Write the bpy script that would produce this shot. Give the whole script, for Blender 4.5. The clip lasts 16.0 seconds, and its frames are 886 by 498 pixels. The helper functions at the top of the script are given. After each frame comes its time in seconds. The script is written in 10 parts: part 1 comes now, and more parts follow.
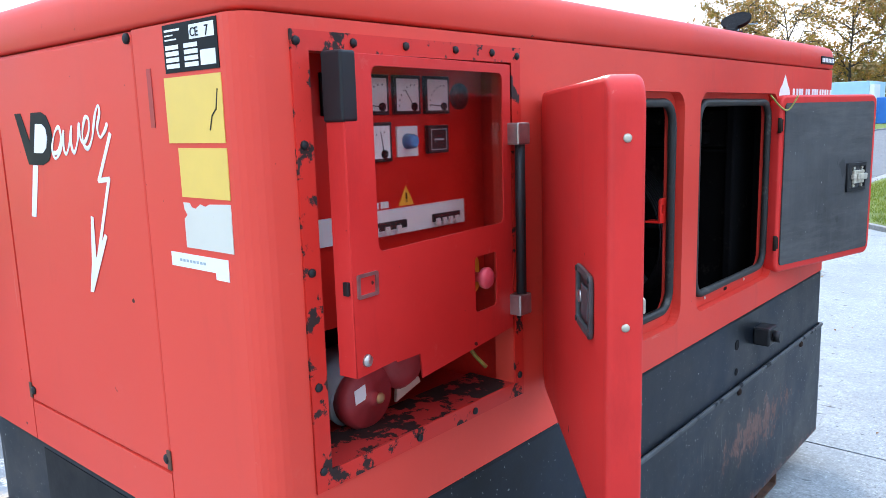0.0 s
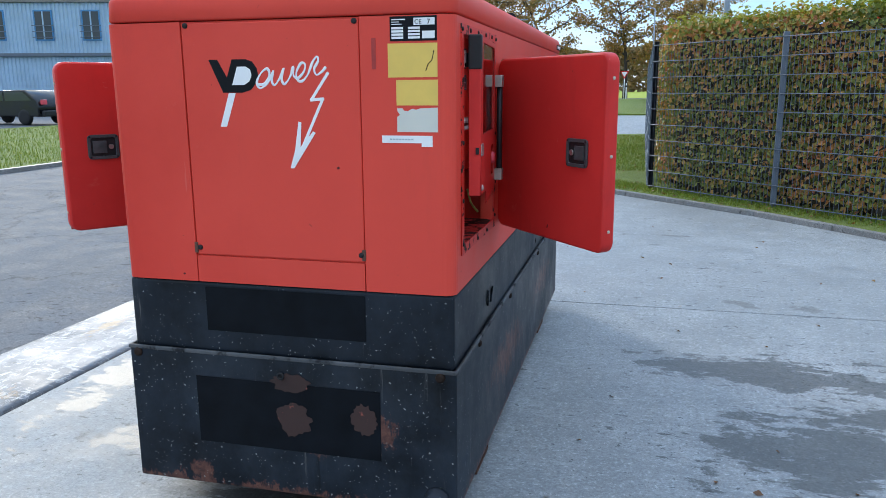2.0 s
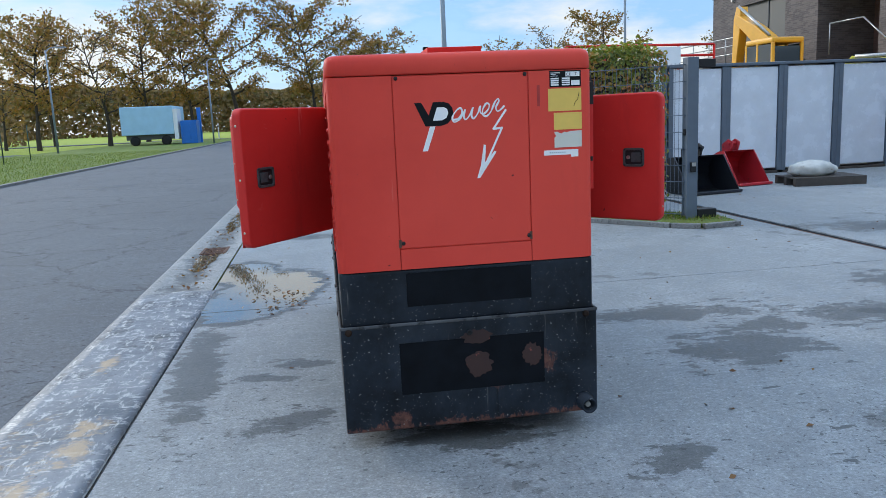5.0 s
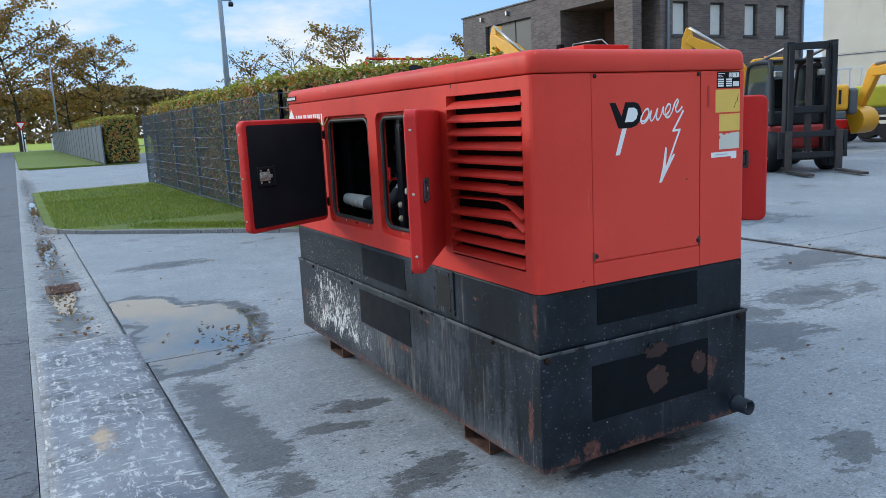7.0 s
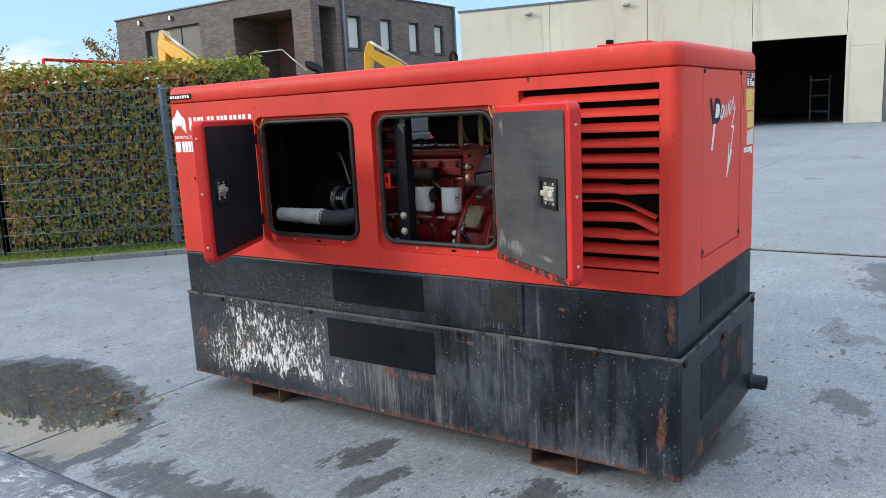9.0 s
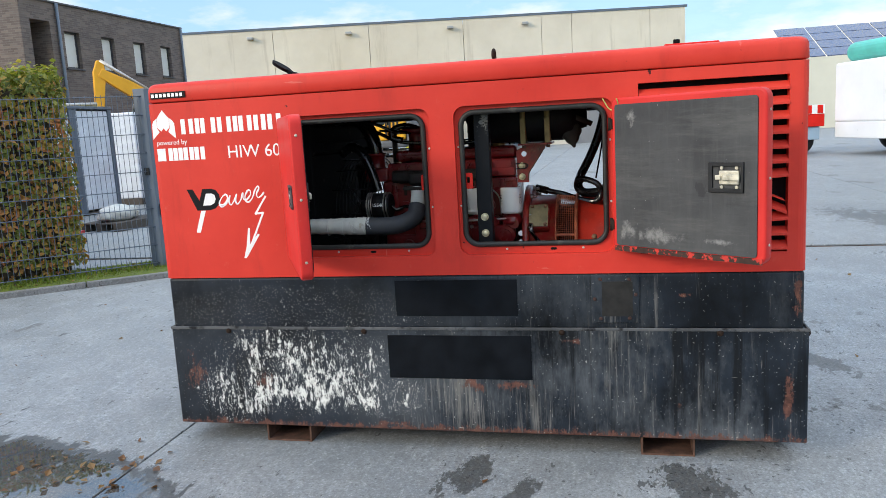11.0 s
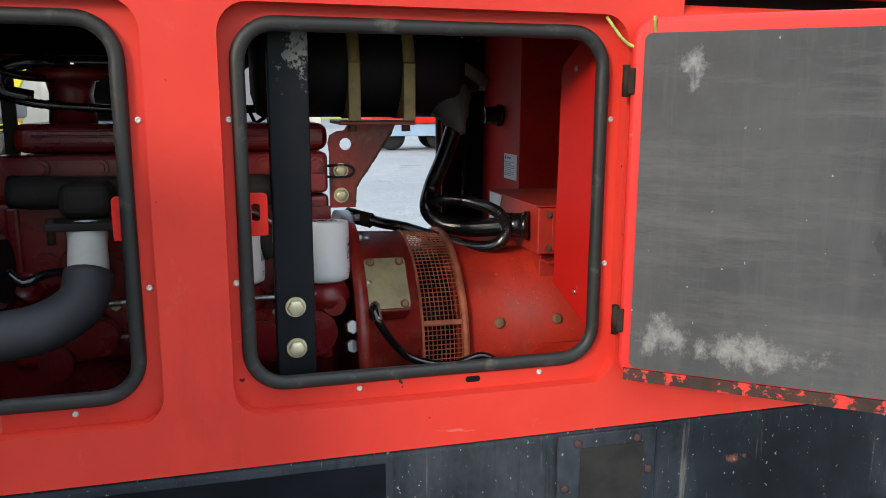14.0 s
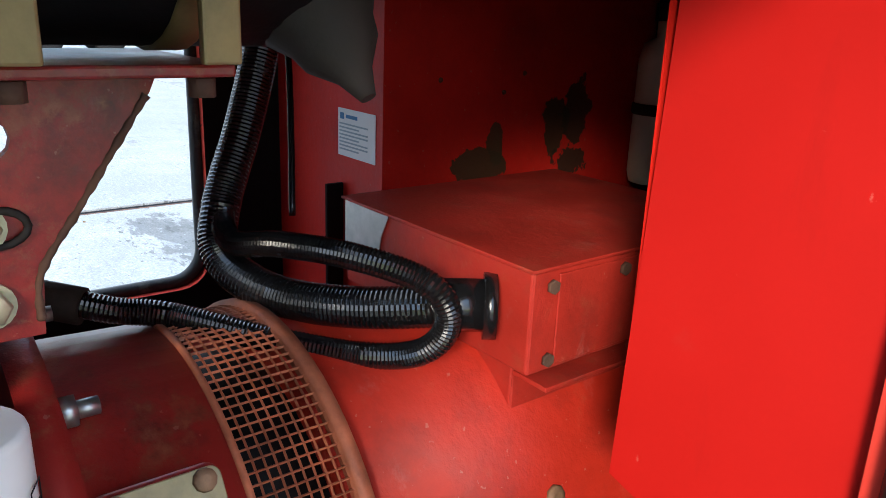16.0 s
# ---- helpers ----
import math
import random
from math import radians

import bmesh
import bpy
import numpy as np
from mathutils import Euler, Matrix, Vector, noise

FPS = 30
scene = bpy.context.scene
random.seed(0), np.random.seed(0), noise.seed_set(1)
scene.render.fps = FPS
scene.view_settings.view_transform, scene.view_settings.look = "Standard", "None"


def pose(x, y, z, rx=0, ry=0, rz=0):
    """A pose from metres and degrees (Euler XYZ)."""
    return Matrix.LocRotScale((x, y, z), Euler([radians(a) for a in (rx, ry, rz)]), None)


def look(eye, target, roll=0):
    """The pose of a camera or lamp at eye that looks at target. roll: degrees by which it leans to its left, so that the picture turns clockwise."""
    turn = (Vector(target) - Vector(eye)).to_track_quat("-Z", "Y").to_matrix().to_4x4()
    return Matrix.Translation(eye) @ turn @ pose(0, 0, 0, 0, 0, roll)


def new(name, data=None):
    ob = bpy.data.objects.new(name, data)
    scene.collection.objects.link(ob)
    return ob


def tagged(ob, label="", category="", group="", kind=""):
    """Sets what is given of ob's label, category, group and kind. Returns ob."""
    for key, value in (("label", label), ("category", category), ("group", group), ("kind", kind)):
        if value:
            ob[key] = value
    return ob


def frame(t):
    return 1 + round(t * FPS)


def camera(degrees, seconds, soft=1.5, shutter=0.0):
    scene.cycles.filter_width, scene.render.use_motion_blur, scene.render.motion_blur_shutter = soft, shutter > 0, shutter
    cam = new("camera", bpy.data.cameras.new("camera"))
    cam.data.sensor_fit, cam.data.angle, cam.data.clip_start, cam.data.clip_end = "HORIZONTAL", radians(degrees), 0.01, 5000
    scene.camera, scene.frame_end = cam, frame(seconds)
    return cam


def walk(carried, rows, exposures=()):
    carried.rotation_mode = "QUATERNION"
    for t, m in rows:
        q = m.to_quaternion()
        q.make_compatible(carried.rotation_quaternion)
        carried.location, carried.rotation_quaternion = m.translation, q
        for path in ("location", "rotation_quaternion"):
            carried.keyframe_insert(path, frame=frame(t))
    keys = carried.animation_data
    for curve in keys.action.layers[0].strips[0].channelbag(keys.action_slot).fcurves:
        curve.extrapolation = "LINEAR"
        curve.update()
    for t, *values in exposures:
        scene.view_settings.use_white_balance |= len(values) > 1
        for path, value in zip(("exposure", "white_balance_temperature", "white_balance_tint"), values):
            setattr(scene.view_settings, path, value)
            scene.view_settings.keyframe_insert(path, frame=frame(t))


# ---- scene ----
cam = camera(60.3, 16.0, 0.65)
PATH = [
    (0.0, (1.393, -0.586, 1.429), (0.095, 0.899, 1.095), -1.7),
    (0.5, (1.438, -0.997, 1.429), (0.341, 0.636, 1.072), -1.2),
    (1.0, (1.352, -1.374, 1.397), (0.465, 0.38, 1.025), -1.0),
    (1.5, (1.266, -1.737, 1.375), (0.591, 0.105, 0.982), -0.7),
    (2.0, (1.054, -2.085, 1.375), (0.564, -0.19, 0.964), -0.4),
    (2.5, (0.756, -2.389, 1.369), (0.435, -0.456, 0.973), -0.55),
    (3.0, (0.505, -2.6, 1.385), (0.31, -0.65, 0.988), -1.2),
    (3.5, (0.242, -2.898, 1.385), (0.172, -0.935, 1.008), -2.0),
    (4.0, (0.047, -3.11, 1.394), (0.094, -1.14, 1.053), -2.4),
    (4.625, (-0.314, -3.17, 1.398), (-0.115, -1.209, 1.058), -2.5),
    (5.25, (-0.787, -3.03, 1.404), (-0.422, -1.094, 1.066), -2.57),
    (5.875, (-1.299, -2.755, 1.409), (-0.747, -0.862, 1.074), -2.65),
    (6.5, (-1.777, -2.438, 1.414), (-1.012, -0.62, 1.083), -2.7),
    (7.0, (-2.152, -2.219, 1.436), (-1.205, -0.49, 1.1), -2.8),
    (7.5, (-2.399, -1.885, 1.434), (-1.265, -0.272, 1.096), -2.7),
    (8.0, (-2.677, -1.552, 1.442), (-1.361, -0.086, 1.098), -2.6),
    (8.5, (-2.936, -1.194, 1.45), (-1.457, 0.107, 1.105), -2.7),
    (9.0, (-3.155, -0.811, 1.456), (-1.538, 0.313, 1.107), -2.8),
    (9.625, (-3.418, -0.315, 1.445), (-1.671, 0.597, 1.105), -2.92),
    (10.25, (-3.61, 0.178, 1.428), (-1.766, 0.878, 1.098), -3.05),
    (10.875, (-3.657, 0.627, 1.41), (-1.744, 1.116, 1.09), -3.18),
    (11.5, (-3.488, 0.986, 1.397), (-1.532, 1.263, 1.085), -3.3),
    (12.0, (-3.247, 1.227, 1.404), (-1.28, 1.335, 1.0915), -3.0),
    (12.5, (-2.877, 1.328, 1.394), (-0.902, 1.269, 1.087), -2.4),
    (13.0, (-2.491, 1.422, 1.382), (-0.526, 1.204, 1.08), -1.7),
    (13.5, (-2.084, 1.384, 1.354), (-0.144, 1.008, 1.04), -0.7),
    (14.0, (-1.697, 1.329, 1.34), (0.201, 0.821, 0.968), 0.2),
    (14.5, (-1.322, 1.291, 1.347), (0.515, 0.632, 0.909), 0.9),
    (15.0, (-1.042, 1.204, 1.323), (0.709, 0.378, 0.821), 1.5),
    (15.5, (-0.814, 1.171, 1.336), (0.819, 0.162, 0.775), 2.0),
    (16.0, (-0.654, 1.182, 1.343), (0.841, -0.008, 0.754), 2.3),
]
EXPOSURES = [(0.0, 1.75, 5950, 10), (0.5, 1.45, 6000, 10), (1.0, 1.2, 6000, 9), (1.5, 1.05, 5950, 8), (2.5, 0.8, 5900, 7), (3.5, 0.6, 5850, 7), (6.5, 0.55, 5850, 7), (8.0, 0.75, 6000, 7),
             (9.0, 0.9, 6350, 8), (11.5, 0.95, 6600, 9), (12.5, 0.95, 6600, 9), (13.5, 1.15, 6700, 9), (14.5, 1.5, 6900, 9), (15.0, 1.75, 6800, 9), (16.0, 2.05, 6400, 9)]
walk(cam, [(t, look(eye, target, roll)) for t, eye, target, roll in PATH], EXPOSURES)

# ---- sky and sun ----
SUN_BEARING, SUN_HEIGHT = -42.0, 20.0          # degrees from +y towards +x, and above the horizon


def build_sky():
    world = bpy.data.worlds.new("sky")
    scene.world = world
    world.use_nodes = True
    nt = world.node_tree
    n, l = nt.nodes, nt.links
    n.clear()
    out, bg = n.new("ShaderNodeOutputWorld"), n.new("ShaderNodeBackground")
    sky = n.new("ShaderNodeTexSky")
    sky.sky_type, sky.sun_disc = "NISHITA", False
    sky.sun_elevation, sky.sun_rotation = radians(SUN_HEIGHT), radians(SUN_BEARING)
    sky.air_density, sky.dust_density, sky.ozone_density = 1.0, 0.6, 1.2
    tc, mp = n.new("ShaderNodeTexCoord"), n.new("ShaderNodeMapping")
    mp.inputs["Scale"].default_value = (1, 1, 3.2)
    noise_a = n.new("ShaderNodeTexNoise")
    noise_a.inputs["Scale"].default_value, noise_a.inputs["Detail"].default_value = 2.6, 9
    noise_a.inputs["Roughness"].default_value = 0.58
    ramp = n.new("ShaderNodeValToRGB")
    ramp.color_ramp.elements[0].position, ramp.color_ramp.elements[1].position = 0.42, 0.60
    ramp.color_ramp.elements[0].color = (0.72, 0.72, 0.72, 1)
    mix = n.new("ShaderNodeMix")
    mix.data_type = "RGBA"
    bright = n.new("ShaderNodeMix")
    bright.data_type = "RGBA"
    bright.inputs[6].default_value, bright.inputs[7].default_value = (1.9, 3.2, 5.2, 1), (5.3, 5.1, 4.7, 1)
    cover = n.new("ShaderNodeValToRGB")
    cover.color_ramp.elements[0].position, cover.color_ramp.elements[1].position = 0.45, 0.58
    l.new(noise_a.outputs[0], cover.inputs[0])
    l.new(cover.outputs[0], bright.inputs[0])
    # the veil of cloud is brighter overhead than towards the horizon
    sep, lift, gain = n.new("ShaderNodeSeparateXYZ"), n.new("ShaderNodeMapRange"), n.new("ShaderNodeVectorMath")
    lift.inputs["From Min"].default_value, lift.inputs["From Max"].default_value = 0.25, 0.9
    lift.inputs["To Min"].default_value, lift.inputs["To Max"].default_value = 0.95, 2.0
    gain.operation = "SCALE"
    l.new(tc.outputs["Generated"], sep.inputs[0])
    l.new(sep.outputs[2], lift.inputs[0])
    l.new(lift.outputs[0], gain.inputs["Scale"])
    l.new(mix.outputs[2], gain.inputs[0])
    l.new(tc.outputs["Generated"], mp.inputs[0])
    l.new(mp.outputs[0], noise_a.inputs["Vector"])
    l.new(noise_a.outputs[0], ramp.inputs[0])
    l.new(ramp.outputs[0], mix.inputs[0])
    l.new(sky.outputs[0], mix.inputs[6])
    l.new(bright.outputs[2], mix.inputs[7])
    l.new(gain.outputs[0], bg.inputs[0])
    bg.inputs[1].default_value = 0.13
    l.new(bg.outputs[0], out.inputs[0])


build_sky()
sun = new("sun", bpy.data.lights.new("sun", "SUN"))
sun.data.energy, sun.data.angle, sun.data.color = 1.3, radians(14), (1.0, 0.9, 0.76)
_b, _h = radians(SUN_BEARING), radians(SUN_HEIGHT)
sun.matrix_world = look((0, 0, 30), (-math.sin(_b) * math.cos(_h), -math.cos(_b) * math.cos(_h), 30 - math.sin(_h)))

# ---- materials ----
def nodes_of(name):
    m = bpy.data.materials.new(name)
    m.use_nodes = True
    nt = m.node_tree
    return m, nt, nt.nodes["Principled BSDF"]


def tex(nt, scale, detail=6, rough=0.6, stretch=(1, 1, 1), coords="Object"):
    tc, mp, nz = nt.nodes.new("ShaderNodeTexCoord"), nt.nodes.new("ShaderNodeMapping"), nt.nodes.new("ShaderNodeTexNoise")
    mp.inputs["Scale"].default_value = stretch
    nz.inputs["Scale"].default_value, nz.inputs["Detail"].default_value, nz.inputs["Roughness"].default_value = scale, detail, rough
    nt.links.new(tc.outputs[coords], mp.inputs[0])
    nt.links.new(mp.outputs[0], nz.inputs["Vector"])
    return nz.outputs[0]


def ramp(nt, fac, stops):
    r = nt.nodes.new("ShaderNodeValToRGB")
    els = r.color_ramp.elements
    while len(els) < len(stops):
        els.new(0.5)
    for e, (p, c) in zip(els, stops):
        e.position = p
        e.color = (c, c, c, 1) if isinstance(c, (int, float)) else (*c, 1)
    nt.links.new(fac, r.inputs[0])
    return r.outputs[0]


def blend(nt, fac, a, b, mode="MIX"):
    m = nt.nodes.new("ShaderNodeMix")
    m.data_type, m.blend_type = "RGBA", mode
    for sock, v in ((m.inputs[0], fac), (m.inputs[6], a), (m.inputs[7], b)):
        if isinstance(v, bpy.types.NodeSocket):
            nt.links.new(v, sock)
        elif isinstance(v, (int, float)):
            sock.default_value = v
        else:
            sock.default_value = (*v, 1)
    return m.outputs[2]


def bump(nt, bsdf, height, strength=0.2, distance=0.01):
    b = nt.nodes.new("ShaderNodeBump")
    b.inputs["Strength"].default_value, b.inputs["Distance"].default_value = strength, distance
    nt.links.new(height, b.inputs["Height"])
    nt.links.new(b.outputs[0], bsdf.inputs["Normal"])


def simple(name, color, rough=0.5, metal=0.0, vary=0.15, scale=12.0, relief=0.08, relief_scale=60.0, coords="Object", shine=0.5):
    """A surface with large tone variation and fine grain."""
    m, nt, b = nodes_of(name)
    big, fine = tex(nt, scale, coords=coords), tex(nt, relief_scale, 4, coords=coords)
    dark = tuple(c * (1 - vary) for c in color)
    light = tuple(min(1, c * (1 + vary)) for c in color)
    nt.links.new(blend(nt, ramp(nt, big, [(0.3, 0), (0.7, 1)]), dark, light), b.inputs["Base Color"])
    nt.links.new(ramp(nt, big, [(0.3, max(0.03, rough - 0.08)), (0.7, min(1, rough + 0.08))]), b.inputs["Roughness"])
    b.inputs["Metallic"].default_value = metal
    b.inputs["Specular IOR Level"].default_value = shine
    if relief:
        bump(nt, b, fine, relief, 0.004)
    return m


def worn(name, color, under, rough=0.5, amount=0.62, scale=9.0, streak=(1, 1, 0.35), vary=0.18, edge=0.03, shine=0.4):
    """Paint with faded tone, and chips and stains that show what lies under it."""
    m, nt, b = nodes_of(name)
    tone, fine = tex(nt, 3.0, 8), tex(nt, 90.0, 4)
    paint = blend(nt, ramp(nt, tone, [(0.3, 0), (0.7, 1)]), tuple(c * (1 - vary) for c in color), tuple(min(1, c * (1 + vary)) for c in color))
    chips = ramp(nt, tex(nt, scale, 10, 0.65, streak), [(amount, 0), (amount + edge, 1)])
    rust = blend(nt, ramp(nt, tex(nt, 35.0, 6), [(0.35, 0), (0.65, 1)]), tuple(c * 0.55 for c in under), under)
    nt.links.new(blend(nt, chips, paint, rust), b.inputs["Base Color"])
    nt.links.new(blend(nt, chips, ramp(nt, tone, [(0.3, rough - 0.08), (0.7, rough + 0.1)]), (0.8, 0.8, 0.8)), b.inputs["Roughness"])
    b.inputs["Specular IOR Level"].default_value = shine
    bump(nt, b, blend(nt, 0.25, chips, fine), 0.12, 0.004)
    return m


M = {}
M["red_plain"] = simple("red_paint", (0.56, 0.014, 0.008), 0.45, 0, 0.12, 4, 0.04, shine=0.25)
M["lining"] = simple("black_foam", (0.006, 0.006, 0.007), 0.85, 0, 0.3, 20, 0.3, 120, shine=0.15)
M["rubber"] = simple("black_rubber", (0.013, 0.013, 0.014), 0.6, 0, 0.5, 30, 0.2, shine=0.3)
M["seal"] = worn("dusty_seal_rubber", (0.020, 0.020, 0.019), (0.10, 0.096, 0.086), 0.5, 0.56, 22, (1, 1, 1), 0.35, 0.14, 0.35)
M["steel"] = simple("bare_steel", (0.42, 0.41, 0.39), 0.4, 0.9, 0.25, 30, 0.1)
M["rust"] = simple("rusty_steel", (0.095, 0.047, 0.030), 0.85, 0.1, 0.5, 25, 0.4)
M["rusty_bolt"] = simple("rusty_bolt_steel", (0.24, 0.13, 0.07), 0.75, 0.1, 0.45, 40, 0.3)
M["plastic"] = simple("black_plastic", (0.014, 0.0145, 0.016), 0.45, 0, 0.2, 20, 0.05, shine=0.3)
M["white"] = simple("white_print", (0.8, 0.8, 0.79), 0.45, 0, 0.04, 10, 0.02)
M["yellow"] = simple("yellow_sticker", (0.74, 0.5, 0.1), 0.5, 0, 0.06, 10, 0.02)
M["zinc_bright"] = simple("bright_zinc_rivet", (0.62, 0.60, 0.55), 0.4, 0.3, 0.2, 60, 0.05)
M["ink"] = simple("black_print", (0.008, 0.009, 0.011), 0.5, 0, 0.1, 10, 0.0, shine=0.12)

def spot(nt, vec, cx, cy, rx, ry, turn=0.0):
    """1 at the middle of an ellipse on the ground, falling to 0 at its rim and below outside."""
    mp = nt.nodes.new("ShaderNodeMapping")
    mp.vector_type = "TEXTURE"
    mp.inputs["Location"].default_value, mp.inputs["Rotation"].default_value, mp.inputs["Scale"].default_value = (cx, cy, 0), (0, 0, radians(turn)), (rx, ry, 1000)
    ln = nt.nodes.new("ShaderNodeVectorMath")
    ln.operation = "LENGTH"
    nt.links.new(vec, mp.inputs[0])
    nt.links.new(mp.outputs[0], ln.inputs[0])
    return arith(nt, "SUBTRACT", 1.0, ln.outputs["Value"])


def arith(nt, op, a, b):
    m = nt.nodes.new("ShaderNodeMath")
    m.operation = op
    for sock, v in ((m.inputs[0], a), (m.inputs[1], b)):
        if isinstance(v, bpy.types.NodeSocket):
            nt.links.new(v, sock)
        else:
            sock.default_value = v
    return m.outputs[0]


def blob(nt, centre, radii):
    """1 at the middle of an ellipsoid in the thing's own space, 0 at its skin, negative outside."""
    tc, mp, ln = nt.nodes.new("ShaderNodeTexCoord"), nt.nodes.new("ShaderNodeMapping"), nt.nodes.new("ShaderNodeVectorMath")
    mp.vector_type, ln.operation = "TEXTURE", "LENGTH"
    mp.inputs["Location"].default_value, mp.inputs["Scale"].default_value = centre, radii
    nt.links.new(tc.outputs["Object"], mp.inputs[0])
    nt.links.new(mp.outputs[0], ln.inputs[0])
    return arith(nt, "SUBTRACT", 1.0, ln.outputs["Value"])


def most(nt, fields):
    f = fields[0]
    for g in fields[1:]:
        f = arith(nt, "MAXIMUM", f, g)
    return f


mm, nt, bs = nodes_of("grey_foam_sheet")
_c = blend(nt, ramp(nt, tex(nt, 3.5, 8, 0.65), [(0.3, 0), (0.7, 1)]), (0.038, 0.039, 0.041), (0.074, 0.075, 0.076))
_c = blend(nt, ramp(nt, tex(nt, 45, 6, 0.7, (1, 1, 0.08)), [(0.5, 0), (0.75, 0.3)]), _c, (0.10, 0.10, 0.098))
_c = blend(nt, ramp(nt, tex(nt, 5.5, 9, 0.7, (1, 1, 0.6)), [(0.64, 0), (0.78, 0.25)]), _c, (0.15, 0.15, 0.146))
_c = blend(nt, ramp(nt, tex(nt, 8, 5, 0.5), [(0.68, 0), (0.70, 0.7)]), _c, (0.03, 0.03, 0.032))
_c = blend(nt, ramp(nt, tex(nt, 90, 3, 0.5), [(0.735, 0), (0.75, 0.7)]), _c, (0.3, 0.3, 0.29))
_f = arith(nt, "ADD", most(nt, [blob(nt, c, r) for c, r in (((-0.70, 0.55, 0.955), (0.14, 0.19, 0.05)), ((-0.62, 0.66, 0.97), (0.07, 0.08, 0.05)), ((-0.63, 0.64, 1.40), (0.03, 0.04, 0.05)), ((-0.85, 0.35, 0.95), (0.1, 0.12, 0.02)))]), arith(nt, "MULTIPLY", arith(nt, "SUBTRACT", tex(nt, 26, 10, 0.78, (1, 1, 0.8)), 0.5), 3.0))
_c = blend(nt, ramp(nt, _f, [(0.42, 0), (1.0, 0.8)]), _c, (0.26, 0.255, 0.245))
_c = blend(nt, ramp(nt, tex(nt, 9, 9, 0.75, (0.22, 0.22, 1.6)), [(0.50, 0), (0.70, 0.5)]), _c, (0.125, 0.122, 0.115))
_c = blend(nt, ramp(nt, tex(nt, 12, 9, 0.75, (0.2, 0.2, 1.6)), [(0.56, 0), (0.70, 0.5)]), _c, (0.028, 0.028, 0.029))
nt.links.new(_c, bs.inputs["Base Color"])
bs.inputs["Roughness"].default_value = 0.6
bs.inputs["Specular IOR Level"].default_value = 0.25
bump(nt, bs, tex(nt, 30, 8, 0.7), 0.12, 0.004)
M["foam"] = mm
# darker, plainer copy of the foam sheet, for the first door only
M["foam_dark"] = simple("dark_foam_sheet", (0.010, 0.011, 0.014), 0.6, 0, 0.3, 6, 0.1, 40, shine=0.2)


def black_steel(name, tone, splashes, scrapes, rust_level, streak_level, spray, dripping=1.0, film=0.2, dusty=()):
    """Old black machine paint: cloudy sheen, dry streaks, sprayed white splashes at given places, scrapes down to primer, rust, scratches."""
    m, nt, b = nodes_of(name)
    cloud = tex(nt, 3.2, 9, 0.68)
    col = blend(nt, ramp(nt, cloud, [(0.34, 0), (0.66, 1)]), tuple(c * 0.25 for c in tone), tuple(c * 2.2 for c in tone))
    # dull chalky film in patches, grime that ran down; dusty places also carry painted-in sky sheen
    dust = ramp(nt, most(nt, [blob(nt, c, r) for c, r in dusty]), [(0.0, 0), (0.45, 1)]) if dusty else 0.0
    chalk = arith(nt, "ADD", tex(nt, 1.5, 6, 0.6), arith(nt, "MULTIPLY", arith(nt, "SUBTRACT", tex(nt, 17, 8, 0.75, (1, 1, 0.4)), 0.5), 0.5))
    col = blend(nt, arith(nt, "MULTIPLY", ramp(nt, chalk, [(0.44, 0), (0.64, 1)]), arith(nt, "ADD", film * 0.22, arith(nt, "MULTIPLY", dust, film))), col, (0.088, 0.097, 0.106))
    zone = tex(nt, 1.9, 4, 0.5)
    for scale, lo, hue, amt in ((26, streak_level, (0.15, 0.146, 0.136), 0.75), (70, streak_level + 0.02, (0.21, 0.20, 0.185), 0.6), (16, streak_level - 0.02, (0.0035, 0.0045, 0.006), 0.9)):
        runs = arith(nt, "ADD", tex(nt, scale, 8, 0.72, (1, 1, 0.045)), arith(nt, "MULTIPLY", arith(nt, "SUBTRACT", zone, 0.5), 0.42 if scale != 16 else -0.42))
        runs = arith(nt, "ADD", runs, arith(nt, "MULTIPLY", arith(nt, "SUBTRACT", dust, 1.0), 0.07))
        col = blend(nt, ramp(nt, runs, [(lo, 0), (lo + 0.10, amt)]), col, hue)
    # rust and primer
    flake = tex(nt, 11, 10, 0.72)
    low = arith(nt, "ADD", flake, arith(nt, "MULTIPLY", arith(nt, "SUBTRACT", tex(nt, 1.3, 3), 0.5), 0.5))
    rusty = ramp(nt, low, [(rust_level, 0), (rust_level + 0.03, 1)])
    rust_tone = blend(nt, ramp(nt, tex(nt, 48, 6, 0.7), [(0.35, 0), (0.65, 1)]), (0.030, 0.015, 0.012), (0.15, 0.068, 0.044))
    col = blend(nt, arith(nt, "MULTIPLY", rusty, 0.9), col, rust_tone)
    if scrapes:
        f = most(nt, [blob(nt, c, r) for c, r in scrapes])
        f = arith(nt, "ADD", f, arith(nt, "MULTIPLY", arith(nt, "SUBTRACT", tex(nt, 18, 10, 0.82, (1, 1, 0.55)), 0.5), 6.0))
        col = blend(nt, ramp(nt, f, [(0.40, 0), (0.62, 0.85)]), col, blend(nt, ramp(nt, tex(nt, 36, 7, 0.75), [(0.3, 0), (0.7, 1)]), (0.035, 0.016, 0.013), (0.20, 0.085, 0.06)))
    # fine bright scratches and chips
    for st, lo in (((1, 0.10, 0.7), 0.715), ((0.8, 1, 0.10), 0.73), ((0.10, 1, 0.7), 0.73)):
        line = arith(nt, "MULTIPLY", ramp(nt, tex(nt, 85, 3, 0.5, st), [(lo, 0), (lo + 0.03, 1)]), ramp(nt, tex(nt, 3.3, 4), [(0.54, 0), (0.62, 0.45)]))
        col = blend(nt, line, col, (0.30, 0.28, 0.25))
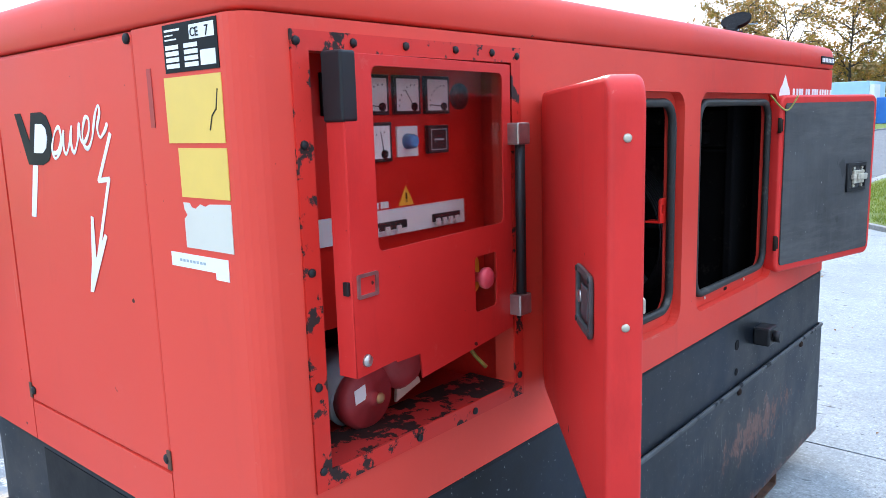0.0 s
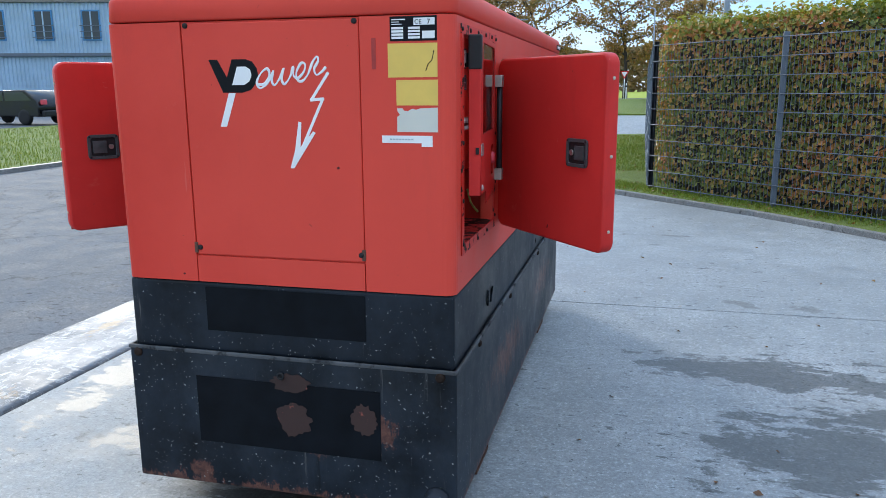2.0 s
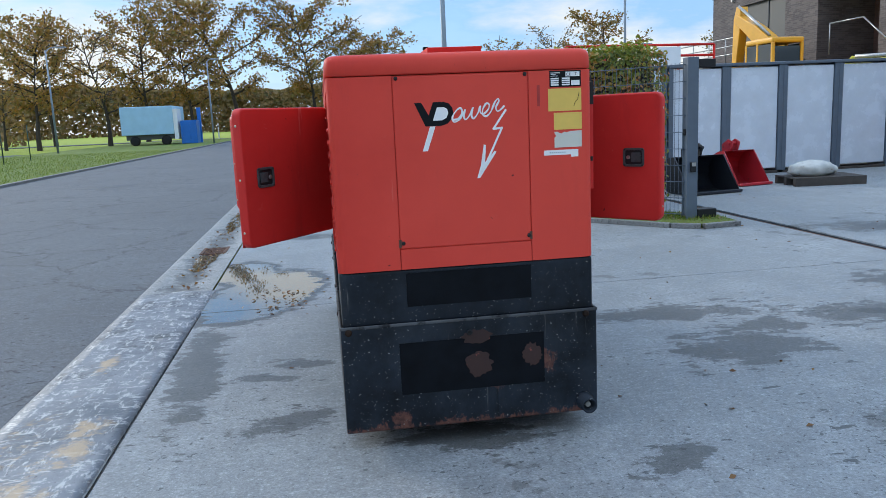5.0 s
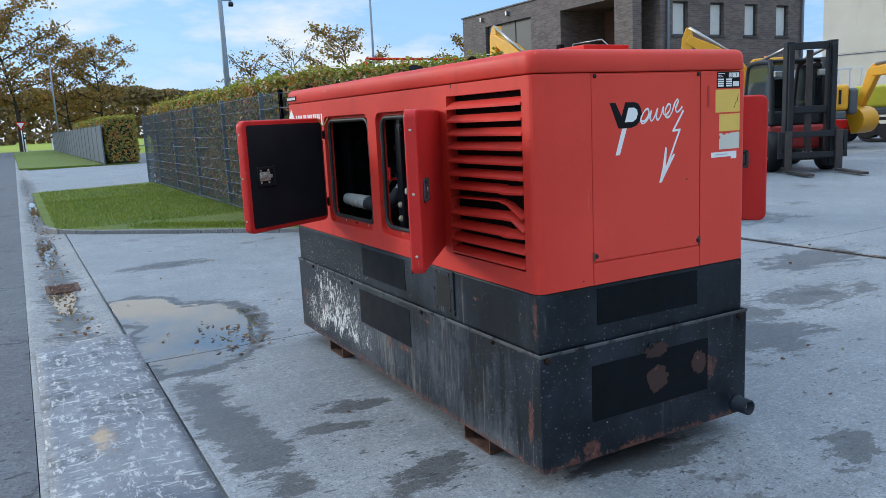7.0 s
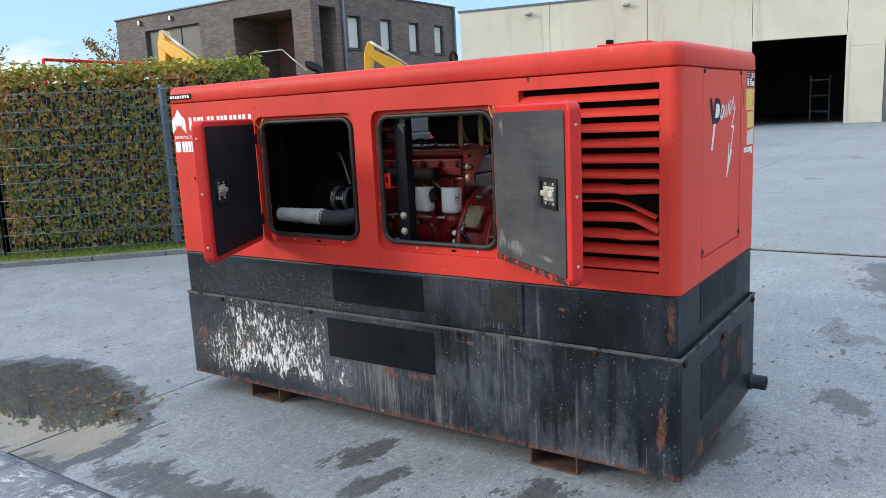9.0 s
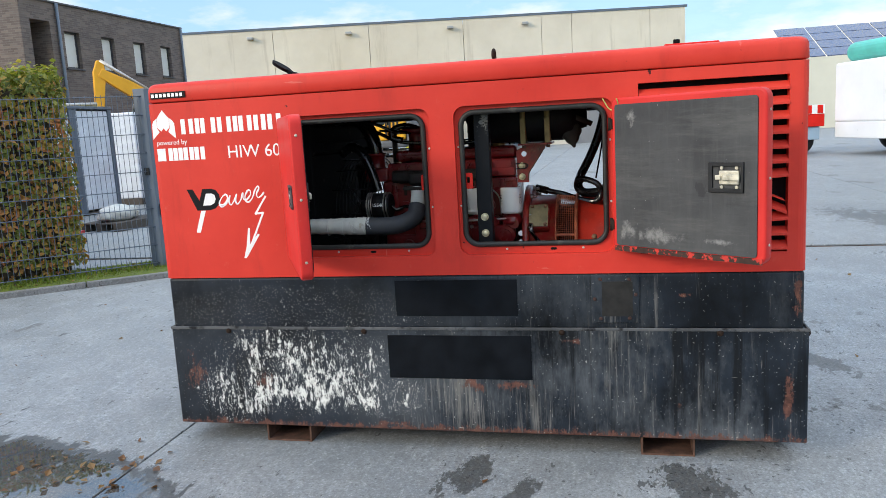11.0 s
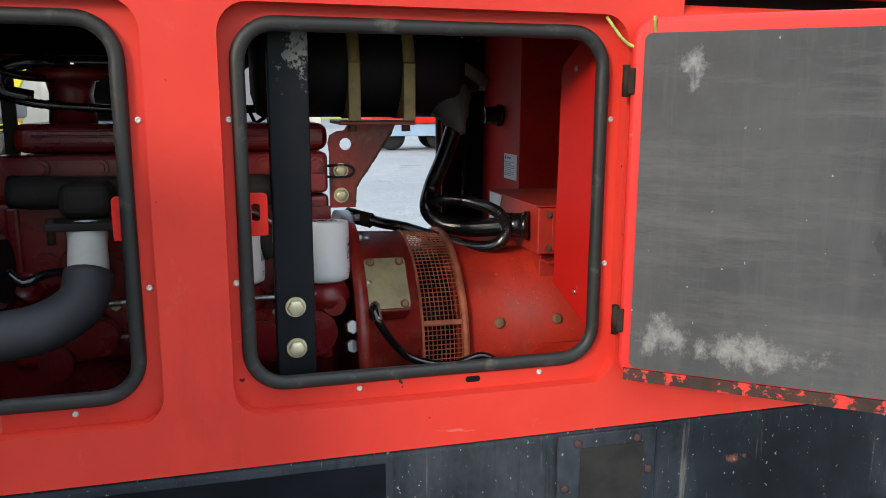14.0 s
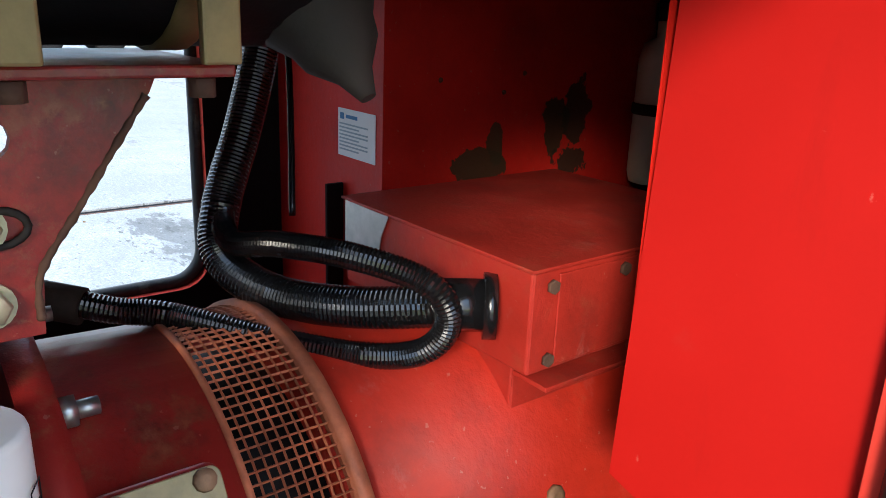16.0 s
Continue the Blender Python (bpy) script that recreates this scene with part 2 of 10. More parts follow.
    specks = ramp(nt, tex(nt, 110, 2, 0.5), [(0.70, 0), (0.712, 1)])
    if splashes:
        f = most(nt, [blob(nt, c, r) for c, r in splashes])
        clump = arith(nt, "MULTIPLY", arith(nt, "SUBTRACT", tex(nt, 8, 6, 0.65, (1, 1, 0.7)), 0.5), 0.36)
        g = arith(nt, "ADD", arith(nt, "MULTIPLY", arith(nt, "MINIMUM", f, 0.5), 0.24), arith(nt, "ADD", clump, tex(nt, 52, 11, 0.82, (1, 1, 0.42))))
        col = blend(nt, arith(nt, "MULTIPLY", ramp(nt, g, [(0.632, 0), (0.652, 1)]), dripping), col, blend(nt, tex(nt, 60, 4), (0.50, 0.50, 0.47), (0.80, 0.80, 0.76)))
        near = ramp(nt, f, [(-0.25, 0), (0.2, 1)])
        for sc, lo in ((95, 0.665), (190, 0.655)):
            col = blend(nt, arith(nt, "MULTIPLY", near, ramp(nt, tex(nt, sc, 3, 0.6), [(lo, 0), (lo + 0.015, 1)])), col, (0.66, 0.66, 0.62))
    col = blend(nt, arith(nt, "MULTIPLY", specks, spray), col, (0.46, 0.46, 0.43))
    nt.links.new(col, b.inputs["Base Color"])
    nt.links.new(ramp(nt, cloud, [(0.3, 0.30), (0.7, 0.60)]), b.inputs["Roughness"])
    b.inputs["Specular IOR Level"].default_value = 0.24
    bump(nt, b, blend(nt, 0.5, flake, tex(nt, 7, 3)), 0.14, 0.006)
    return m


def machine_red(name, tone, chip_level, gloss, pale=1.0, brightened=()):
    """Sun-faded machine enamel: cloudy fade, grime runs, pale rub marks, fine scratches and small dark chips; given
    places get brightness painted in.
    """
    m, nt, b = nodes_of(name)
    cloud = tex(nt, 2.2, 8, 0.62)
    col = blend(nt, ramp(nt, cloud, [(0.30, 0), (0.70, 1)]), tuple(c * 0.86 for c in tone), (min(1, tone[0] * 1.08), tone[1] * (1 + 0.35 * pale), tone[2] * (1 + 0.35 * pale)))
    col = blend(nt, ramp(nt, tex(nt, 7, 8, 0.7, (1, 1, 0.22)), [(0.56, 0), (0.74, 0.45)]), col, (tone[0] * 0.52, tone[1] * 0.7, tone[2] * 0.8))
    col = blend(nt, ramp(nt, tex(nt, 13, 9, 0.75), [(0.62, 0), (0.74, 0.35 * pale)]), col, (0.62, 0.16, 0.12))
    col = blend(nt, ramp(nt, tex(nt, 30, 6, 0.6, (1, 0.12, 1)), [(0.700, 0), (0.72, 0.35)]), col, (0.60, 0.20, 0.16))
    col = blend(nt, ramp(nt, tex(nt, 26, 4, 0.6, (0.7, 1, 0.06)), [(0.715, 0), (0.73, 0.35)]), col, (0.62, 0.22, 0.18))
    # lighter red at given places: some fading, mostly brightness put into the colour
    for c, r in brightened:
        lift_mask = arith(nt, "ADD", blob(nt, c, r), arith(nt, "MULTIPLY", arith(nt, "SUBTRACT", cloud, 0.5), 0.5))
        col = blend(nt, ramp(nt, lift_mask, [(0.0, 0), (0.55, 0.55)]), col, (0.74, 0.088, 0.058))
    for sc, lo in ((22, chip_level), (60, chip_level + 0.015)):
        col = blend(nt, ramp(nt, tex(nt, sc, 3, 0.55), [(lo, 0), (lo + 0.012, 0.95)]), col, (0.035, 0.010, 0.009))
    nt.links.new(col, b.inputs["Base Color"])
    nt.links.new(ramp(nt, cloud, [(0.3, gloss), (0.7, gloss + 0.16)]), b.inputs["Roughness"])
    b.inputs["Specular IOR Level"].default_value = 0.24
    bump(nt, b, blend(nt, 0.3, tex(nt, 3, 3), tex(nt, 60, 4)), 0.06, 0.006)
    return m


def grimy_red(name, tone, rust, dust, oil, gloss=0.36, patches=(), bloom=0.54, shine=0.4):
    """Painted castings inside the machine: rust bloom, pale dust, dark oil, and flaked places."""
    m, nt, b = nodes_of(name)
    cloud = tex(nt, 6, 8, 0.65)
    col = blend(nt, ramp(nt, cloud, [(0.3, 0), (0.7, 1)]), tuple(c * 0.72 for c in tone), tuple(c * 1.25 for c in tone))
    col = blend(nt, ramp(nt, tex(nt, 10, 9, 0.72), [(0.50, 0), (0.68, oil)]), col, (0.035, 0.012, 0.010))
    col = blend(nt, ramp(nt, tex(nt, 24, 8, 0.75), [(bloom, 0), (bloom + 0.1, rust)]), col, blend(nt, ramp(nt, tex(nt, 80, 4), [(0.35, 0), (0.65, 1)]), (0.10, 0.035, 0.018), (0.30, 0.11, 0.05)))
    col = blend(nt, ramp(nt, tex(nt, 15, 9, 0.8, (1, 1, 0.6)), [(0.58, 0), (0.72, dust)]), col, (0.44, 0.26, 0.22))
    col = blend(nt, ramp(nt, tex(nt, 130, 3, 0.5), [(0.70, 0), (0.72, 0.3)]), col, (0.40, 0.22, 0.17))
    for c, r, paint in patches:
        f = arith(nt, "ADD", blob(nt, c, r), arith(nt, "MULTIPLY", arith(nt, "SUBTRACT", tex(nt, 22, 6, 0.6), 0.5), 2.4))
        col = blend(nt, ramp(nt, f, [(0.16, 0), (0.19, 0.95)]), col, paint)
    nt.links.new(col, b.inputs["Base Color"])
    nt.links.new(ramp(nt, cloud, [(0.3, gloss), (0.7, gloss + 0.25)]), b.inputs["Roughness"])
    b.inputs["Specular IOR Level"].default_value = shine
    bump(nt, b, blend(nt, 0.5, tex(nt, 14, 6, 0.7), tex(nt, 110, 5, 0.6)), 0.30, 0.005)
    return m


M["engine"] = grimy_red("engine_red_paint", (0.165, 0.006, 0.008), 0.15, 0.06, 0.65, 0.18, (), 0.58, 0.6)
M["altern"] = grimy_red("alternator_red_paint", (0.40, 0.019, 0.008), 0.18, 0.16, 0.3, 0.42, (), 0.58, 0.25)
M["bell"] = grimy_red("bell_housing_paint", (0.26, 0.015, 0.012), 0.6, 0.20, 0.8, 0.24, (), 0.52, 0.5)
M["box_red"] = grimy_red("terminal_box_paint", (0.36, 0.022, 0.013), 0.22, 0.18, 0.35, 0.4, [((-0.10, 0.50, 1.11), (0.05, 0.02, 0.02), (0.5, 0.42, 0.38))])
M["cabinet_red"] = grimy_red("cabinet_red_paint", (0.55, 0.014, 0.008), 0.05, 0.12, 0.15, 0.4, [((0.198, 0.44, 1.125), (0.03, 0.055, 0.028), (0.05, 0.032, 0.016)), ((0.198, 0.41, 1.16), (0.03, 0.018, 0.03), (0.05, 0.032, 0.016)), ((0.198, 0.285, 1.185), (0.03, 0.03, 0.055), (0.05, 0.032, 0.016)), ((0.198, 0.24, 1.195), (0.03, 0.035, 0.07), (0.045, 0.028, 0.015)), ((0.198, 0.24, 1.12), (0.03, 0.05, 0.03), (0.04, 0.025, 0.015))])
M["red"] = machine_red("red_canopy_paint", (0.60, 0.034, 0.022), 0.735, 0.42, 1.0, [((0.45, -0.1, 1.25), (1.3, 1.9, 1.3))])
M["red_door"] = machine_red("red_door_paint", (0.60, 0.026, 0.022), 0.745, 0.38)
M["black"] = black_steel("black_base_paint", (0.0065, 0.0095, 0.0145), [((-0.55, 2.15, 0.62), (0.1, 0.70, 0.13))], [((-0.55, 0.03, 0.70), (0.1, 0.02, 0.10)), ((-0.55, 0.45, 0.69), (0.06, 0.03, 0.012))], 0.735, 0.61, 0.45, 0.0, 0.34, [((-0.55, 0.5, 0.68), (0.06, 1.3, 0.4))])
M["tank"] = black_steel("black_tank_paint", (0.0085, 0.0120, 0.0175), [((-0.557, 2.10, 0.36), (0.15, 0.52, 0.24)), ((-0.557, 2.42, 0.26), (0.15, 0.25, 0.18)), ((-0.557, 1.72, 0.25), (0.15, 0.22, 0.12))],
                        [((0, 1.36, 0.090), (2.5, 4.0, 0.032)), ((-0.557, 1.32, 0.30), (0.1, 0.07, 0.035)), ((-0.557, 1.14, 0.305), (0.1, 0.12, 0.022)), ((-0.557, 2.64, 0.33), (0.1, 0.06, 0.10)), ((-0.557, 2.30, 0.29), (0.1, 0.05, 0.05)), ((-0.557, 0.06, 0.27), (0.1, 0.025, 0.14)), ((-0.557, 0.90, 0.50), (0.1, 0.05, 0.015)), ((-0.557, 1.70, 0.115), (0.1, 0.12, 0.022)),
                         ((0.07, -0.012, 0.42), (0.08, 0.1, 0.05)), ((0.10, -0.012, 0.27), (0.05, 0.1, 0.06)), ((0.33, -0.012, 0.33), (0.05, 0.1, 0.07)), ((-0.33, -0.012, 0.13), (0.07, 0.1, 0.035)), ((0.557, 0.9, 0.3), (0.1, 0.5, 0.12)), ((0.557, 2.0, 0.35), (0.1, 0.4, 0.1))], 0.690, 0.565, 0.55, 1.0, 0.66, [((-0.557, 0.75, 0.28), (0.06, 1.25, 0.5))])


def concrete(name, tone, wet=(), puddles=(), dry=0.0, cracks=0.0):
    """Weathered concrete: tone in large clouds, scuffs, specks and dark flecks, damp stains at given places, and standing water."""
    m, nt, b = nodes_of(name)
    tc = nt.nodes.new("ShaderNodeTexCoord")
    wob = nt.nodes.new("ShaderNodeTexNoise")
    wob.inputs["Scale"].default_value, wob.inputs["Detail"].default_value = 3.2, 9
    wob.inputs["Roughness"].default_value = 0.7
    nt.links.new(tc.outputs["Object"], wob.inputs["Vector"])
    big, mid, fine = tex(nt, 0.45, 9, 0.62), tex(nt, 2.8, 10, 0.72), tex(nt, 140, 3)
    col = blend(nt, ramp(nt, big, [(0.30, 0), (0.70, 1)]), tuple(c * 0.74 for c in tone), tuple(min(1, c * 1.16) for c in tone))
    col = blend(nt, ramp(nt, mid, [(0.40, 0.75), (0.60, 0)]), col, tuple(c * 0.62 for c in tone))
    # brushed pale scuffs in two ways
    for st, lo, amt in (((0.4, 1.7, 1), 0.54, 0.42), ((1.5, 0.45, 1), 0.56, 0.38), ((0.10, 1.8, 1), 0.60, 0.5), ((1.9, 0.12, 1), 0.61, 0.45)):
        col = blend(nt, ramp(nt, tex(nt, 11.0, 9, 0.82, st), [(lo, 0), (lo + 0.12, amt)]), col, tuple(min(1, c * 1.6) for c in tone))
    grit = blend(nt, 0.5, tex(nt, 34, 6, 0.8), tex(nt, 90, 4, 0.7))
    col = blend(nt, ramp(nt, grit, [(0.40, 0.75), (0.52, 0)]), col, tuple(c * 0.45 for c in tone))
    col = blend(nt, ramp(nt, grit, [(0.54, 0), (0.63, 0.65)]), col, tuple(min(1, c * 1.75) for c in tone))
    # dark flecks, in swarms
    swarm = tex(nt, 0.9, 5, 0.6)
    for sc, lo, st in ((24, 0.655, (1, 1, 1)), (9, 0.665, (0.6, 1.5, 1)), (5, 0.705, (0.8, 1.3, 1)), (55, 0.67, (1, 1, 1))):
        f = arith(nt, "ADD", tex(nt, sc, 4, 0.6, st), arith(nt, "MULTIPLY", arith(nt, "SUBTRACT", swarm, 0.5), 0.28))
        col = blend(nt, ramp(nt, f, [(lo, 0), (lo + 0.02, 0.8)]), col, tuple(c * 0.2 for c in tone))
    # old stains with a firm rim
    old = ramp(nt, tex(nt, 0.75, 10, 0.66, (1, 1.4, 1)), [(0.62, 0), (0.635, 1)])
    col = blend(nt, arith(nt, "MULTIPLY", old, 0.75), col, blend(nt, 1.0, col, (0.55, 0.53, 0.51), "MULTIPLY"))
    if cracks:
        vo, tw = nt.nodes.new("ShaderNodeTexVoronoi"), nt.nodes.new("ShaderNodeVectorMath")
        vo.feature, tw.operation = "DISTANCE_TO_EDGE", "MULTIPLY_ADD"
        vo.inputs["Scale"].default_value = 0.55
        tw.inputs[1].default_value = (0.7, 0.7, 0.7)
        nt.links.new(wob.outputs["Color"], tw.inputs[0])
        nt.links.new(tc.outputs["Object"], tw.inputs[2])
        nt.links.new(tw.outputs[0], vo.inputs["Vector"])
        line = arith(nt, "MULTIPLY", ramp(nt, vo.outputs["Distance"], [(0.0, 1), (0.014, 0)]), ramp(nt, big, [(0.40, 0), (0.46, cracks)]))
        col = blend(nt, line, col, tuple(c * 0.25 for c in tone))
    rough = ramp(nt, mid, [(0.3, 0.55 + dry), (0.7, min(1, 0.8 + dry))])
    height = blend(nt, 0.5, mid, fine)
    if wet or puddles:
        def field(places):
            f = None
            for pl in places:
                s = spot(nt, tc.outputs["Object"], *pl)
                f = s if f is None else arith(nt, "MAXIMUM", f, s)
            return f
        rag = arith(nt, "SUBTRACT", blend(nt, 0.6, wob.outputs[0], tex(nt, 7.0, 10, 0.78, (0.6, 1.5, 1))), 0.5)
        damp = ramp(nt, arith(nt, "ADD", field(list(wet)), arith(nt, "MULTIPLY", rag, 6.0)), [(0.22, 0), (0.29, 0.9)])
        if puddles:
            shore = arith(nt, "ADD", field(puddles), arith(nt, "MULTIPLY", rag, 1.5))
            damp = arith(nt, "MAXIMUM", damp, ramp(nt, shore, [(-0.10, 0), (-0.07, 1)]))
        col = blend(nt, damp, col, blend(nt, 1.0, col, (0.32, 0.31, 0.295), "MULTIPLY"))
        rough = blend(nt, damp, rough, (0.5, 0.5, 0.5))
        if puddles:
            pool = ramp(nt, shore, [(0.14, 0), (0.19, 1)])
            rough = blend(nt, pool, rough, (0.02, 0.02, 0.02))
            height = blend(nt, pool, height, (0.5, 0.5, 0.5))
            nt.links.new(ramp(nt, pool, [(0, 0.5), (1, 1.0)]), b.inputs["Specular IOR Level"])
    nt.links.new(col, b.inputs["Base Color"])
    nt.links.new(rough, b.inputs["Roughness"])
    bump(nt, b, height, 0.35, 0.006)
    return m


WET = [(1.75, 1.72, 0.85, 0.26, -4), (1.80, 0.92, 0.55, 0.42, 20), (2.15, 1.25, 0.35, 0.2, 0), (2.95, 1.35, 0.7, 0.28, -5), (0.0, 0.05, 0.36, 0.2, 0), (-1.40, 1.45, 0.17, 1.2, 3), (-0.80, 0.40, 0.22, 0.16, 20),
       (-0.78, 1.32, 0.10, 0.28, 70), (-0.98, 1.10, 0.08, 0.24, 75), (4.2, 2.2, 0.9, 0.4, 0), (3.6, -0.4, 0.9, 0.35, 10), (5.6, 4.4, 1.2, 0.5, -20), (0.75, -0.4, 0.25, 0.12, 30), (6.5, -2.5, 1.5, 0.5, 20), (-0.9, 6.5, 0.6, 0.25, 0), (9.0, 3.0, 1.6, 0.6, 0)]
POOL = [(-1.15, 3.35, 0.50, 1.10, -14), (-1.42, 4.35, 0.36, 0.62, 0)]
M["concrete"] = concrete("yard_concrete", (0.282, 0.297, 0.303), WET, POOL)
M["concrete_dark"] = concrete("old_concrete", (0.22, 0.215, 0.205))
M["gutter"] = concrete("gutter_concrete", (0.30, 0.30, 0.29), [(-1.93, 6.0, 0.2, 3.5, 0), (-1.95, 14.0, 0.2, 4, 0), (-1.97, 25, 0.25, 7, 0)], [(-1.93, 5.6, 0.13, 1.0, 0), (-1.95, 9.0, 0.12, 1.6, 0), (-1.95, 16.0, 0.12, 2.6, 0)])
M["asphalt"] = concrete("asphalt", (0.118, 0.126, 0.138), [(-6.2, 18.0, 0.9, 0.4, 0)], (), 0.2, 0.9)
mm, nt, bs = nodes_of("scraped_ramp_steel")
_c = blend(nt, ramp(nt, tex(nt, 1.4, 9, 0.72), [(0.35, 0), (0.65, 1)]), (0.105, 0.118, 0.135), (0.245, 0.255, 0.270))
_c = blend(nt, ramp(nt, tex(nt, 3.0, 10, 0.75), [(0.54, 0), (0.60, 0.6)]), _c, (0.060, 0.062, 0.065))
for _st, _lo in (((1.5, 0.5, 1), 0.550), ((0.5, 1.6, 1), 0.560)):
    _c = blend(nt, ramp(nt, tex(nt, 15, 9, 0.80, _st), [(_lo, 0), (_lo + 0.03, 0.75)]), _c, (0.55, 0.545, 0.53))
_c = blend(nt, ramp(nt, tex(nt, 2.1, 8, 0.7), [(0.62, 0), (0.72, 0.5)]), _c, (0.25, 0.17, 0.11))
# large first blob: warm sunlight painted in as tan; small ones: brown stains
_s = arith(nt, "ADD", most(nt, [blob(nt, (-1.92, -1.4, 0.0), (0.34, 2.6, 1)), blob(nt, (-1.96, 1.62, 0.0), (0.08, 0.26, 1)), blob(nt, (-1.78, 0.4, 0.0), (0.14, 0.4, 1))]), arith(nt, "MULTIPLY", arith(nt, "SUBTRACT", tex(nt, 6, 10, 0.78), 0.5), 4.0))
_c = blend(nt, ramp(nt, _s, [(0.35, 0), (0.80, 0.8)]), _c, (0.46, 0.34, 0.21))
_c = blend(nt, ramp(nt, tex(nt, 60, 4, 0.6), [(0.66, 0), (0.68, 0.8)]), _c, (0.03, 0.028, 0.026))
nt.links.new(_c, bs.inputs["Base Color"])
nt.links.new(ramp(nt, tex(nt, 3, 8, 0.7), [(0.3, 0.45), (0.7, 0.75)]), bs.inputs["Roughness"])
bs.inputs["Specular IOR Level"].default_value = 0.3
bump(nt, bs, tex(nt, 9, 9, 0.75), 0.35, 0.01)
M["ramp"] = mm


def lawn_material(name, a, c, e):
    m, nt, b = nodes_of(name)
    col = blend(nt, ramp(nt, tex(nt, 1.1, 8, 0.7), [(0.35, 0), (0.65, 1)]), a, c)
    col = blend(nt, ramp(nt, tex(nt, 24, 6, 0.8), [(0.4, 0), (0.7, 1)]), col, e)
    nt.links.new(col, b.inputs["Base Color"])
    b.inputs["Roughness"].default_value = 0.9
    bump(nt, b, tex(nt, 60, 6, 0.8), 0.9, 0.03)
    return m


M["grass"] = lawn_material("lawn", (0.075, 0.125, 0.008), (0.135, 0.19, 0.014), (0.15, 0.17, 0.03))
M["field"] = lawn_material("field", (0.24, 0.30, 0.015), (0.32, 0.37, 0.02), (0.26, 0.31, 0.02))
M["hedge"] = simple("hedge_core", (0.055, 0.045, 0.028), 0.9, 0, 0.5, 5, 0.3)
M["fence"] = simple("grey_fence_steel", (0.10, 0.125, 0.16), 0.45, 0, 0.1, 5, 0.02)
M["hall"] = simple("tan_concrete_panel", (0.55, 0.5, 0.4), 0.85, 0, 0.12, 0.4, 0.1)
M["brick"] = simple("dark_brick", (0.09, 0.065, 0.06), 0.85, 0, 0.3, 3, 0.2)


# ---- mesh helpers ----
def part(name, bm, material, parent=None, label=""):
    """One mesh object from a bmesh (or a finished mesh), under a thing or a part."""
    if isinstance(bm, bmesh.types.BMesh):
        me = bpy.data.meshes.new(name)
        bm.normal_update()
        bm.to_mesh(me)
        bm.free()
    else:
        me = bm
    if material is not None:
        slots = [f.material_index for f in me.polygons] if isinstance(material, (list, tuple)) else None
        me.materials.clear()
        for m in material if isinstance(material, (list, tuple)) else [material]:
            me.materials.append(m)
        if slots:
            me.polygons.foreach_set("material_index", slots)
    ob = new(name, me)
    if parent is not None:
        ob.parent = parent
    if label:
        tagged(ob, label)
    return ob


def thing(name, label, category, group="", kind="", at=None):
    ob = new(name)
    ob.empty_display_size = 0.1
    if at is not None:
        ob.matrix_world = at
    return tagged(ob, label, category, group, kind)


def add_box(bm, lo, hi, bevel=0.0, segs=2, m=None, mat=0):
    r = bmesh.ops.create_cube(bm, size=1.0)
    vs = r["verts"]
    c = [(a + b) / 2 for a, b in zip(lo, hi)]
    d = [max(1e-5, abs(b - a)) for a, b in zip(lo, hi)]
    for v in vs:
        v.co = Vector((v.co.x * d[0] + c[0], v.co.y * d[1] + c[1], v.co.z * d[2] + c[2]))
    fs = list({f for v in vs for f in v.link_faces})
    if bevel:
        es = list({e for v in vs for e in v.link_edges})
        r = bmesh.ops.bevel(bm, geom=es, offset=min(bevel, min(d) * 0.45), segments=segs, affect="EDGES", profile=0.5, clamp_overlap=True)
        fs = r["faces"] + [f for f in fs if f.is_valid]
        vs = list({v for f in fs for v in f.verts})
    for f in fs:
        f.material_index = mat
    if m is not None:
        bmesh.ops.transform(bm, matrix=m, verts=vs)
    return vs


def add_cyl(bm, a, b, r, segs=16, r2=None, cap=True, mat=0):
    a, b = Vector(a), Vector(b)
    d = b - a
    res = bmesh.ops.create_cone(bm, cap_ends=cap, segments=segs, radius1=r, radius2=r if r2 is None else r2, depth=d.length)
    m = Matrix.Translation((a + b) / 2) @ d.to_track_quat("Z", "Y").to_matrix().to_4x4()
    bmesh.ops.transform(bm, matrix=m, verts=res["verts"])
    fs = {f for v in res["verts"] for f in v.link_faces}
    for f in fs:
        f.material_index = mat
        f.smooth = len(f.verts) == 4
    return res["verts"]


def box(lo, hi, bevel=0.0, segs=2, m=None):
    bm = bmesh.new()
    add_box(bm, lo, hi, bevel, segs, m)
    return bm


def cyl(a, b, r, segs=16, r2=None):
    bm = bmesh.new()
    add_cyl(bm, a, b, r, segs, r2)
    return bm


def round_rect(w, h, r, n=6, cx=0.0, cy=0.0):
    pts = []
    for sx, sy, a0 in ((1, 1, 0), (-1, 1, 90), (-1, -1, 180), (1, -1, 270)):
        for i in range(n + 1):
            a = radians(a0 + 90 * i / n)
            pts.append((cx + sx * (w / 2 - r) + r * math.cos(a), cy + sy * (h / 2 - r) + r * math.sin(a)))
    return pts


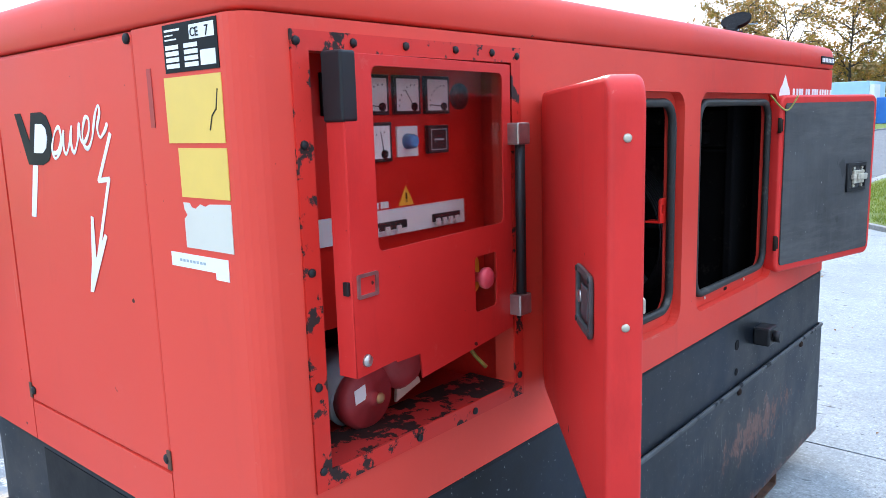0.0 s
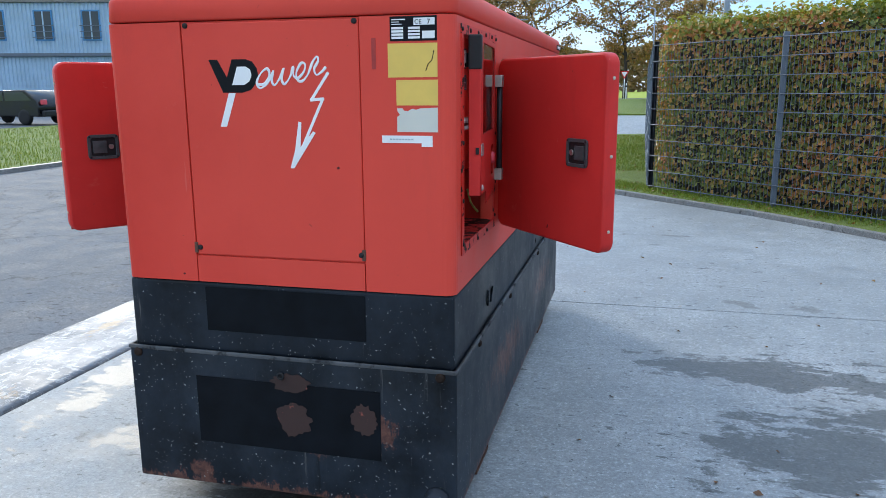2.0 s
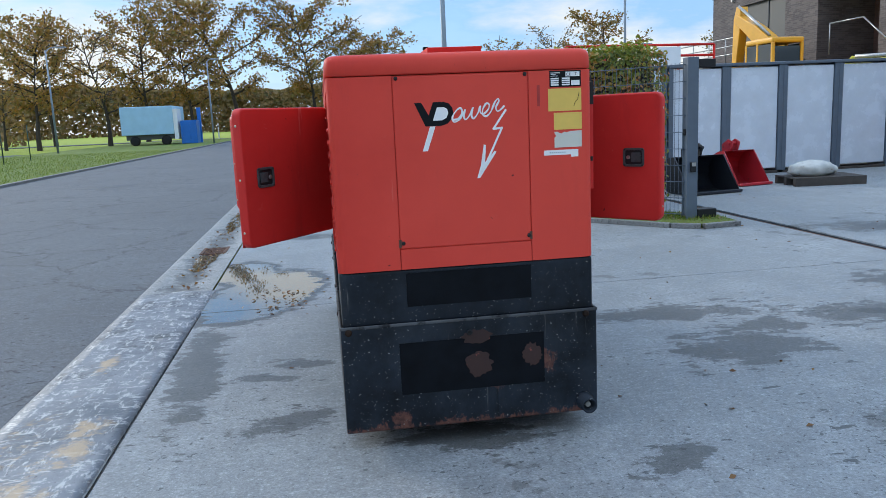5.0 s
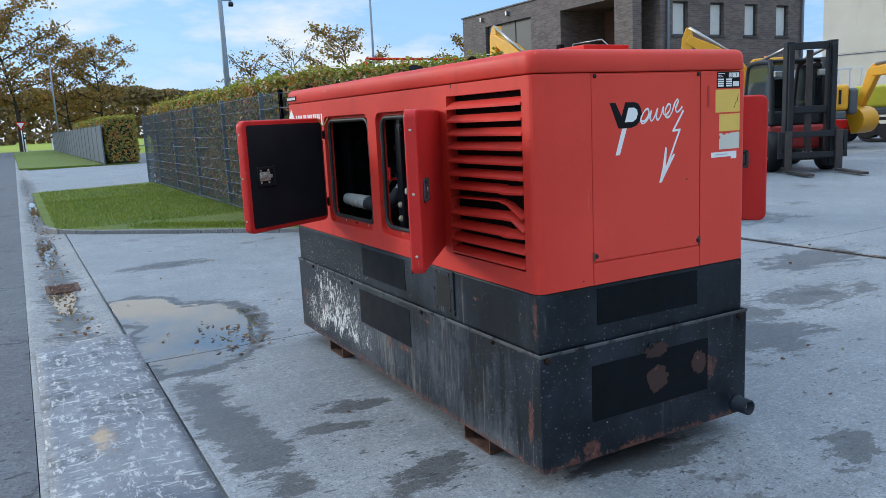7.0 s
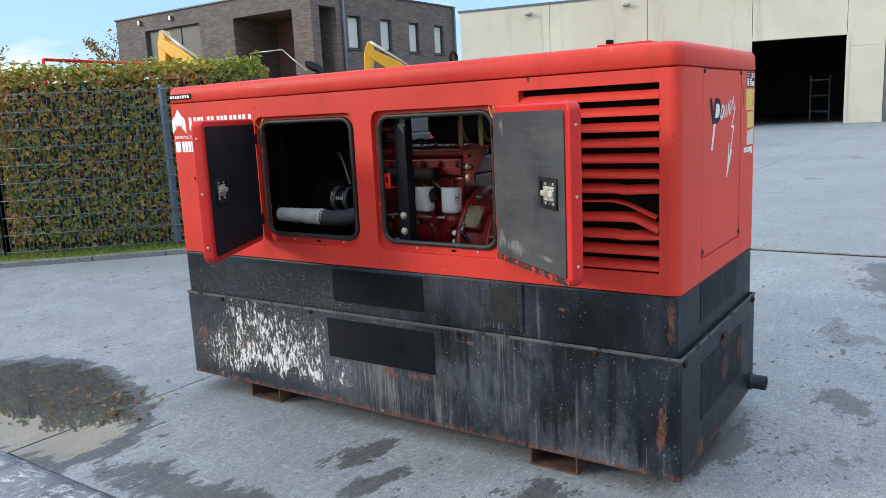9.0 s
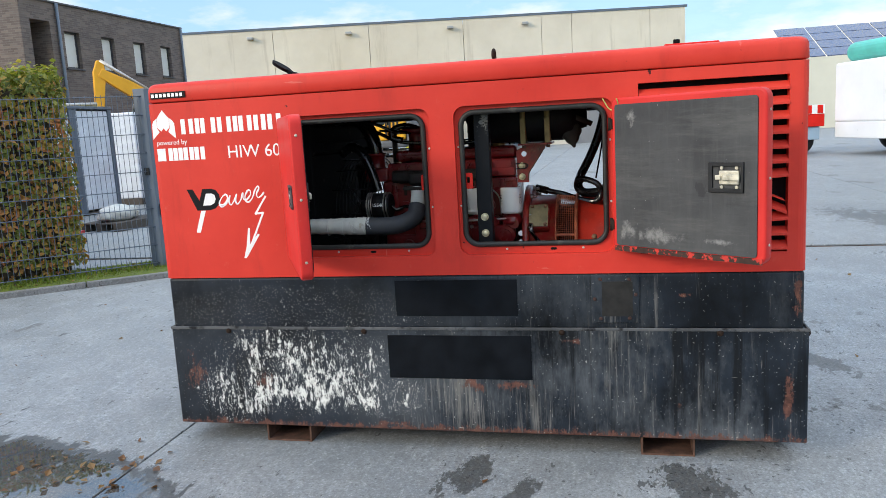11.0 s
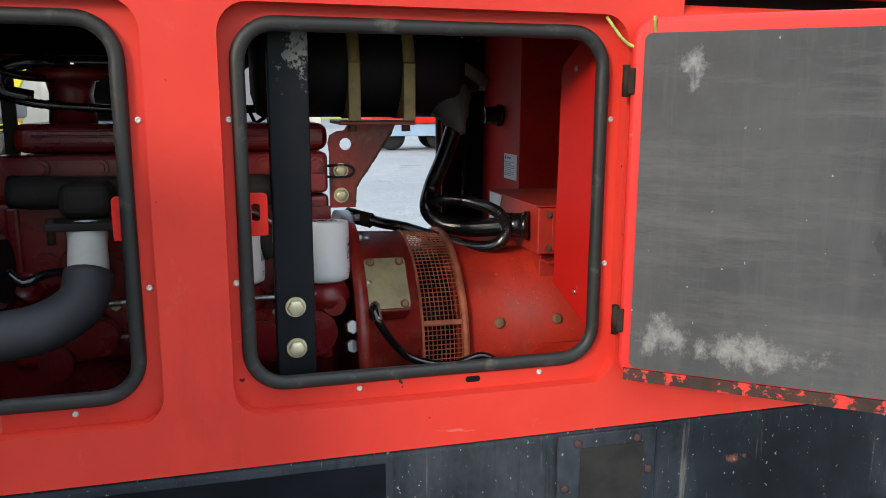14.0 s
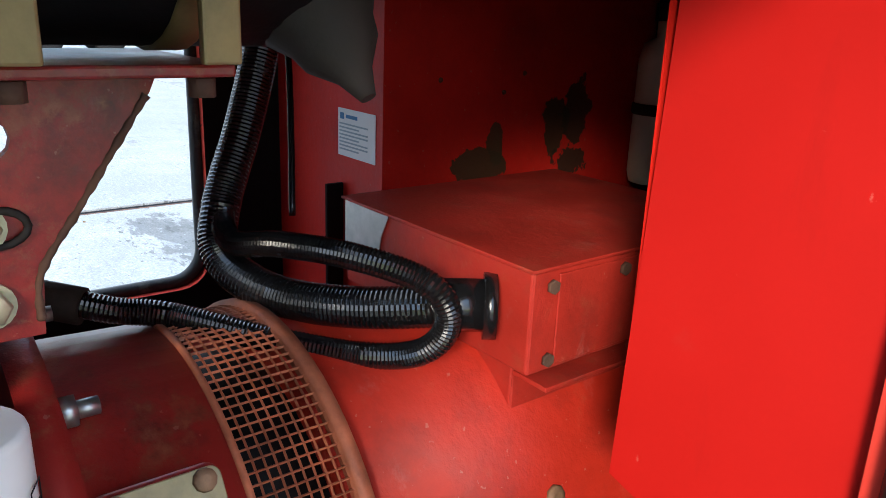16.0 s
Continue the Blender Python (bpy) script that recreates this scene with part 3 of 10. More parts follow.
def flat(pts, depth=0.002, m=None, holes=(), bevel=0.0):
    """A flat plate of any outline in the xy plane, z from 0 to depth, with holes."""
    cu = bpy.data.curves.new("outline", "CURVE")
    cu.dimensions, cu.fill_mode, cu.extrude = "2D", "BOTH", depth / 2 - bevel
    cu.bevel_depth, cu.bevel_resolution, cu.offset = bevel, 2, -bevel
    for ring in (pts, *holes):
        sp = cu.splines.new("POLY")
        sp.points.add(len(ring) - 1)
        for p, q in zip(sp.points, ring):
            p.co = (q[0], q[1], 0, 1)
        sp.use_cyclic_u = True
    tmp = bpy.data.objects.new("tmp", cu)
    me = bpy.data.meshes.new_from_object(tmp)
    bpy.data.objects.remove(tmp)
    bpy.data.curves.remove(cu)
    me.transform((m or Matrix()) @ Matrix.Translation((0, 0, depth / 2)))
    if m is not None and m.determinant() < 0:
        me.flip_normals()
    return me


def sweep(points, r, segs=10, step=0.01, closed=False, smooth=True):
    """A hose along a smooth curve through points; r is a radius or a function of (index, fraction)."""
    P = [Vector(p) for p in points]
    n = len(P)
    path = []
    for i in range(n if closed else n - 1):
        p0, p1, p2, p3 = (P[(i + k) % n] if closed else P[min(max(i + k, 0), n - 1)] for k in (-1, 0, 1, 2))
        k = max(2, int((p2 - p1).length / step))
        for j in range(k):
            t = j / k
            path.append(0.5 * ((2 * p1) + (p2 - p0) * t + (2 * p0 - 5 * p1 + 4 * p2 - p3) * t * t + (3 * p1 - p0 - 3 * p2 + p3) * t ** 3))
    if not closed:
        path.append(P[-1])
    bm = bmesh.new()
    rings, side = [], None
    m = len(path)
    for i, p in enumerate(path):
        d = (path[(i + 1) % m] - path[i - 1]) if closed else (path[min(i + 1, m - 1)] - path[max(i - 1, 0)])
        d.normalize()
        side = d.orthogonal() if side is None else (side - d * side.dot(d))
        side.normalize()
        up = d.cross(side)
        rad = r(i, i / max(1, m - 1)) if callable(r) else r
        rings.append([bm.verts.new(p + rad * (math.cos(2 * math.pi * k / segs) * side + math.sin(2 * math.pi * k / segs) * up)) for k in range(segs)])
    for i in range(m if closed else m - 1):
        a, b = rings[i], rings[(i + 1) % m]
        for k in range(segs):
            f = bm.faces.new((a[k], a[(k + 1) % segs], b[(k + 1) % segs], b[k]))
            f.smooth = smooth
    if not closed:
        bm.faces.new(list(reversed(rings[0])))
        bm.faces.new(rings[-1])
    return bm


def lathe(profile, m=None, segs=24):
    """A body turned round the z axis from (radius, height) pairs."""
    bm = bmesh.new()
    rings = [[bm.verts.new((r * math.cos(2 * math.pi * k / segs), r * math.sin(2 * math.pi * k / segs), z)) for k in range(segs)] for r, z in profile]
    for a, b in zip(rings, rings[1:]):
        for k in range(segs):
            bm.faces.new((a[k], a[(k + 1) % segs], b[(k + 1) % segs], b[k])).smooth = True
    bm.faces.new(list(reversed(rings[0])))
    bm.faces.new(rings[-1])
    if m is not None:
        bmesh.ops.transform(bm, matrix=m, verts=bm.verts)
        if m.determinant() < 0:
            bmesh.ops.reverse_faces(bm, faces=bm.faces)
    return bm


def joined(*meshes):
    """One bmesh out of several bmeshes or meshes."""
    bm = bmesh.new()
    for x in meshes:
        if isinstance(x, bmesh.types.BMesh):
            me = bpy.data.meshes.new("tmp")
            x.to_mesh(me)
            x.free()
        else:
            me = x
        bm.from_mesh(me)
        bpy.data.meshes.remove(me)
    return bm


def lettering(words, size, m, depth=0.0008):
    cu = bpy.data.curves.new("words", "FONT")
    cu.body, cu.size, cu.extrude, cu.resolution_u = words, size, depth / 2, 3
    tmp = bpy.data.objects.new("tmp", cu)
    me = bpy.data.meshes.new_from_object(tmp)
    bpy.data.objects.remove(tmp)
    bpy.data.curves.remove(cu)
    me.transform(m @ Matrix.Translation((0, 0, depth / 2)))
    return me


def stroke(points, width, depth, m, lift=0.0):
    """A painted line of even width through points, as thin plates."""
    out = []
    for i, (a, b) in enumerate(zip(points, points[1:])):
        a, b = Vector(a), Vector(b)
        d = (b - a).normalized()
        n = Vector((-d.y, d.x)) * width / 2
        e = d * width * 0.35
        out.append(flat([tuple(a - e + n), tuple(a - e - n), tuple(b + e - n), tuple(b + e + n)], depth, m @ Matrix.Translation((0, 0, lift + 0.00015 * i))))
    return joined(*out)


def hexagon(at, axis, r=0.009, h=0.007):
    a = Vector(at)
    return cyl(a, a + Vector(axis).normalized() * h, r, 6)


def carved(name, bm, cutters, bevel=0.0):
    """The mesh of bm with the cutter bmeshes taken away."""
    def temp(b):
        me = bpy.data.meshes.new("tmp")
        b.normal_update()
        b.to_mesh(me)
        b.free()
        return new("tmp", me)
    body = temp(bm)
    tools = [temp(c) for c in cutters]
    for t in tools:
        mod = body.modifiers.new("cut", "BOOLEAN")
        mod.operation, mod.object, mod.solver = "DIFFERENCE", t, "EXACT"
    if bevel:
        bv = body.modifiers.new("bevel", "BEVEL")
        bv.width, bv.segments, bv.limit_method, bv.angle_limit = bevel, 2, "ANGLE", radians(50)
    dg = bpy.context.evaluated_depsgraph_get()
    dg.update()
    me = bpy.data.meshes.new_from_object(body.evaluated_get(dg))
    me.name = name
    for o in [body] + tools:
        d = o.data
        bpy.data.objects.remove(o)
        bpy.data.meshes.remove(d)
    return me


def basis(o, u, v):
    """A pose whose x runs along u and y along v, with its origin at o."""
    u, v = Vector(u).normalized(), Vector(v).normalized()
    w = u.cross(v)
    return Matrix(((u.x, v.x, w.x, o[0]), (u.y, v.y, w.y, o[1]), (u.z, v.z, w.z, o[2]), (0, 0, 0, 1)))


END = basis((0, 0, 0), (1, 0, 0), (0, 0, 1))            # the end face: x across, z up, normal to -y
PORT = basis((-0.55, 0, 0), (0, -1, 0), (0, 0, 1))      # the louvre side: normal to -x
STAR = basis((0.55, 0, 0), (0, 1, 0), (0, 0, 1))        # the control side: normal to +x

# ---- ground ----
def ground_sheet(name, x0, x1, y0, y1, step, material, z=0.0, label="", category="ground"):
    bm = bmesh.new()
    bmesh.ops.create_grid(bm, x_segments=max(1, int((x1 - x0) / step)), y_segments=max(1, int((y1 - y0) / step)), size=0.5)
    for v in bm.verts:
        v.co = Vector((x0 + (v.co.x + 0.5) * (x1 - x0), y0 + (v.co.y + 0.5) * (y1 - y0), z))
    return tagged(part(name, bm, material), label, category, kind="structure")


def slab(name, pts, z0, z1, material, label, category):
    me = flat(pts, z1 - z0, Matrix.Translation((0, 0, z0)))
    return tagged(part(name, me, material), label, category, kind="structure")


ground_sheet("ground", -900, 900, -900, 900, 100, M["field"], -0.075, "wide flat green field round the yard", "field")
yard = slab("pavement", [(-1.575, -30), (70, -30), (70, 60), (2.2, 60), (2.2, 38.5), (-1.78, 38.5), (-1.62, 3.64)], -0.07, -0.022, M["concrete_dark"], "worn grey concrete yard slabs with dark wet stains", "concrete yard")


def yard_slab(pts):
    """One cast slab of the yard, with its joints left open round it."""
    me = flat(pts, 0.021, Matrix.Translation((0, 0, -0.021)), bevel=0.002)
    return part("slab", me, M["concrete"], yard)


_xs, _ys = [4.68, 13.0, 22.0, 34.0, 60.0], [-30.0, -9.5, -3.4, 2.80, 9.0, 19.0, 38.0]
for y0, y1 in zip(_ys, _ys[1:]):
    g = 0.006
    if y1 < 3:
        yard_slab([(-1.58 + g, y0 + g), (4.56 - g, y0 + g), (4.56 - g, y1 - g), (-1.59 + g, y1 - g)])
    else:
        yard_slab([(-1.60 - 0.005 * max(0, y0 - 3), y0 + g), (4.56 - g, y0 + g), (4.56 - g, y1 - g), (-1.60 - 0.005 * max(0, y1 - 3), y1 - g)])
    for x0, x1 in zip(_xs, _xs[1:]):
        yard_slab([(x0 + g, y0 + g), (x1 - g, y0 + g), (x1 - g, y1 - g), (x0 + g, y1 - g)])
drain = tagged(part("drain_channel", box((4.565, -30, -0.030), (4.675, 38, -0.012)), M["lining"]), "dark drain channel in the yard concrete", "drain", kind="structure")
for y0, y1 in zip(_ys, _ys[1:]):
    part("channel_edge", box((4.57, y0, -0.02), (4.595, y1, -0.003), 0.002), M["rust"], drain)
slab("road", [(-2.27, -60), (-2.21, 60), (-2.4, 100), (-9.6, 100), (-9.6, -60)], -0.07, -0.014, M["asphalt"], "grey asphalt road with cracks and patches", "road")
slab("cross_road", [(-80, 97), (60, 97), (60, 103), (-80, 103)], -0.07, -0.013, M["asphalt"], "grey asphalt road across the field", "road")
slab("car_park", [(-70, 14), (-22, 14), (-22, 60), (-70, 62)], -0.07, -0.02, M["asphalt"], "grey asphalt car park by the blue building", "car park")


def gutter():
    prof = [(-2.235, -0.012), (-2.20, -0.004), (-2.14, -0.012), (-1.93, -0.038), (-1.70, -0.014), (-1.645, -0.004), (-1.625, -0.006)]
    bm = bmesh.new()
    ys = [-60, -20, 0, 3.6] + [3.6 + 2.0 * i for i in range(1, 30)]
    rows = [[bm.verts.new((x - (0.004 * (y - 3.6) if y > 3.6 and i > 3 else 0) + (0.03 if y < 3.6 and i > 4 else 0), y, z)) for i, (x, z) in enumerate(prof)] for y in ys]
    for a, b in zip(rows, rows[1:]):
        for i in range(len(prof) - 1):
            bm.faces.new((a[i], a[i + 1], b[i + 1], b[i])).smooth = True
    return tagged(part("road_gutter", bm, M["gutter"]), "shallow concrete gutter with standing water and leaves", "gutter", kind="structure")


gutter()


def ramp_plate():
    bm = bmesh.new()
    nx, ny = 10, 40
    vs = []
    for j in range(ny + 1):
        y = -5.0 + 8.62 * j / ny
        vs.append([bm.verts.new((-2.20 + 0.61 * i / nx + 0.012 * (y - 3.6) / 3 * (1 if i == nx else 0), y, 0.004 + 0.010 * math.sin(math.pi * i / nx) ** 0.8 + 0.002 * math.sin(y * 2.3 + i))) for i in range(nx + 1)])
    for a, b in zip(vs, vs[1:]):
        for i in range(nx):
            bm.faces.new((a[i], a[i + 1], b[i + 1], b[i])).smooth = True
    ext = bmesh.ops.extrude_face_region(bm, geom=list(bm.faces))
    for v in ext["geom"]:
        if isinstance(v, bmesh.types.BMVert):
            v.co.z -= 0.03
    bmesh.ops.recalc_face_normals(bm, faces=bm.faces)
    return tagged(part("ramp_plate", bm, M["ramp"]), "scraped grey steel ramp plate over the gutter", "ramp plate", kind="structure")


ramp_plate()
KERB = [(-1.86, 11.6), (-1.80, 11.15), (-1.66, 10.75), (-1.44, 10.40), (-1.2, 10.12), (-0.2, 9.15), (0.95, 8.06), (2.33, 6.70), (2.95, 5.95), (3.45, 5.32), (3.72, 5.12), (4.2, 5.18)]
slab("lawn", KERB + [(4.25, 5.75), (4.0, 6.1), (1.9, 8.9), (2.3, 21.5), (-1.90, 20.3), (-1.87, 12.0)], -0.05, 0.052, M["grass"], "short green lawn with fallen leaves beside the drive", "lawn")
slab("far_lawn", [(-2.1, 40), (1.6, 38.6), (3.2, 38.6), (3.4, 95), (-2.3, 95)], -0.05, 0.05, M["grass"], "green verge along the far fence", "lawn")
slab("verge", [(-22, 6), (-9.75, 6), (-9.75, 96), (-22, 96)], -0.05, 0.04, M["grass"], "green verge along the road", "lawn")
kerb = tagged(part("kerb", flat([(-9.75, -40), (-9.6, -40), (-9.6, 96), (-9.75, 96)], 0.09, Matrix.Translation((0, 0, -0.03))), M["concrete_dark"]), "low concrete kerb along the verge and lawn", "kerb", kind="structure")
for (x0, y0), (x1, y1) in zip(KERB, KERB[1:]):
    d = Vector((x1 - x0, y1 - y0))
    n = max(1, round(d.length / 1.0))
    for i in range(n):
        a = Vector((x0, y0)) + d * (i / n)
        L = d.length / n - 0.008
        b = box((0, -0.08, -0.03), (L, 0.0, 0.058), 0.008, 2, Matrix.Translation((a.x, a.y, 0)) @ Euler((0, 0, math.atan2(d.y, d.x))).to_matrix().to_4x4())
        part("kerb_stone", b, M["concrete_dark"], kerb)

# ---- the generator set ----
GEN = thing("generator_set", "red and black diesel generator set with all canopy doors open", "generator")


LONG = 2.748          # the canopy along the machine
OPENINGS = ((0.713, 1.351), (1.452, 2.088))          # the door openings along each side


def canopy():
    bm = bmesh.new()
    vs = add_box(bm, (-0.55, 0, 0.782), (0.55, LONG, 1.574))
    up = [e for e in bm.edges if abs(e.verts[0].co.z - e.verts[1].co.z) > 0.1]
    bmesh.ops.bevel(bm, geom=up, offset=0.035, segments=5, affect="EDGES", profile=0.5)
    cut = [box((-0.505, 0.045, 0.6), (0.505, LONG - 0.045, 1.56))]

    def hole(side, y0, y1, z0, z1, r, depth_in, depth_out=0.1):
        ring = round_rect(y1 - y0, z1 - z0, r, 6, (y0 + y1) / 2 * (-1 if side is PORT else 1), (z0 + z1) / 2)
        b = bmesh.new()
        b.from_mesh(flat(ring, depth_in + depth_out, side @ Matrix.Translation((0, 0, -depth_in))))
        bmesh.ops.remove_doubles(b, verts=b.verts, dist=1e-5)
        bmesh.ops.recalc_face_normals(b, faces=b.faces)
        cut.append(b)
    for side in (PORT, STAR):
        for y0, y1 in OPENINGS:
            hole(side, y0, y1, 0.867, 1.482, 0.045, 0.026)
            hole(side, y0 + 0.030, y1 - 0.022, 0.902, 1.462, 0.05, 0.12)
    hole(PORT, 0.072, 0.617, 0.860, 1.527, 0.004, 0.2)
    hole(STAR, 0.105, 0.580, 0.915, 1.530, 0.004, 0.2)
    # shallow seat for the end panel, and the seams beside it
    cut.append(box((-0.2895, -0.1, 0.8665), (0.2775, 0.008, 1.5765)))
    for x in (-0.2875, 0.2755):
        cut.append(box((x - 0.002, -0.1, 0.7), (x + 0.002, 0.008, 0.868)))
    me = carved("canopy", bm, cut, 0.0025)
    for f in me.polygons:
        c, nrm = f.center, f.normal
        inside = abs(c.x) < 0.512 and 0.035 < c.y < LONG - 0.035
        f.material_index = 1 if inside and c.z < 1.57 else 0
        f.use_smooth = False
    return part("canopy", me, [M["red"], M["lining"]], GEN, "red painted canopy shell with chipped paint")


def lid():
    bm = bmesh.new()
    rings = []
    for inset, z in ((0.010, 1.577), (0.0, 1.579), (-0.003, 1.583), (-0.001, 1.634), (0.002, 1.645), (0.008, 1.654), (0.018, 1.660), (0.05, 1.664), (0.3, 1.682)):
        ring = round_rect(1.10 - 2 * inset, LONG - 2 * inset, 0.05, 6, 0, LONG / 2)
        rings.append([bm.verts.new((x, y, z)) for x, y in ring])
    for a, b in zip(rings, rings[1:]):
        for i in range(len(a)):
            f = bm.faces.new((a[i], a[(i + 1) % len(a)], b[(i + 1) % len(a)], b[i]))
            f.smooth = True
    bm.faces.new(rings[-1])
    bm.faces.new(list(reversed(rings[0])))
    return part("roof", bm, M["red"], GEN, "red roof lid with rounded edges")


canopy()
lid()
part("end_panel", box((-0.286, 0.0005, 0.870), (0.274, 0.03, 1.570), 0.004), M["red"], GEN)
part("base_frame", carved("base_frame", box((-0.546, 0.006, 0.545), (0.546, 2.733, 0.782), 0.012, 3), [box((-0.50, 0.05, 0.60), (0.50, 2.66, 0.9))]), M["black"], GEN, "black painted base frame")
part("fuel_tank", box((-0.557, -0.012, 0.086), (0.557, 2.741, 0.548), 0.006, 2), M["tank"], GEN, "black fuel tank with rust and scraped paint")


def foot(y0, y1):
    bm = bmesh.new()
    for x0, x1 in ((-0.53, 0.53),):
        add_box(bm, (x0, y0, 0.0), (x1, y1, 0.008))
        add_box(bm, (x0, y0, 0.008), (x1, y0 + 0.008, 0.086))
        add_box(bm, (x0, y1 - 0.008, 0.008), (x1, y1, 0.086))
    return part("foot_channel", bm, M["rust"], GEN, "rusty steel foot channel")


foot(0.41, 0.625)
foot(2.10, 2.32)


def canopy_door(hinge, free, left, sheet="foam"):
    """A canopy door open on its hinges: outer red skin, foam sheet inside, latch. left: its outer face lies to the left of the way from hinge to free edge."""
    h, f = Vector((*hinge, 0)), Vector((*free, 0))
    d = (f - h).normalized()
    m = basis((h.x, h.y, 0), d, (0, 0, 1))          # local z = d x up: to the right of d
    s = -1 if left else 1                            # the outer face at local z = s * 0.045
    w = 0.625
    ring = round_rect(w, 0.596, 0.035, 5, w / 2, 1.178)
    z0 = 0 if s > 0 else -0.045
    me = flat(ring, 0.045, m @ Matrix.Translation((0, 0, z0)), bevel=0.008)
    door = part("door", me, M["red_door"], GEN, "open red canopy door")
    ring2 = round_rect(w - 0.05, 0.545, 0.012, 4, w / 2 - 0.004, 1.178)
    z1 = -0.004 if s > 0 else 0.0
    part("foam_sheet", flat(ring2, 0.004, m @ Matrix.Translation((0, 0, z1 - 0.001 * s))), M[sheet], door, "scuffed grey sound foam sheet" if sheet == "foam" else "dark sound foam sheet")
    return door, m @ Matrix.Translation((0, 0, 0.045 if s > 0 else -0.045)) @ Matrix.Diagonal((1, 1, s, 1)), m @ Matrix.Diagonal((1, 1, s, 1))


DOORS = [canopy_door((-0.566, 2.072), (-1.130, 1.768), False, "foam_dark"), canopy_door((-0.575, 0.722), (-0.95, 0.222), True),
         canopy_door((0.580, 0.715), (0.990, 0.240), False), canopy_door((0.568, 2.065), (0.72, 2.66), True)]



# ---- canopy fittings ----
def side_ring(y0, y1, z0, z1, r, side, depth):
    """Points of a rounded rectangle on a canopy side, depth metres inside it."""
    s = -1 if side is PORT else 1
    ring = [Vector((x, z, -depth)) for x, z in round_rect(y1 - y0, z1 - z0, r, 5, (y0 + y1) / 2 * s, (z0 + z1) / 2)]
    out = []
    for a, b in zip(ring, ring[1:] + ring[:1]):
        k = max(1, int((b - a).length / 0.03))
        out += [side @ a.lerp(b, q / k) for q in range(k)]
    return out


for _side in (PORT, STAR):
    for _y0, _y1 in OPENINGS:
        ring = side_ring(_y0 + 0.034, _y1 - 0.026, 0.908, 1.455, 0.055, _side, 0.022)
        part("door_seal", sweep(ring, lambda i, t: 0.0112 + 0.0005 * math.sin(i * 0.23) * math.sin(i * 0.071), 10, 0.012, closed=True), M["seal"], GEN, "worn black rubber door seal")
    for _y, _z in ((0.727, 1.072), (0.727, 1.317), (1.340, 1.072), (1.340, 1.317), (1.464, 1.072), (1.464, 1.317), (2.076, 1.072), (2.076, 1.317), (0.842, 0.886), (1.155, 0.886), (1.58, 0.886), (1.90, 0.886)):
        m = _side @ Matrix.Translation((_y * (-1 if _side is PORT else 1), _z, -0.026))
        part("rivet", lathe([(0.0052, 0), (0.0046, 0.0018), (0.0022, 0.0028), (0.0016, 0.0015)], m, 10), M["zinc_bright"], GEN)
    for _y in (0.962, 1.74):
        m = _side @ Matrix.Translation((_y * (-1 if _side is PORT else 1), 0.884, -0.0258))
        part("drain_slot", flat(round_rect(0.026, 0.010, 0.0048, 5), 0.0006, m), M["lining"], GEN)
    # red latch strikers on the pillar between the openings, behind the seals
    for _y in (1.307, 1.492):
        u = _y * (-1 if _side is PORT else 1)
        me = flat(round_rect(0.036, 0.066, 0.008, 4, u, 1.175), 0.006, _side @ Matrix.Translation((0, 0, -0.040)), [round_rect(0.012, 0.026, 0.004, 3, u, 1.178)], 0.001)
        lip = box((u - 0.018, 1.142, -0.078), (u + 0.018, 1.148, -0.035), 0.002, 2, _side)
        part("latch_striker", joined(me, lip), M["red_plain"], GEN, "red latch striker")


def latch_outside():
    """A recessed paddle latch: frame, dish, paddle and lock, in the door's outer face (z outwards)."""
    frame_me = flat(round_rect(0.108, 0.088, 0.014), 0.006, None, [round_rect(0.086, 0.066, 0.008)], 0.0015)
    dish = flat(round_rect(0.088, 0.068, 0.008), 0.0015)
    paddle = box((-0.036, -0.022, 0.0015), (0.012, 0.022, 0.0055), 0.002)
    lock = cyl((0.027, 0, 0.0015), (0.027, 0, 0.006), 0.009, 14)
    screws = [cyl((sx * 0.046, sy * 0.037, 0.005), (sx * 0.046, sy * 0.037, 0.0075), 0.004, 8) for sx in (-1, 1) for sy in (-1, 1)]
    return frame_me, dish, paddle, lock, screws


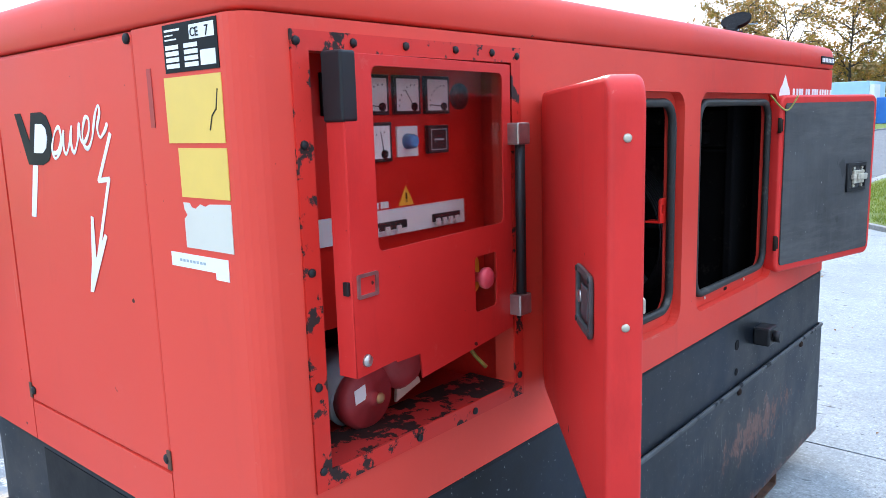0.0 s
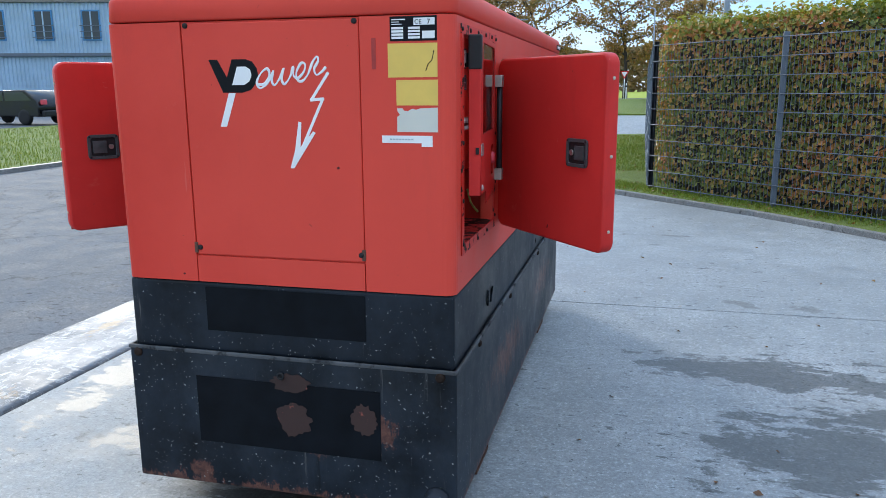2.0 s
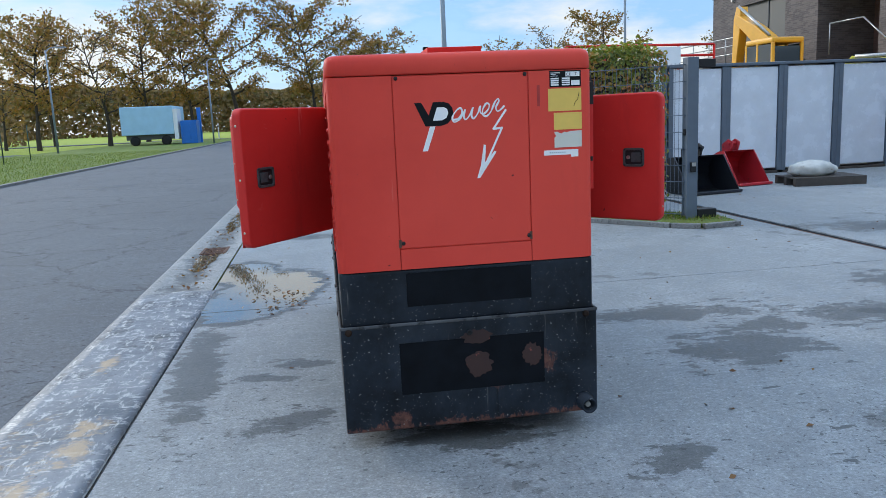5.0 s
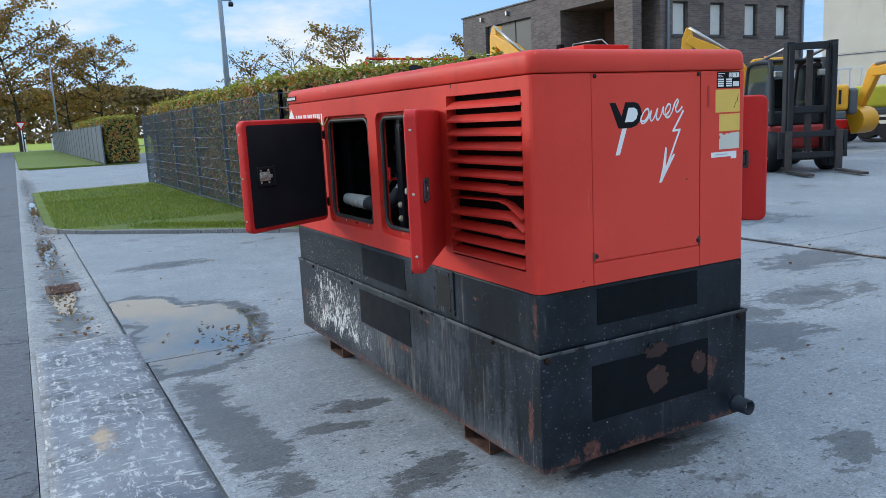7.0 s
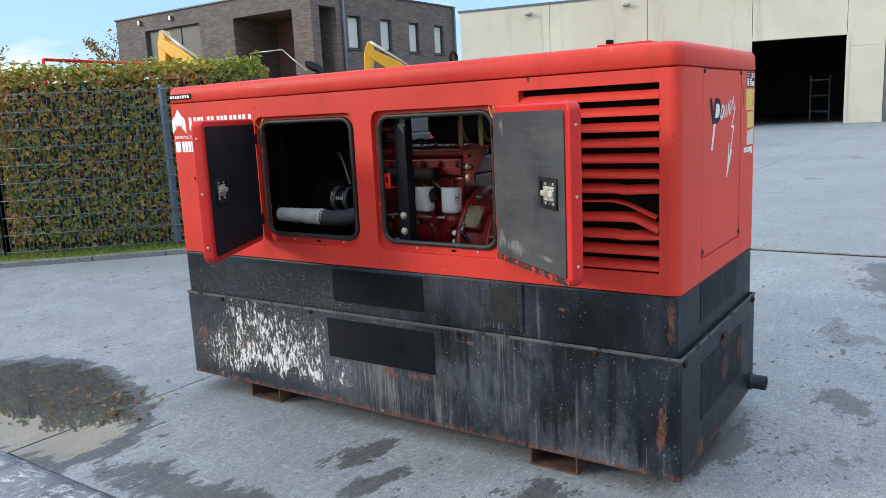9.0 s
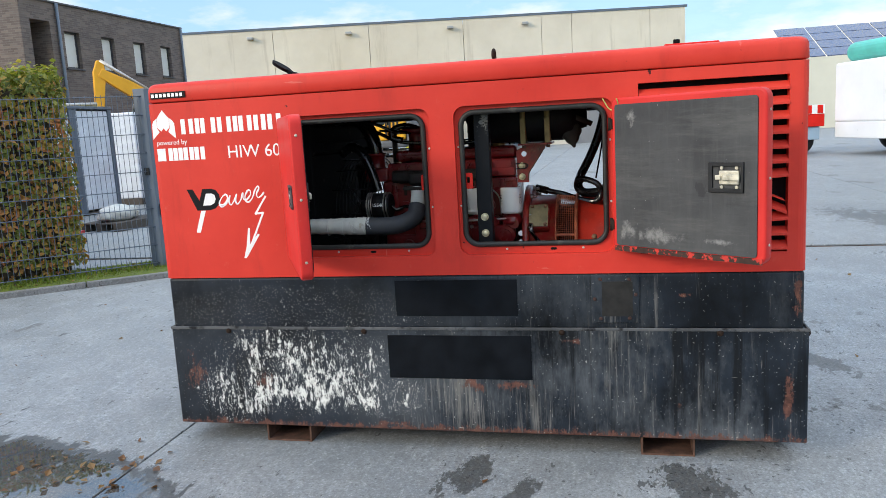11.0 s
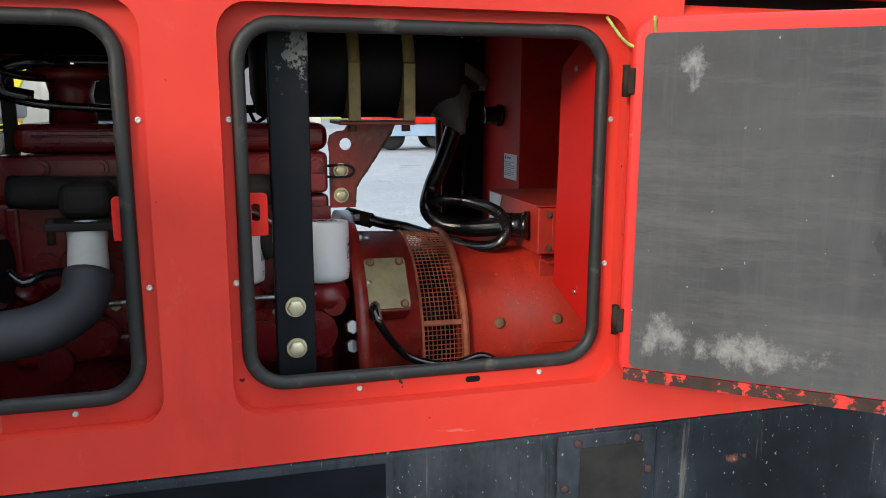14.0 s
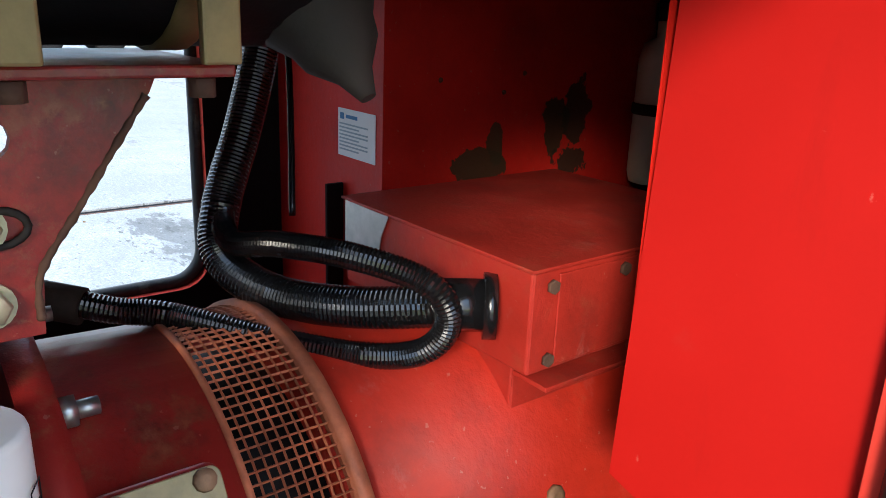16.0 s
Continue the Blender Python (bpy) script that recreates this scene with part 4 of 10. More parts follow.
def dress_door(door, outer, inner, u_latch, flip):
    """Latch, rivets and hinges of a canopy door. outer, inner: poses on its two faces, z pointing out of the door and into it."""
    f = Matrix.Diagonal((-1 if flip else 1, 1, 1, 1))
    at = outer @ Matrix.Translation((u_latch, 1.178, 0.0005)) @ f
    frame_me, dish, paddle, lock, screws = latch_outside()
    frame_me.transform(at)
    dish.transform(at)
    part("latch", frame_me, M["latch"], door, "grey-black paddle latch")
    for b in screws:
        bmesh.ops.transform(b, matrix=at, verts=b.verts)
        part("latch_screw", b, M["plastic"], door)
    for b in (paddle, lock):
        bmesh.ops.transform(b, matrix=at, verts=b.verts)
    part("latch_dish", dish, M["plastic"], door)
    part("latch_paddle", paddle, M["latch"], door)
    part("latch_lock", lock, M["steel"], door, "steel lock barrel")
    for z in (0.949, 1.175, 1.402):
        m = basis((0, 0, 0), (0, 1, 0), (0, 0, 1))
        b = lathe([(0.0055, 0), (0.005, 0.0015), (0.002, 0.0025)], outer @ Matrix.Translation((0.6255, z, -0.022)) @ m, 10)
        part("rivet", b, M["zinc"], door)
    # latch body in its pocket on the inside
    back = inner @ Matrix.Diagonal((1, 1, -1, 1))
    pocket = flat([(-0.065, -0.052), (0.065, -0.052), (0.065, 0.052), (-0.065, 0.052)], 0.009, back @ Matrix.Translation((u_latch - 0.005, 1.178, 0.004)), [[(-0.05, -0.038), (0.058, -0.038), (0.058, 0.038), (-0.05, 0.038)]], 0.001)
    part("latch_pocket", pocket, M["plastic"], door)
    body = bmesh.new()
    add_box(body, (-0.028, -0.024, 0), (0.045, 0.024, 0.010), 0.003)
    add_box(body, (-0.012, -0.010, 0.010), (0.05, 0.012, 0.019), 0.003)
    add_box(body, (-0.04, -0.009, 0.002), (-0.018, 0.009, 0.016), 0.003)
    for sx in (-0.02, 0.035):
        for sy in (-0.033, 0.033):
            add_cyl(body, (sx, sy, 0), (sx, sy, 0.006), 0.006, 8)
    bmesh.ops.transform(body, matrix=back @ Matrix.Translation((u_latch, 1.178, 0.005)), verts=body.verts)
    part("latch_body", body, M["zinc"], door, "dirty zinc latch body")
    for z in (0.985, 1.378):
        part("hinge_plate", box((-0.014, z - 0.022, -0.006), (-0.004, z + 0.022, -0.001), 0.001, 2, outer), M["hinge"], door)
        b = box((-0.004, z - 0.020, -0.050), (0.008, z + 0.020, -0.0455), 0.001)
        add_cyl(b, (-0.006, z - 0.025, -0.046), (-0.006, z + 0.025, -0.046), 0.006, 10)
        bmesh.ops.transform(b, matrix=outer, verts=b.verts)
        part("hinge", b, M["hinge"], door, "dark worn steel hinge")


M["zinc"] = simple("dirty_zinc", (0.5, 0.47, 0.38), 0.5, 0.5, 0.4, 40, 0.2)
M["latch"] = simple("latch_plastic", (0.055, 0.056, 0.058), 0.5, 0, 0.35, 30, 0.1, shine=0.4)
M["hinge"] = simple("hinge_steel", (0.024, 0.015, 0.011), 0.7, 0.0, 0.5, 40, 0.25, shine=0.12)
for _door, _outer, _inner in DOORS:
    dress_door(_door, _outer, _inner, 0.49, True)
# rusted lower edge of the door by the louvres, and the earth wires
_d, _o, _i = DOORS[1]
b = bmesh.new()
add_box(b, (0.012, 0.882, 0.0005), (0.615, 0.903, 0.004), 0.0)
bmesh.ops.transform(b, matrix=_i @ Matrix.Diagonal((1, 1, -1, 1)), verts=b.verts)
M["chip"] = worn("chipped_red_edge", (0.5, 0.03, 0.02), (0.05, 0.025, 0.018), 0.6, 0.44, 28, (1, 1, 1), 0.1)
part("rusted_edge", b, M["chip"], _d, "rusty chipped lower edge")
M["wire"] = simple("earth_wire", (0.32, 0.33, 0.07), 0.5, 0, 0.5, 60, 0.02)
for sx, y0, y1 in ((-1, 0.752, 0.700), (-1, 2.025, 2.03), (1, 2.025, 2.10), (1, 0.752, 0.70)):
    dx = 0.052 if y0 < 1 else 0.06
    part("earth_wire", sweep([(sx * 0.545, y0, 1.478), (sx * 0.57, (y0 + y1) / 2, 1.435), (sx * 0.585, y1 - 0.01, 1.43), (sx * (0.55 + dx), y1, 1.475)], 0.0028, 6, 0.01), M["wire"], GEN, "green and yellow earth wire")


def louvres():
    n, z0, z1 = 12, 0.864, 1.523
    pitch = (z1 - z0) / n
    for i in range(n):
        z = z1 - pitch * (i + 1)
        bm = bmesh.new()
        # a folded blade: sloping face, and a lip at its foot
        prof = [(-0.556, z + 0.004), (-0.556, z + 0.012), (-0.522, z + 0.036), (-0.516, z + 0.036), (-0.516, z + 0.033), (-0.549, z + 0.008), (-0.549, z + 0.004)]
        cuts = [0.072, 0.20, 0.235, 0.615]
        drop = [0, 0, 0, 0]
        if i == 7:
            drop = [-0.046, 0.0, 0.012, 0.004]
            prof = [(x, z + 0.016 + (q - z) * 0.25) for x, q in prof]
            cuts = [0.085, 0.19, 0.24, 0.615]
        if i == 8:
            drop = [-0.030, 0.008, 0.010, 0.0]
            cuts = [0.076, 0.16, 0.21, 0.615]
        if i in (6, 9):
            drop = [0.004, -0.003, 0.002, 0.0]
        rows = [[bm.verts.new((x + (0.006 if i in (7, 8) and k == 1 else 0), y, q + d)) for x, q in prof] for k, (y, d) in enumerate(zip(cuts, drop))]
        for a, b in zip(rows, rows[1:]):
            for k in range(len(prof)):
                bm.faces.new((a[k], b[k], b[(k + 1) % len(prof)], a[(k + 1) % len(prof)]))
        bm.faces.new(rows[0])
        bm.faces.new(list(reversed(rows[-1])))
        bmesh.ops.recalc_face_normals(bm, faces=bm.faces)
        part("louvre_blade", bm, M["red"], GEN, "bent red louvre blade" if i in (7, 8) else "")
    # small slots between louvres and corner are the ends of the blades' cut-outs
    part("louvre_backing", box((-0.502, 0.06, 0.84), (-0.498, 0.62, 1.54)), M["lining"], GEN, "dark louvre backing")


louvres()

# paint marks, chips and screws on the end face
for x, z in ((-0.273, 0.893), (0.265, 0.892), (-0.271, 1.563), (0.262, 1.563)):
    part("panel_bolt", lathe([(0.0085, 0), (0.008, 0.004), (0.004, 0.006)], END @ Matrix.Translation((x, z, -0.0005)), 10), M["rubber"], GEN)
for x in (-0.286, 0.273):
    for z in (0.905,):
        part("panel_clip", box((x - 0.006, -0.003, z - 0.03), (x + 0.006, 0.0, z + 0.004), 0.002), M["rust"], GEN, "rusty panel clip")


def bar_rows(rows, m, material, parent, name="printed_line", lift=0.0012):
    """Lines of writing too small to read, as plain bars: (x, y, width, height)."""
    out = [flat([(x, y), (x + w, y), (x + w, y + h), (x, y + h)], 0.0004, m @ Matrix.Translation((0, 0, lift))) for x, y, w, h in rows]
    return part(name, joined(*out), material, parent)


def sticker(x0, z0, x1, z1, material, name, label, side=END, lift=0.0, cut=()):
    pts = [(x0, z0), (x1, z0), (x1, z1), (x0, z1)] if not cut else cut
    return part(name, flat(pts, 0.0011, side @ Matrix.Translation((0, 0, lift))), material, GEN, label)


M["paper"] = worn("weathered_paper", (0.62, 0.60, 0.52), (0.45, 0.06, 0.04), 0.6, 0.66, 40, (1, 1, 1), 0.08)
plate = sticker(0.367, 1.505, 0.502, 1.571, M["ink"], "rating_plate", "black rating plate with white fields")
bar_rows([(0.372, 1.511 + i * 0.0085, 0.034, 0.006) for i in range(4)] + [(0.420, 1.511 + i * 0.0085, 0.034, 0.006) for i in range(4)] + [(0.460, 1.511, 0.036, 0.02), (0.372, 1.549, 0.030, 0.002), (0.372, 1.555, 0.022, 0.002), (0.372, 1.561, 0.040, 0.003), (0.436, 1.547, 0.060, 0.019)], END, M["white"], plate)
part("plate_mark", lettering("CE", 0.017, END @ Matrix.Translation((0.4385, 1.550, 0.0017))), M["ink"], plate)
part("plate_number", lettering("7", 0.019, END @ Matrix.Translation((0.474, 1.549, 0.0017))), M["ink"], plate)
s1 = sticker(0.360, 1.407, 0.503, 1.499, M["yellow"], "yellow_sticker", "faded yellow sticker with a scratch")
part("scratch", stroke([(0.493, 1.478), (0.487, 1.452), (0.477, 1.444), (0.470, 1.425)], 0.0022, 0.0004, END, 0.0011), M["ink"], s1)
sticker(0.383, 1.330, 0.504, 1.400, M["yellow"], "yellow_sticker", "faded yellow sticker")
sticker(0, 0, 0, 0, M["paper"], "torn_sticker", "torn white sticker with red paint showing", cut=[(0.384, 1.256), (0.503, 1.256), (0.503, 1.324), (0.452, 1.322), (0.440, 1.318), (0.428, 1.321), (0.415, 1.314), (0.404, 1.316), (0.400, 1.322), (0.384, 1.322), (0.386, 1.312), (0.393, 1.304), (0.384, 1.298)])
s2 = sticker(0, 0, 0, 0, M["white"], "paper_strip", "white paper strip with faint print", cut=[(0.338, 1.225), (0.455, 1.225), (0.455, 1.215), (0.487, 1.215), (0.487, 1.246), (0.338, 1.246)])
M["grey_ink"] = simple("grey_print", (0.35, 0.42, 0.45), 0.6, 0, 0.1, 20, 0)
bar_rows([(0.362 + i * 0.009, 1.2335, 0.006, 0.004) for i in range(8)], END, M["grey_ink"], s2)
M["dull_red"] = simple("dull_red_paint", (0.36, 0.028, 0.022), 0.5, 0, 0.2, 30, 0)
part("painted_digit", lettering("1", 0.125, END @ Matrix.Translation((0.287, 1.430, 0.0003))), M["dull_red"], GEN, "dull red painted figure one")


def logo(m):
    """A black chevron with a rounded black and white shape, a looping white line and a white lightning arrow."""
    ob = part("painted_emblem", flat([(-0.201, 1.464), (-0.172, 1.464), (-0.143, 1.412), (-0.124, 1.464), (-0.079, 1.464), (-0.058, 1.457), (-0.044, 1.437), (-0.041, 1.417), (-0.048, 1.396), (-0.066, 1.376), (-0.094, 1.368), (-0.158, 1.368)], 0.0006, m), M["ink"], GEN, "black and white painted emblem with lightning arrow")
    part("emblem_bowl", flat([(-0.108, 1.443), (-0.080, 1.443), (-0.066, 1.435), (-0.062, 1.418), (-0.070, 1.400), (-0.088, 1.390), (-0.127, 1.390)], 0.0006, m @ Matrix.Translation((0, 0, 0.0006))), M["white"], ob)
    part("emblem_stem", flat([(-0.140, 1.367), (-0.117, 1.367), (-0.153, 1.268), (-0.174, 1.268)], 0.0006, m), M["white"], ob)
    loop = [(-0.045, 1.391), (-0.023, 1.393), (-0.005, 1.419), (-0.011, 1.436), (-0.03, 1.425), (-0.046, 1.399), (-0.038, 1.381), (-0.016, 1.391), (0.0, 1.416), (0.009, 1.43), (0.002, 1.403), (0.01, 1.389), (0.028, 1.409), (0.042, 1.436), (0.034, 1.405), (0.043, 1.392), (0.061, 1.413), (0.072, 1.44), (0.072, 1.415), (0.086, 1.409), (0.105, 1.427), (0.109, 1.446), (0.097, 1.45), (0.082, 1.427), (0.082, 1.406), (0.096, 1.399), (0.115, 1.416), (0.133, 1.453), (0.147, 1.468), (0.15, 1.456), (0.137, 1.433), (0.144, 1.417), (0.162, 1.427), (0.173, 1.439)]
    b = sweep([(x, z, 0) for x, z in loop], lambda i, t: 0.0034 + 0.0009 * math.sin(i * 0.35), 8, 0.003)
    bmesh.ops.transform(b, matrix=m @ Matrix.Translation((0, 0, 0.0004)) @ Matrix.Diagonal((1, 1, 0.12, 1)), verts=b.verts)
    part("emblem_script", b, M["white"], ob)
    part("emblem_bolt", joined(stroke([(0.178, 1.421), (0.124, 1.346), (0.160, 1.349), (0.076, 1.180)], 0.0085, 0.0006, m), flat([(0.049, 1.147), (0.061, 1.147), (0.134, 1.252), (0.126, 1.256), (0.084, 1.210), (0.090, 1.282), (0.081, 1.284), (0.066, 1.200)], 0.0006, m @ Matrix.Translation((0, 0, 0.0006)))), M["white"], ob)


logo(END)
logo(PORT @ Matrix.Translation((-2.389, -0.276, 0)))


def word_blocks(x, z, widths, h, m, label, gap=0.006, bar=0.021, name="painted_lettering"):
    """A painted brand line as plain white upright bars in a row; a negative width leaves a space."""
    out = []
    for k, w in enumerate(widths):
        if w < 0:
            x += -w
            continue
        for a in ((x,) if w < 0.03 else (x, x + w - bar)):
            out.append(flat([(a, z), (a + bar, z), (a + bar, z + h), (a, z + h)], 0.0006, m))
        x += w + gap
    return part(name, joined(*out), M["white"], GEN, label)


for _side, _x in ((PORT, -2.585), (STAR, 2.236)):
    word_blocks(_x, 1.434, [0.060, 0.017, 0.072, 0.066, 0.017, 0.062, 0.056, 0.062], 0.066, _side, "row of plain white painted upright bars", 0.0095)
    word_blocks(_x - 0.130, 1.320, [0.016, 0.056, 0.046, 0.050, 0.050], 0.056, _side, "short row of white painted bars", 0.004)
    part("painted_inscription", lettering("HIW 60", 0.077, _side @ Matrix.Translation((_x + 0.212, 1.3205, 0))), M["white"], GEN, "white painted type letters and figures")
    part("painted_inscription", lettering("powered by", 0.031, _side @ Matrix.Translation((_x - 0.128, 1.391, 0)) @ Matrix.Shear("XY", 4, (0.22, 0))), M["white"], GEN, "small white slanted words")
    c = _x - 0.086
    crest = part("painted_crest", flat([(c - 0.030, 1.468), (c - 0.030, 1.508), (c, 1.545), (c + 0.030, 1.508), (c + 0.030, 1.468), (c + 0.012, 1.452), (c, 1.466), (c - 0.012, 1.452)], 0.0006, _side), M["white"], GEN, "white painted crest of pointed leaves")
    for s in (-1, 1):
        part("crest_leaf", flat([(c + s * 0.0315, 1.466), (c + s * 0.0315, 1.509), (c + s * 0.046, 1.499), (c + s * 0.055, 1.484), (c + s * 0.057, 1.418), (c + s * 0.022, 1.448)][::s], 0.0006, _side), M["white"], crest)
    badge = part("roof_badge", box((-0.5565 if _side is PORT else 0.5525, 2.545, 1.594), (-0.5525 if _side is PORT else 0.5565, 2.716, 1.622), 0.001), M["ink"], GEN, "black badge with white blocks on the roof edge")
    u0 = -2.711 if _side is PORT else 2.550
    bar_rows([(u0 + i * 0.0200, 1.6005, 0.0130, 0.015) for i in range(8)], _side, M["white"], badge, "badge_block", 0.0066)

# ---- base and tank fittings ----
for y in (0.315, 0.938, 1.800, 2.45):
    for sx in (-1, 1):
        b = lathe([(0.014, 0), (0.012, 0.005), (0.008, 0.009), (0.003, 0.010)], basis((sx * 0.556, y, 0.536), (0, sx, 0), (0, 0, 1)), 12)
        part("tank_bolt", b, M["hinge"], GEN, "grey round tank bolt")
for x in (-0.525, 0.507):
    part("tank_bolt", lathe([(0.016, 0), (0.014, 0.007), (0.008, 0.011)], END @ Matrix.Translation((x, 0.532, 0.0115)), 12), M["hinge"], GEN, "grey round tank bolt")
M["lip"] = worn("dusty_lip_paint", (0.085, 0.088, 0.092), (0.02, 0.021, 0.024), 0.6, 0.53, 9, (1, 1, 1), 0.4, 0.08, 0.2)
part("weld_lip", joined(box((-0.560, -0.015, 0.543), (0.560, -0.006, 0.556), 0.003), box((-0.560, 2.735, 0.543), (0.560, 2.744, 0.556), 0.003), box((-0.5605, -0.006, 0.543), (-0.551, 2.735, 0.556), 0.003), box((0.551, -0.006, 0.543), (0.5605, 2.735, 0.556), 0.003)), M["lip"], GEN, "dusty scuffed weld lip round the tank top")
M["patch"] = simple("overpainted_patch", (0.0042, 0.0056, 0.0080), 0.45, 0, 0.45, 9, 0.05, shine=0.12)
for lo, hi in (((-0.315, -0.0135, 0.240), (0.316, -0.0121, 0.468)),):
    part("overpainted_patch", box(lo, hi), M["patch"], GEN, "plain black overpainted patch")
part("overpainted_patch", box((-0.5585, 1.066, 0.327), (-0.5571, 1.693, 0.520)), M["patch"], GEN, "plain black overpainted patch")
part("overpainted_patch", box((-0.5475, 1.118, 0.603), (-0.5461, 1.648, 0.760)), M["patch"], GEN, "plain black overpainted patch")
part("overpainted_patch", box((-0.27, 0.0046, 0.620), (0.27, 0.0059, 0.765)), M["patch"], GEN, "plain black overpainted patch")
M["scab"] = worn("rust_scab", (0.045, 0.023, 0.019), (0.26, 0.075, 0.055), 0.8, 0.63, 22, (1, 1, 1), 0.35, 0.03)


def scab(cx, cz, rx, rz, seed):
    rnd = random.Random(seed)
    pts = []
    for i in range(36):
        a = 2 * math.pi * i / 36
        k = 0.82 + 0.3 * rnd.random()
        pts.append((cx + rx * k * math.cos(a), cz + rz * k * math.sin(a)))
    part("rust_patch", flat(pts, 0.0012, END @ Matrix.Translation((0, 0, 0.0136))), M["scab"], GEN, "patch of rust with curling red primer")


scab(0.020, 0.470, 0.066, 0.033, 1)
scab(0.025, 0.348, 0.058, 0.058, 2)
scab(0.262, 0.372, 0.043, 0.050, 3)
part("drain_socket", lathe([(0.0, 0), (0.011, 0), (0.013, 0.006), (0.008, 0.009), (0.007, 0.002)], END @ Matrix.Translation((-0.012, 0.493, 0.0135)), 14), M["rubber"], GEN)
tap = part("drain_pipe", lathe([(0.040, 0), (0.040, 0.012), (0.034, 0.016), (0.034, 0.075), (0.026, 0.075), (0.026, 0.03), (0.012, 0.03)], END @ Matrix.Translation((0.495, 0.135, 0.011)), 22), M["black"], GEN, "black threaded drain pipe with plug")
part("drain_plug", cyl((0.495, -0.03, 0.135), (0.495, -0.065, 0.135), 0.012, 8), M["steel"], tap)
hatch = part("hatch_plate", box((-0.554, 0.625, 0.577), (-0.546, 0.814, 0.774), 0.002), M["black"], GEN, "bolted hatch plate with rusty rim")
M["hatch_in"] = simple("brownish_black_paint", (0.022, 0.021, 0.020), 0.55, 0, 0.35, 20, 0.1, shine=0.2)
part("hatch_face", box((-0.5555, 0.650, 0.604), (-0.5542, 0.772, 0.749)), M["hatch_in"], hatch)
for y, z in ((0.777, 0.758), (0.663, 0.757), (0.800, 0.676), (0.638, 0.694), (0.663, 0.596), (0.777, 0.594)):
    part("hatch_bolt", lathe([(0.008, 0), (0.007, 0.003), (0.003, 0.0045)], PORT @ Matrix.Translation((-y, z, 0.004)), 10), M["scab"], hatch)
for z0 in (0.69, 0.60):
    part("base_hole", cyl((0.5455, 1.80, z0), (0.5475, 1.80, z0), 0.017 if z0 > 0.65 else 0.012, 14), M["lining"], GEN)
box_out = part("cable_box", box((0.546, 1.945, 0.655), (0.600, 2.03, 0.715), 0.006), M["plastic"], GEN, "small black cable outlet box")
part("cable_gland", cyl((0.60, 1.985, 0.685), (0.625, 1.985, 0.685), 0.02, 12), M["plastic"], box_out)
hook = part("hook_plate", flat([(0.50, 0.615), (0.56, 0.600), (0.60, 0.655), (0.59, 0.665), (0.555, 0.615), (0.512, 0.625), (0.52, 0.665), (0.51, 0.668)], 0.006, STAR @ Matrix.Translation((0, 0, -0.003)), bevel=0.001), M["black"], GEN, "black bent tie hook")

# ---- roof fittings ----
stub = part("exhaust_stub", lathe([(0.048, 0), (0.048, 0.012), (0.040, 0.014), (0.040, 0.050), (0.034, 0.050), (0.034, 0.01)], Matrix.Translation((0.27, 2.40, 1.676)), 20), M["lining"], GEN, "sooty exhaust stub with a clamp")
part("stub_clamp", joined(lathe([(0.041, 0), (0.045, 0.001), (0.045, 0.015), (0.041, 0.016)], Matrix.Translation((0.27, 2.40, 1.700)), 20), box((0.24, 2.33, 1.700), (0.262, 2.362, 1.715), 0.003)), M["hinge"], GEN)
flap = bmesh.new()
bmesh.ops.create_cone(flap, cap_ends=True, segments=26, radius1=0.050, radius2=0.056, depth=0.016)
add_box(flap, (-0.022, -0.085, -0.010), (0.022, -0.030, 0.010), 0.005)
add_box(flap, (-0.028, -0.125, -0.016), (0.028, -0.075, 0.016), 0.010, 3)
bmesh.ops.transform(flap, matrix=Matrix.Translation((0.27, 2.445, 1.768)) @ Euler((radians(34), 0, 0)).to_matrix().to_4x4(), verts=flap.verts)
part("rain_flap", flap, M["lining"], GEN, "black hinged exhaust rain flap standing open")
eye = sweep([(-0.024 + 0.026 * math.cos(a), 1.250, 1.716 + 0.026 * math.sin(a)) for a in [i * math.pi / 4 for i in range(8)]], 0.008, 10, 0.006, closed=True)
part("lifting_eye", joined(eye, lathe([(0.020, 0), (0.018, 0.010), (0.010, 0.014)], Matrix.Translation((-0.024, 1.250, 1.681)), 14)), M["hinge"], GEN, "dark steel lifting eye")
part("roof_plate", box((-0.10, 0.262, 1.678), (0.14, 0.490, 1.704), 0.004), M["red_plain"], GEN, "low red cover plate on the roof")
part("plate_toggle", box((-0.095, 0.425, 1.7042), (-0.070, 0.452, 1.722), 0.004), M["lining"], GEN)


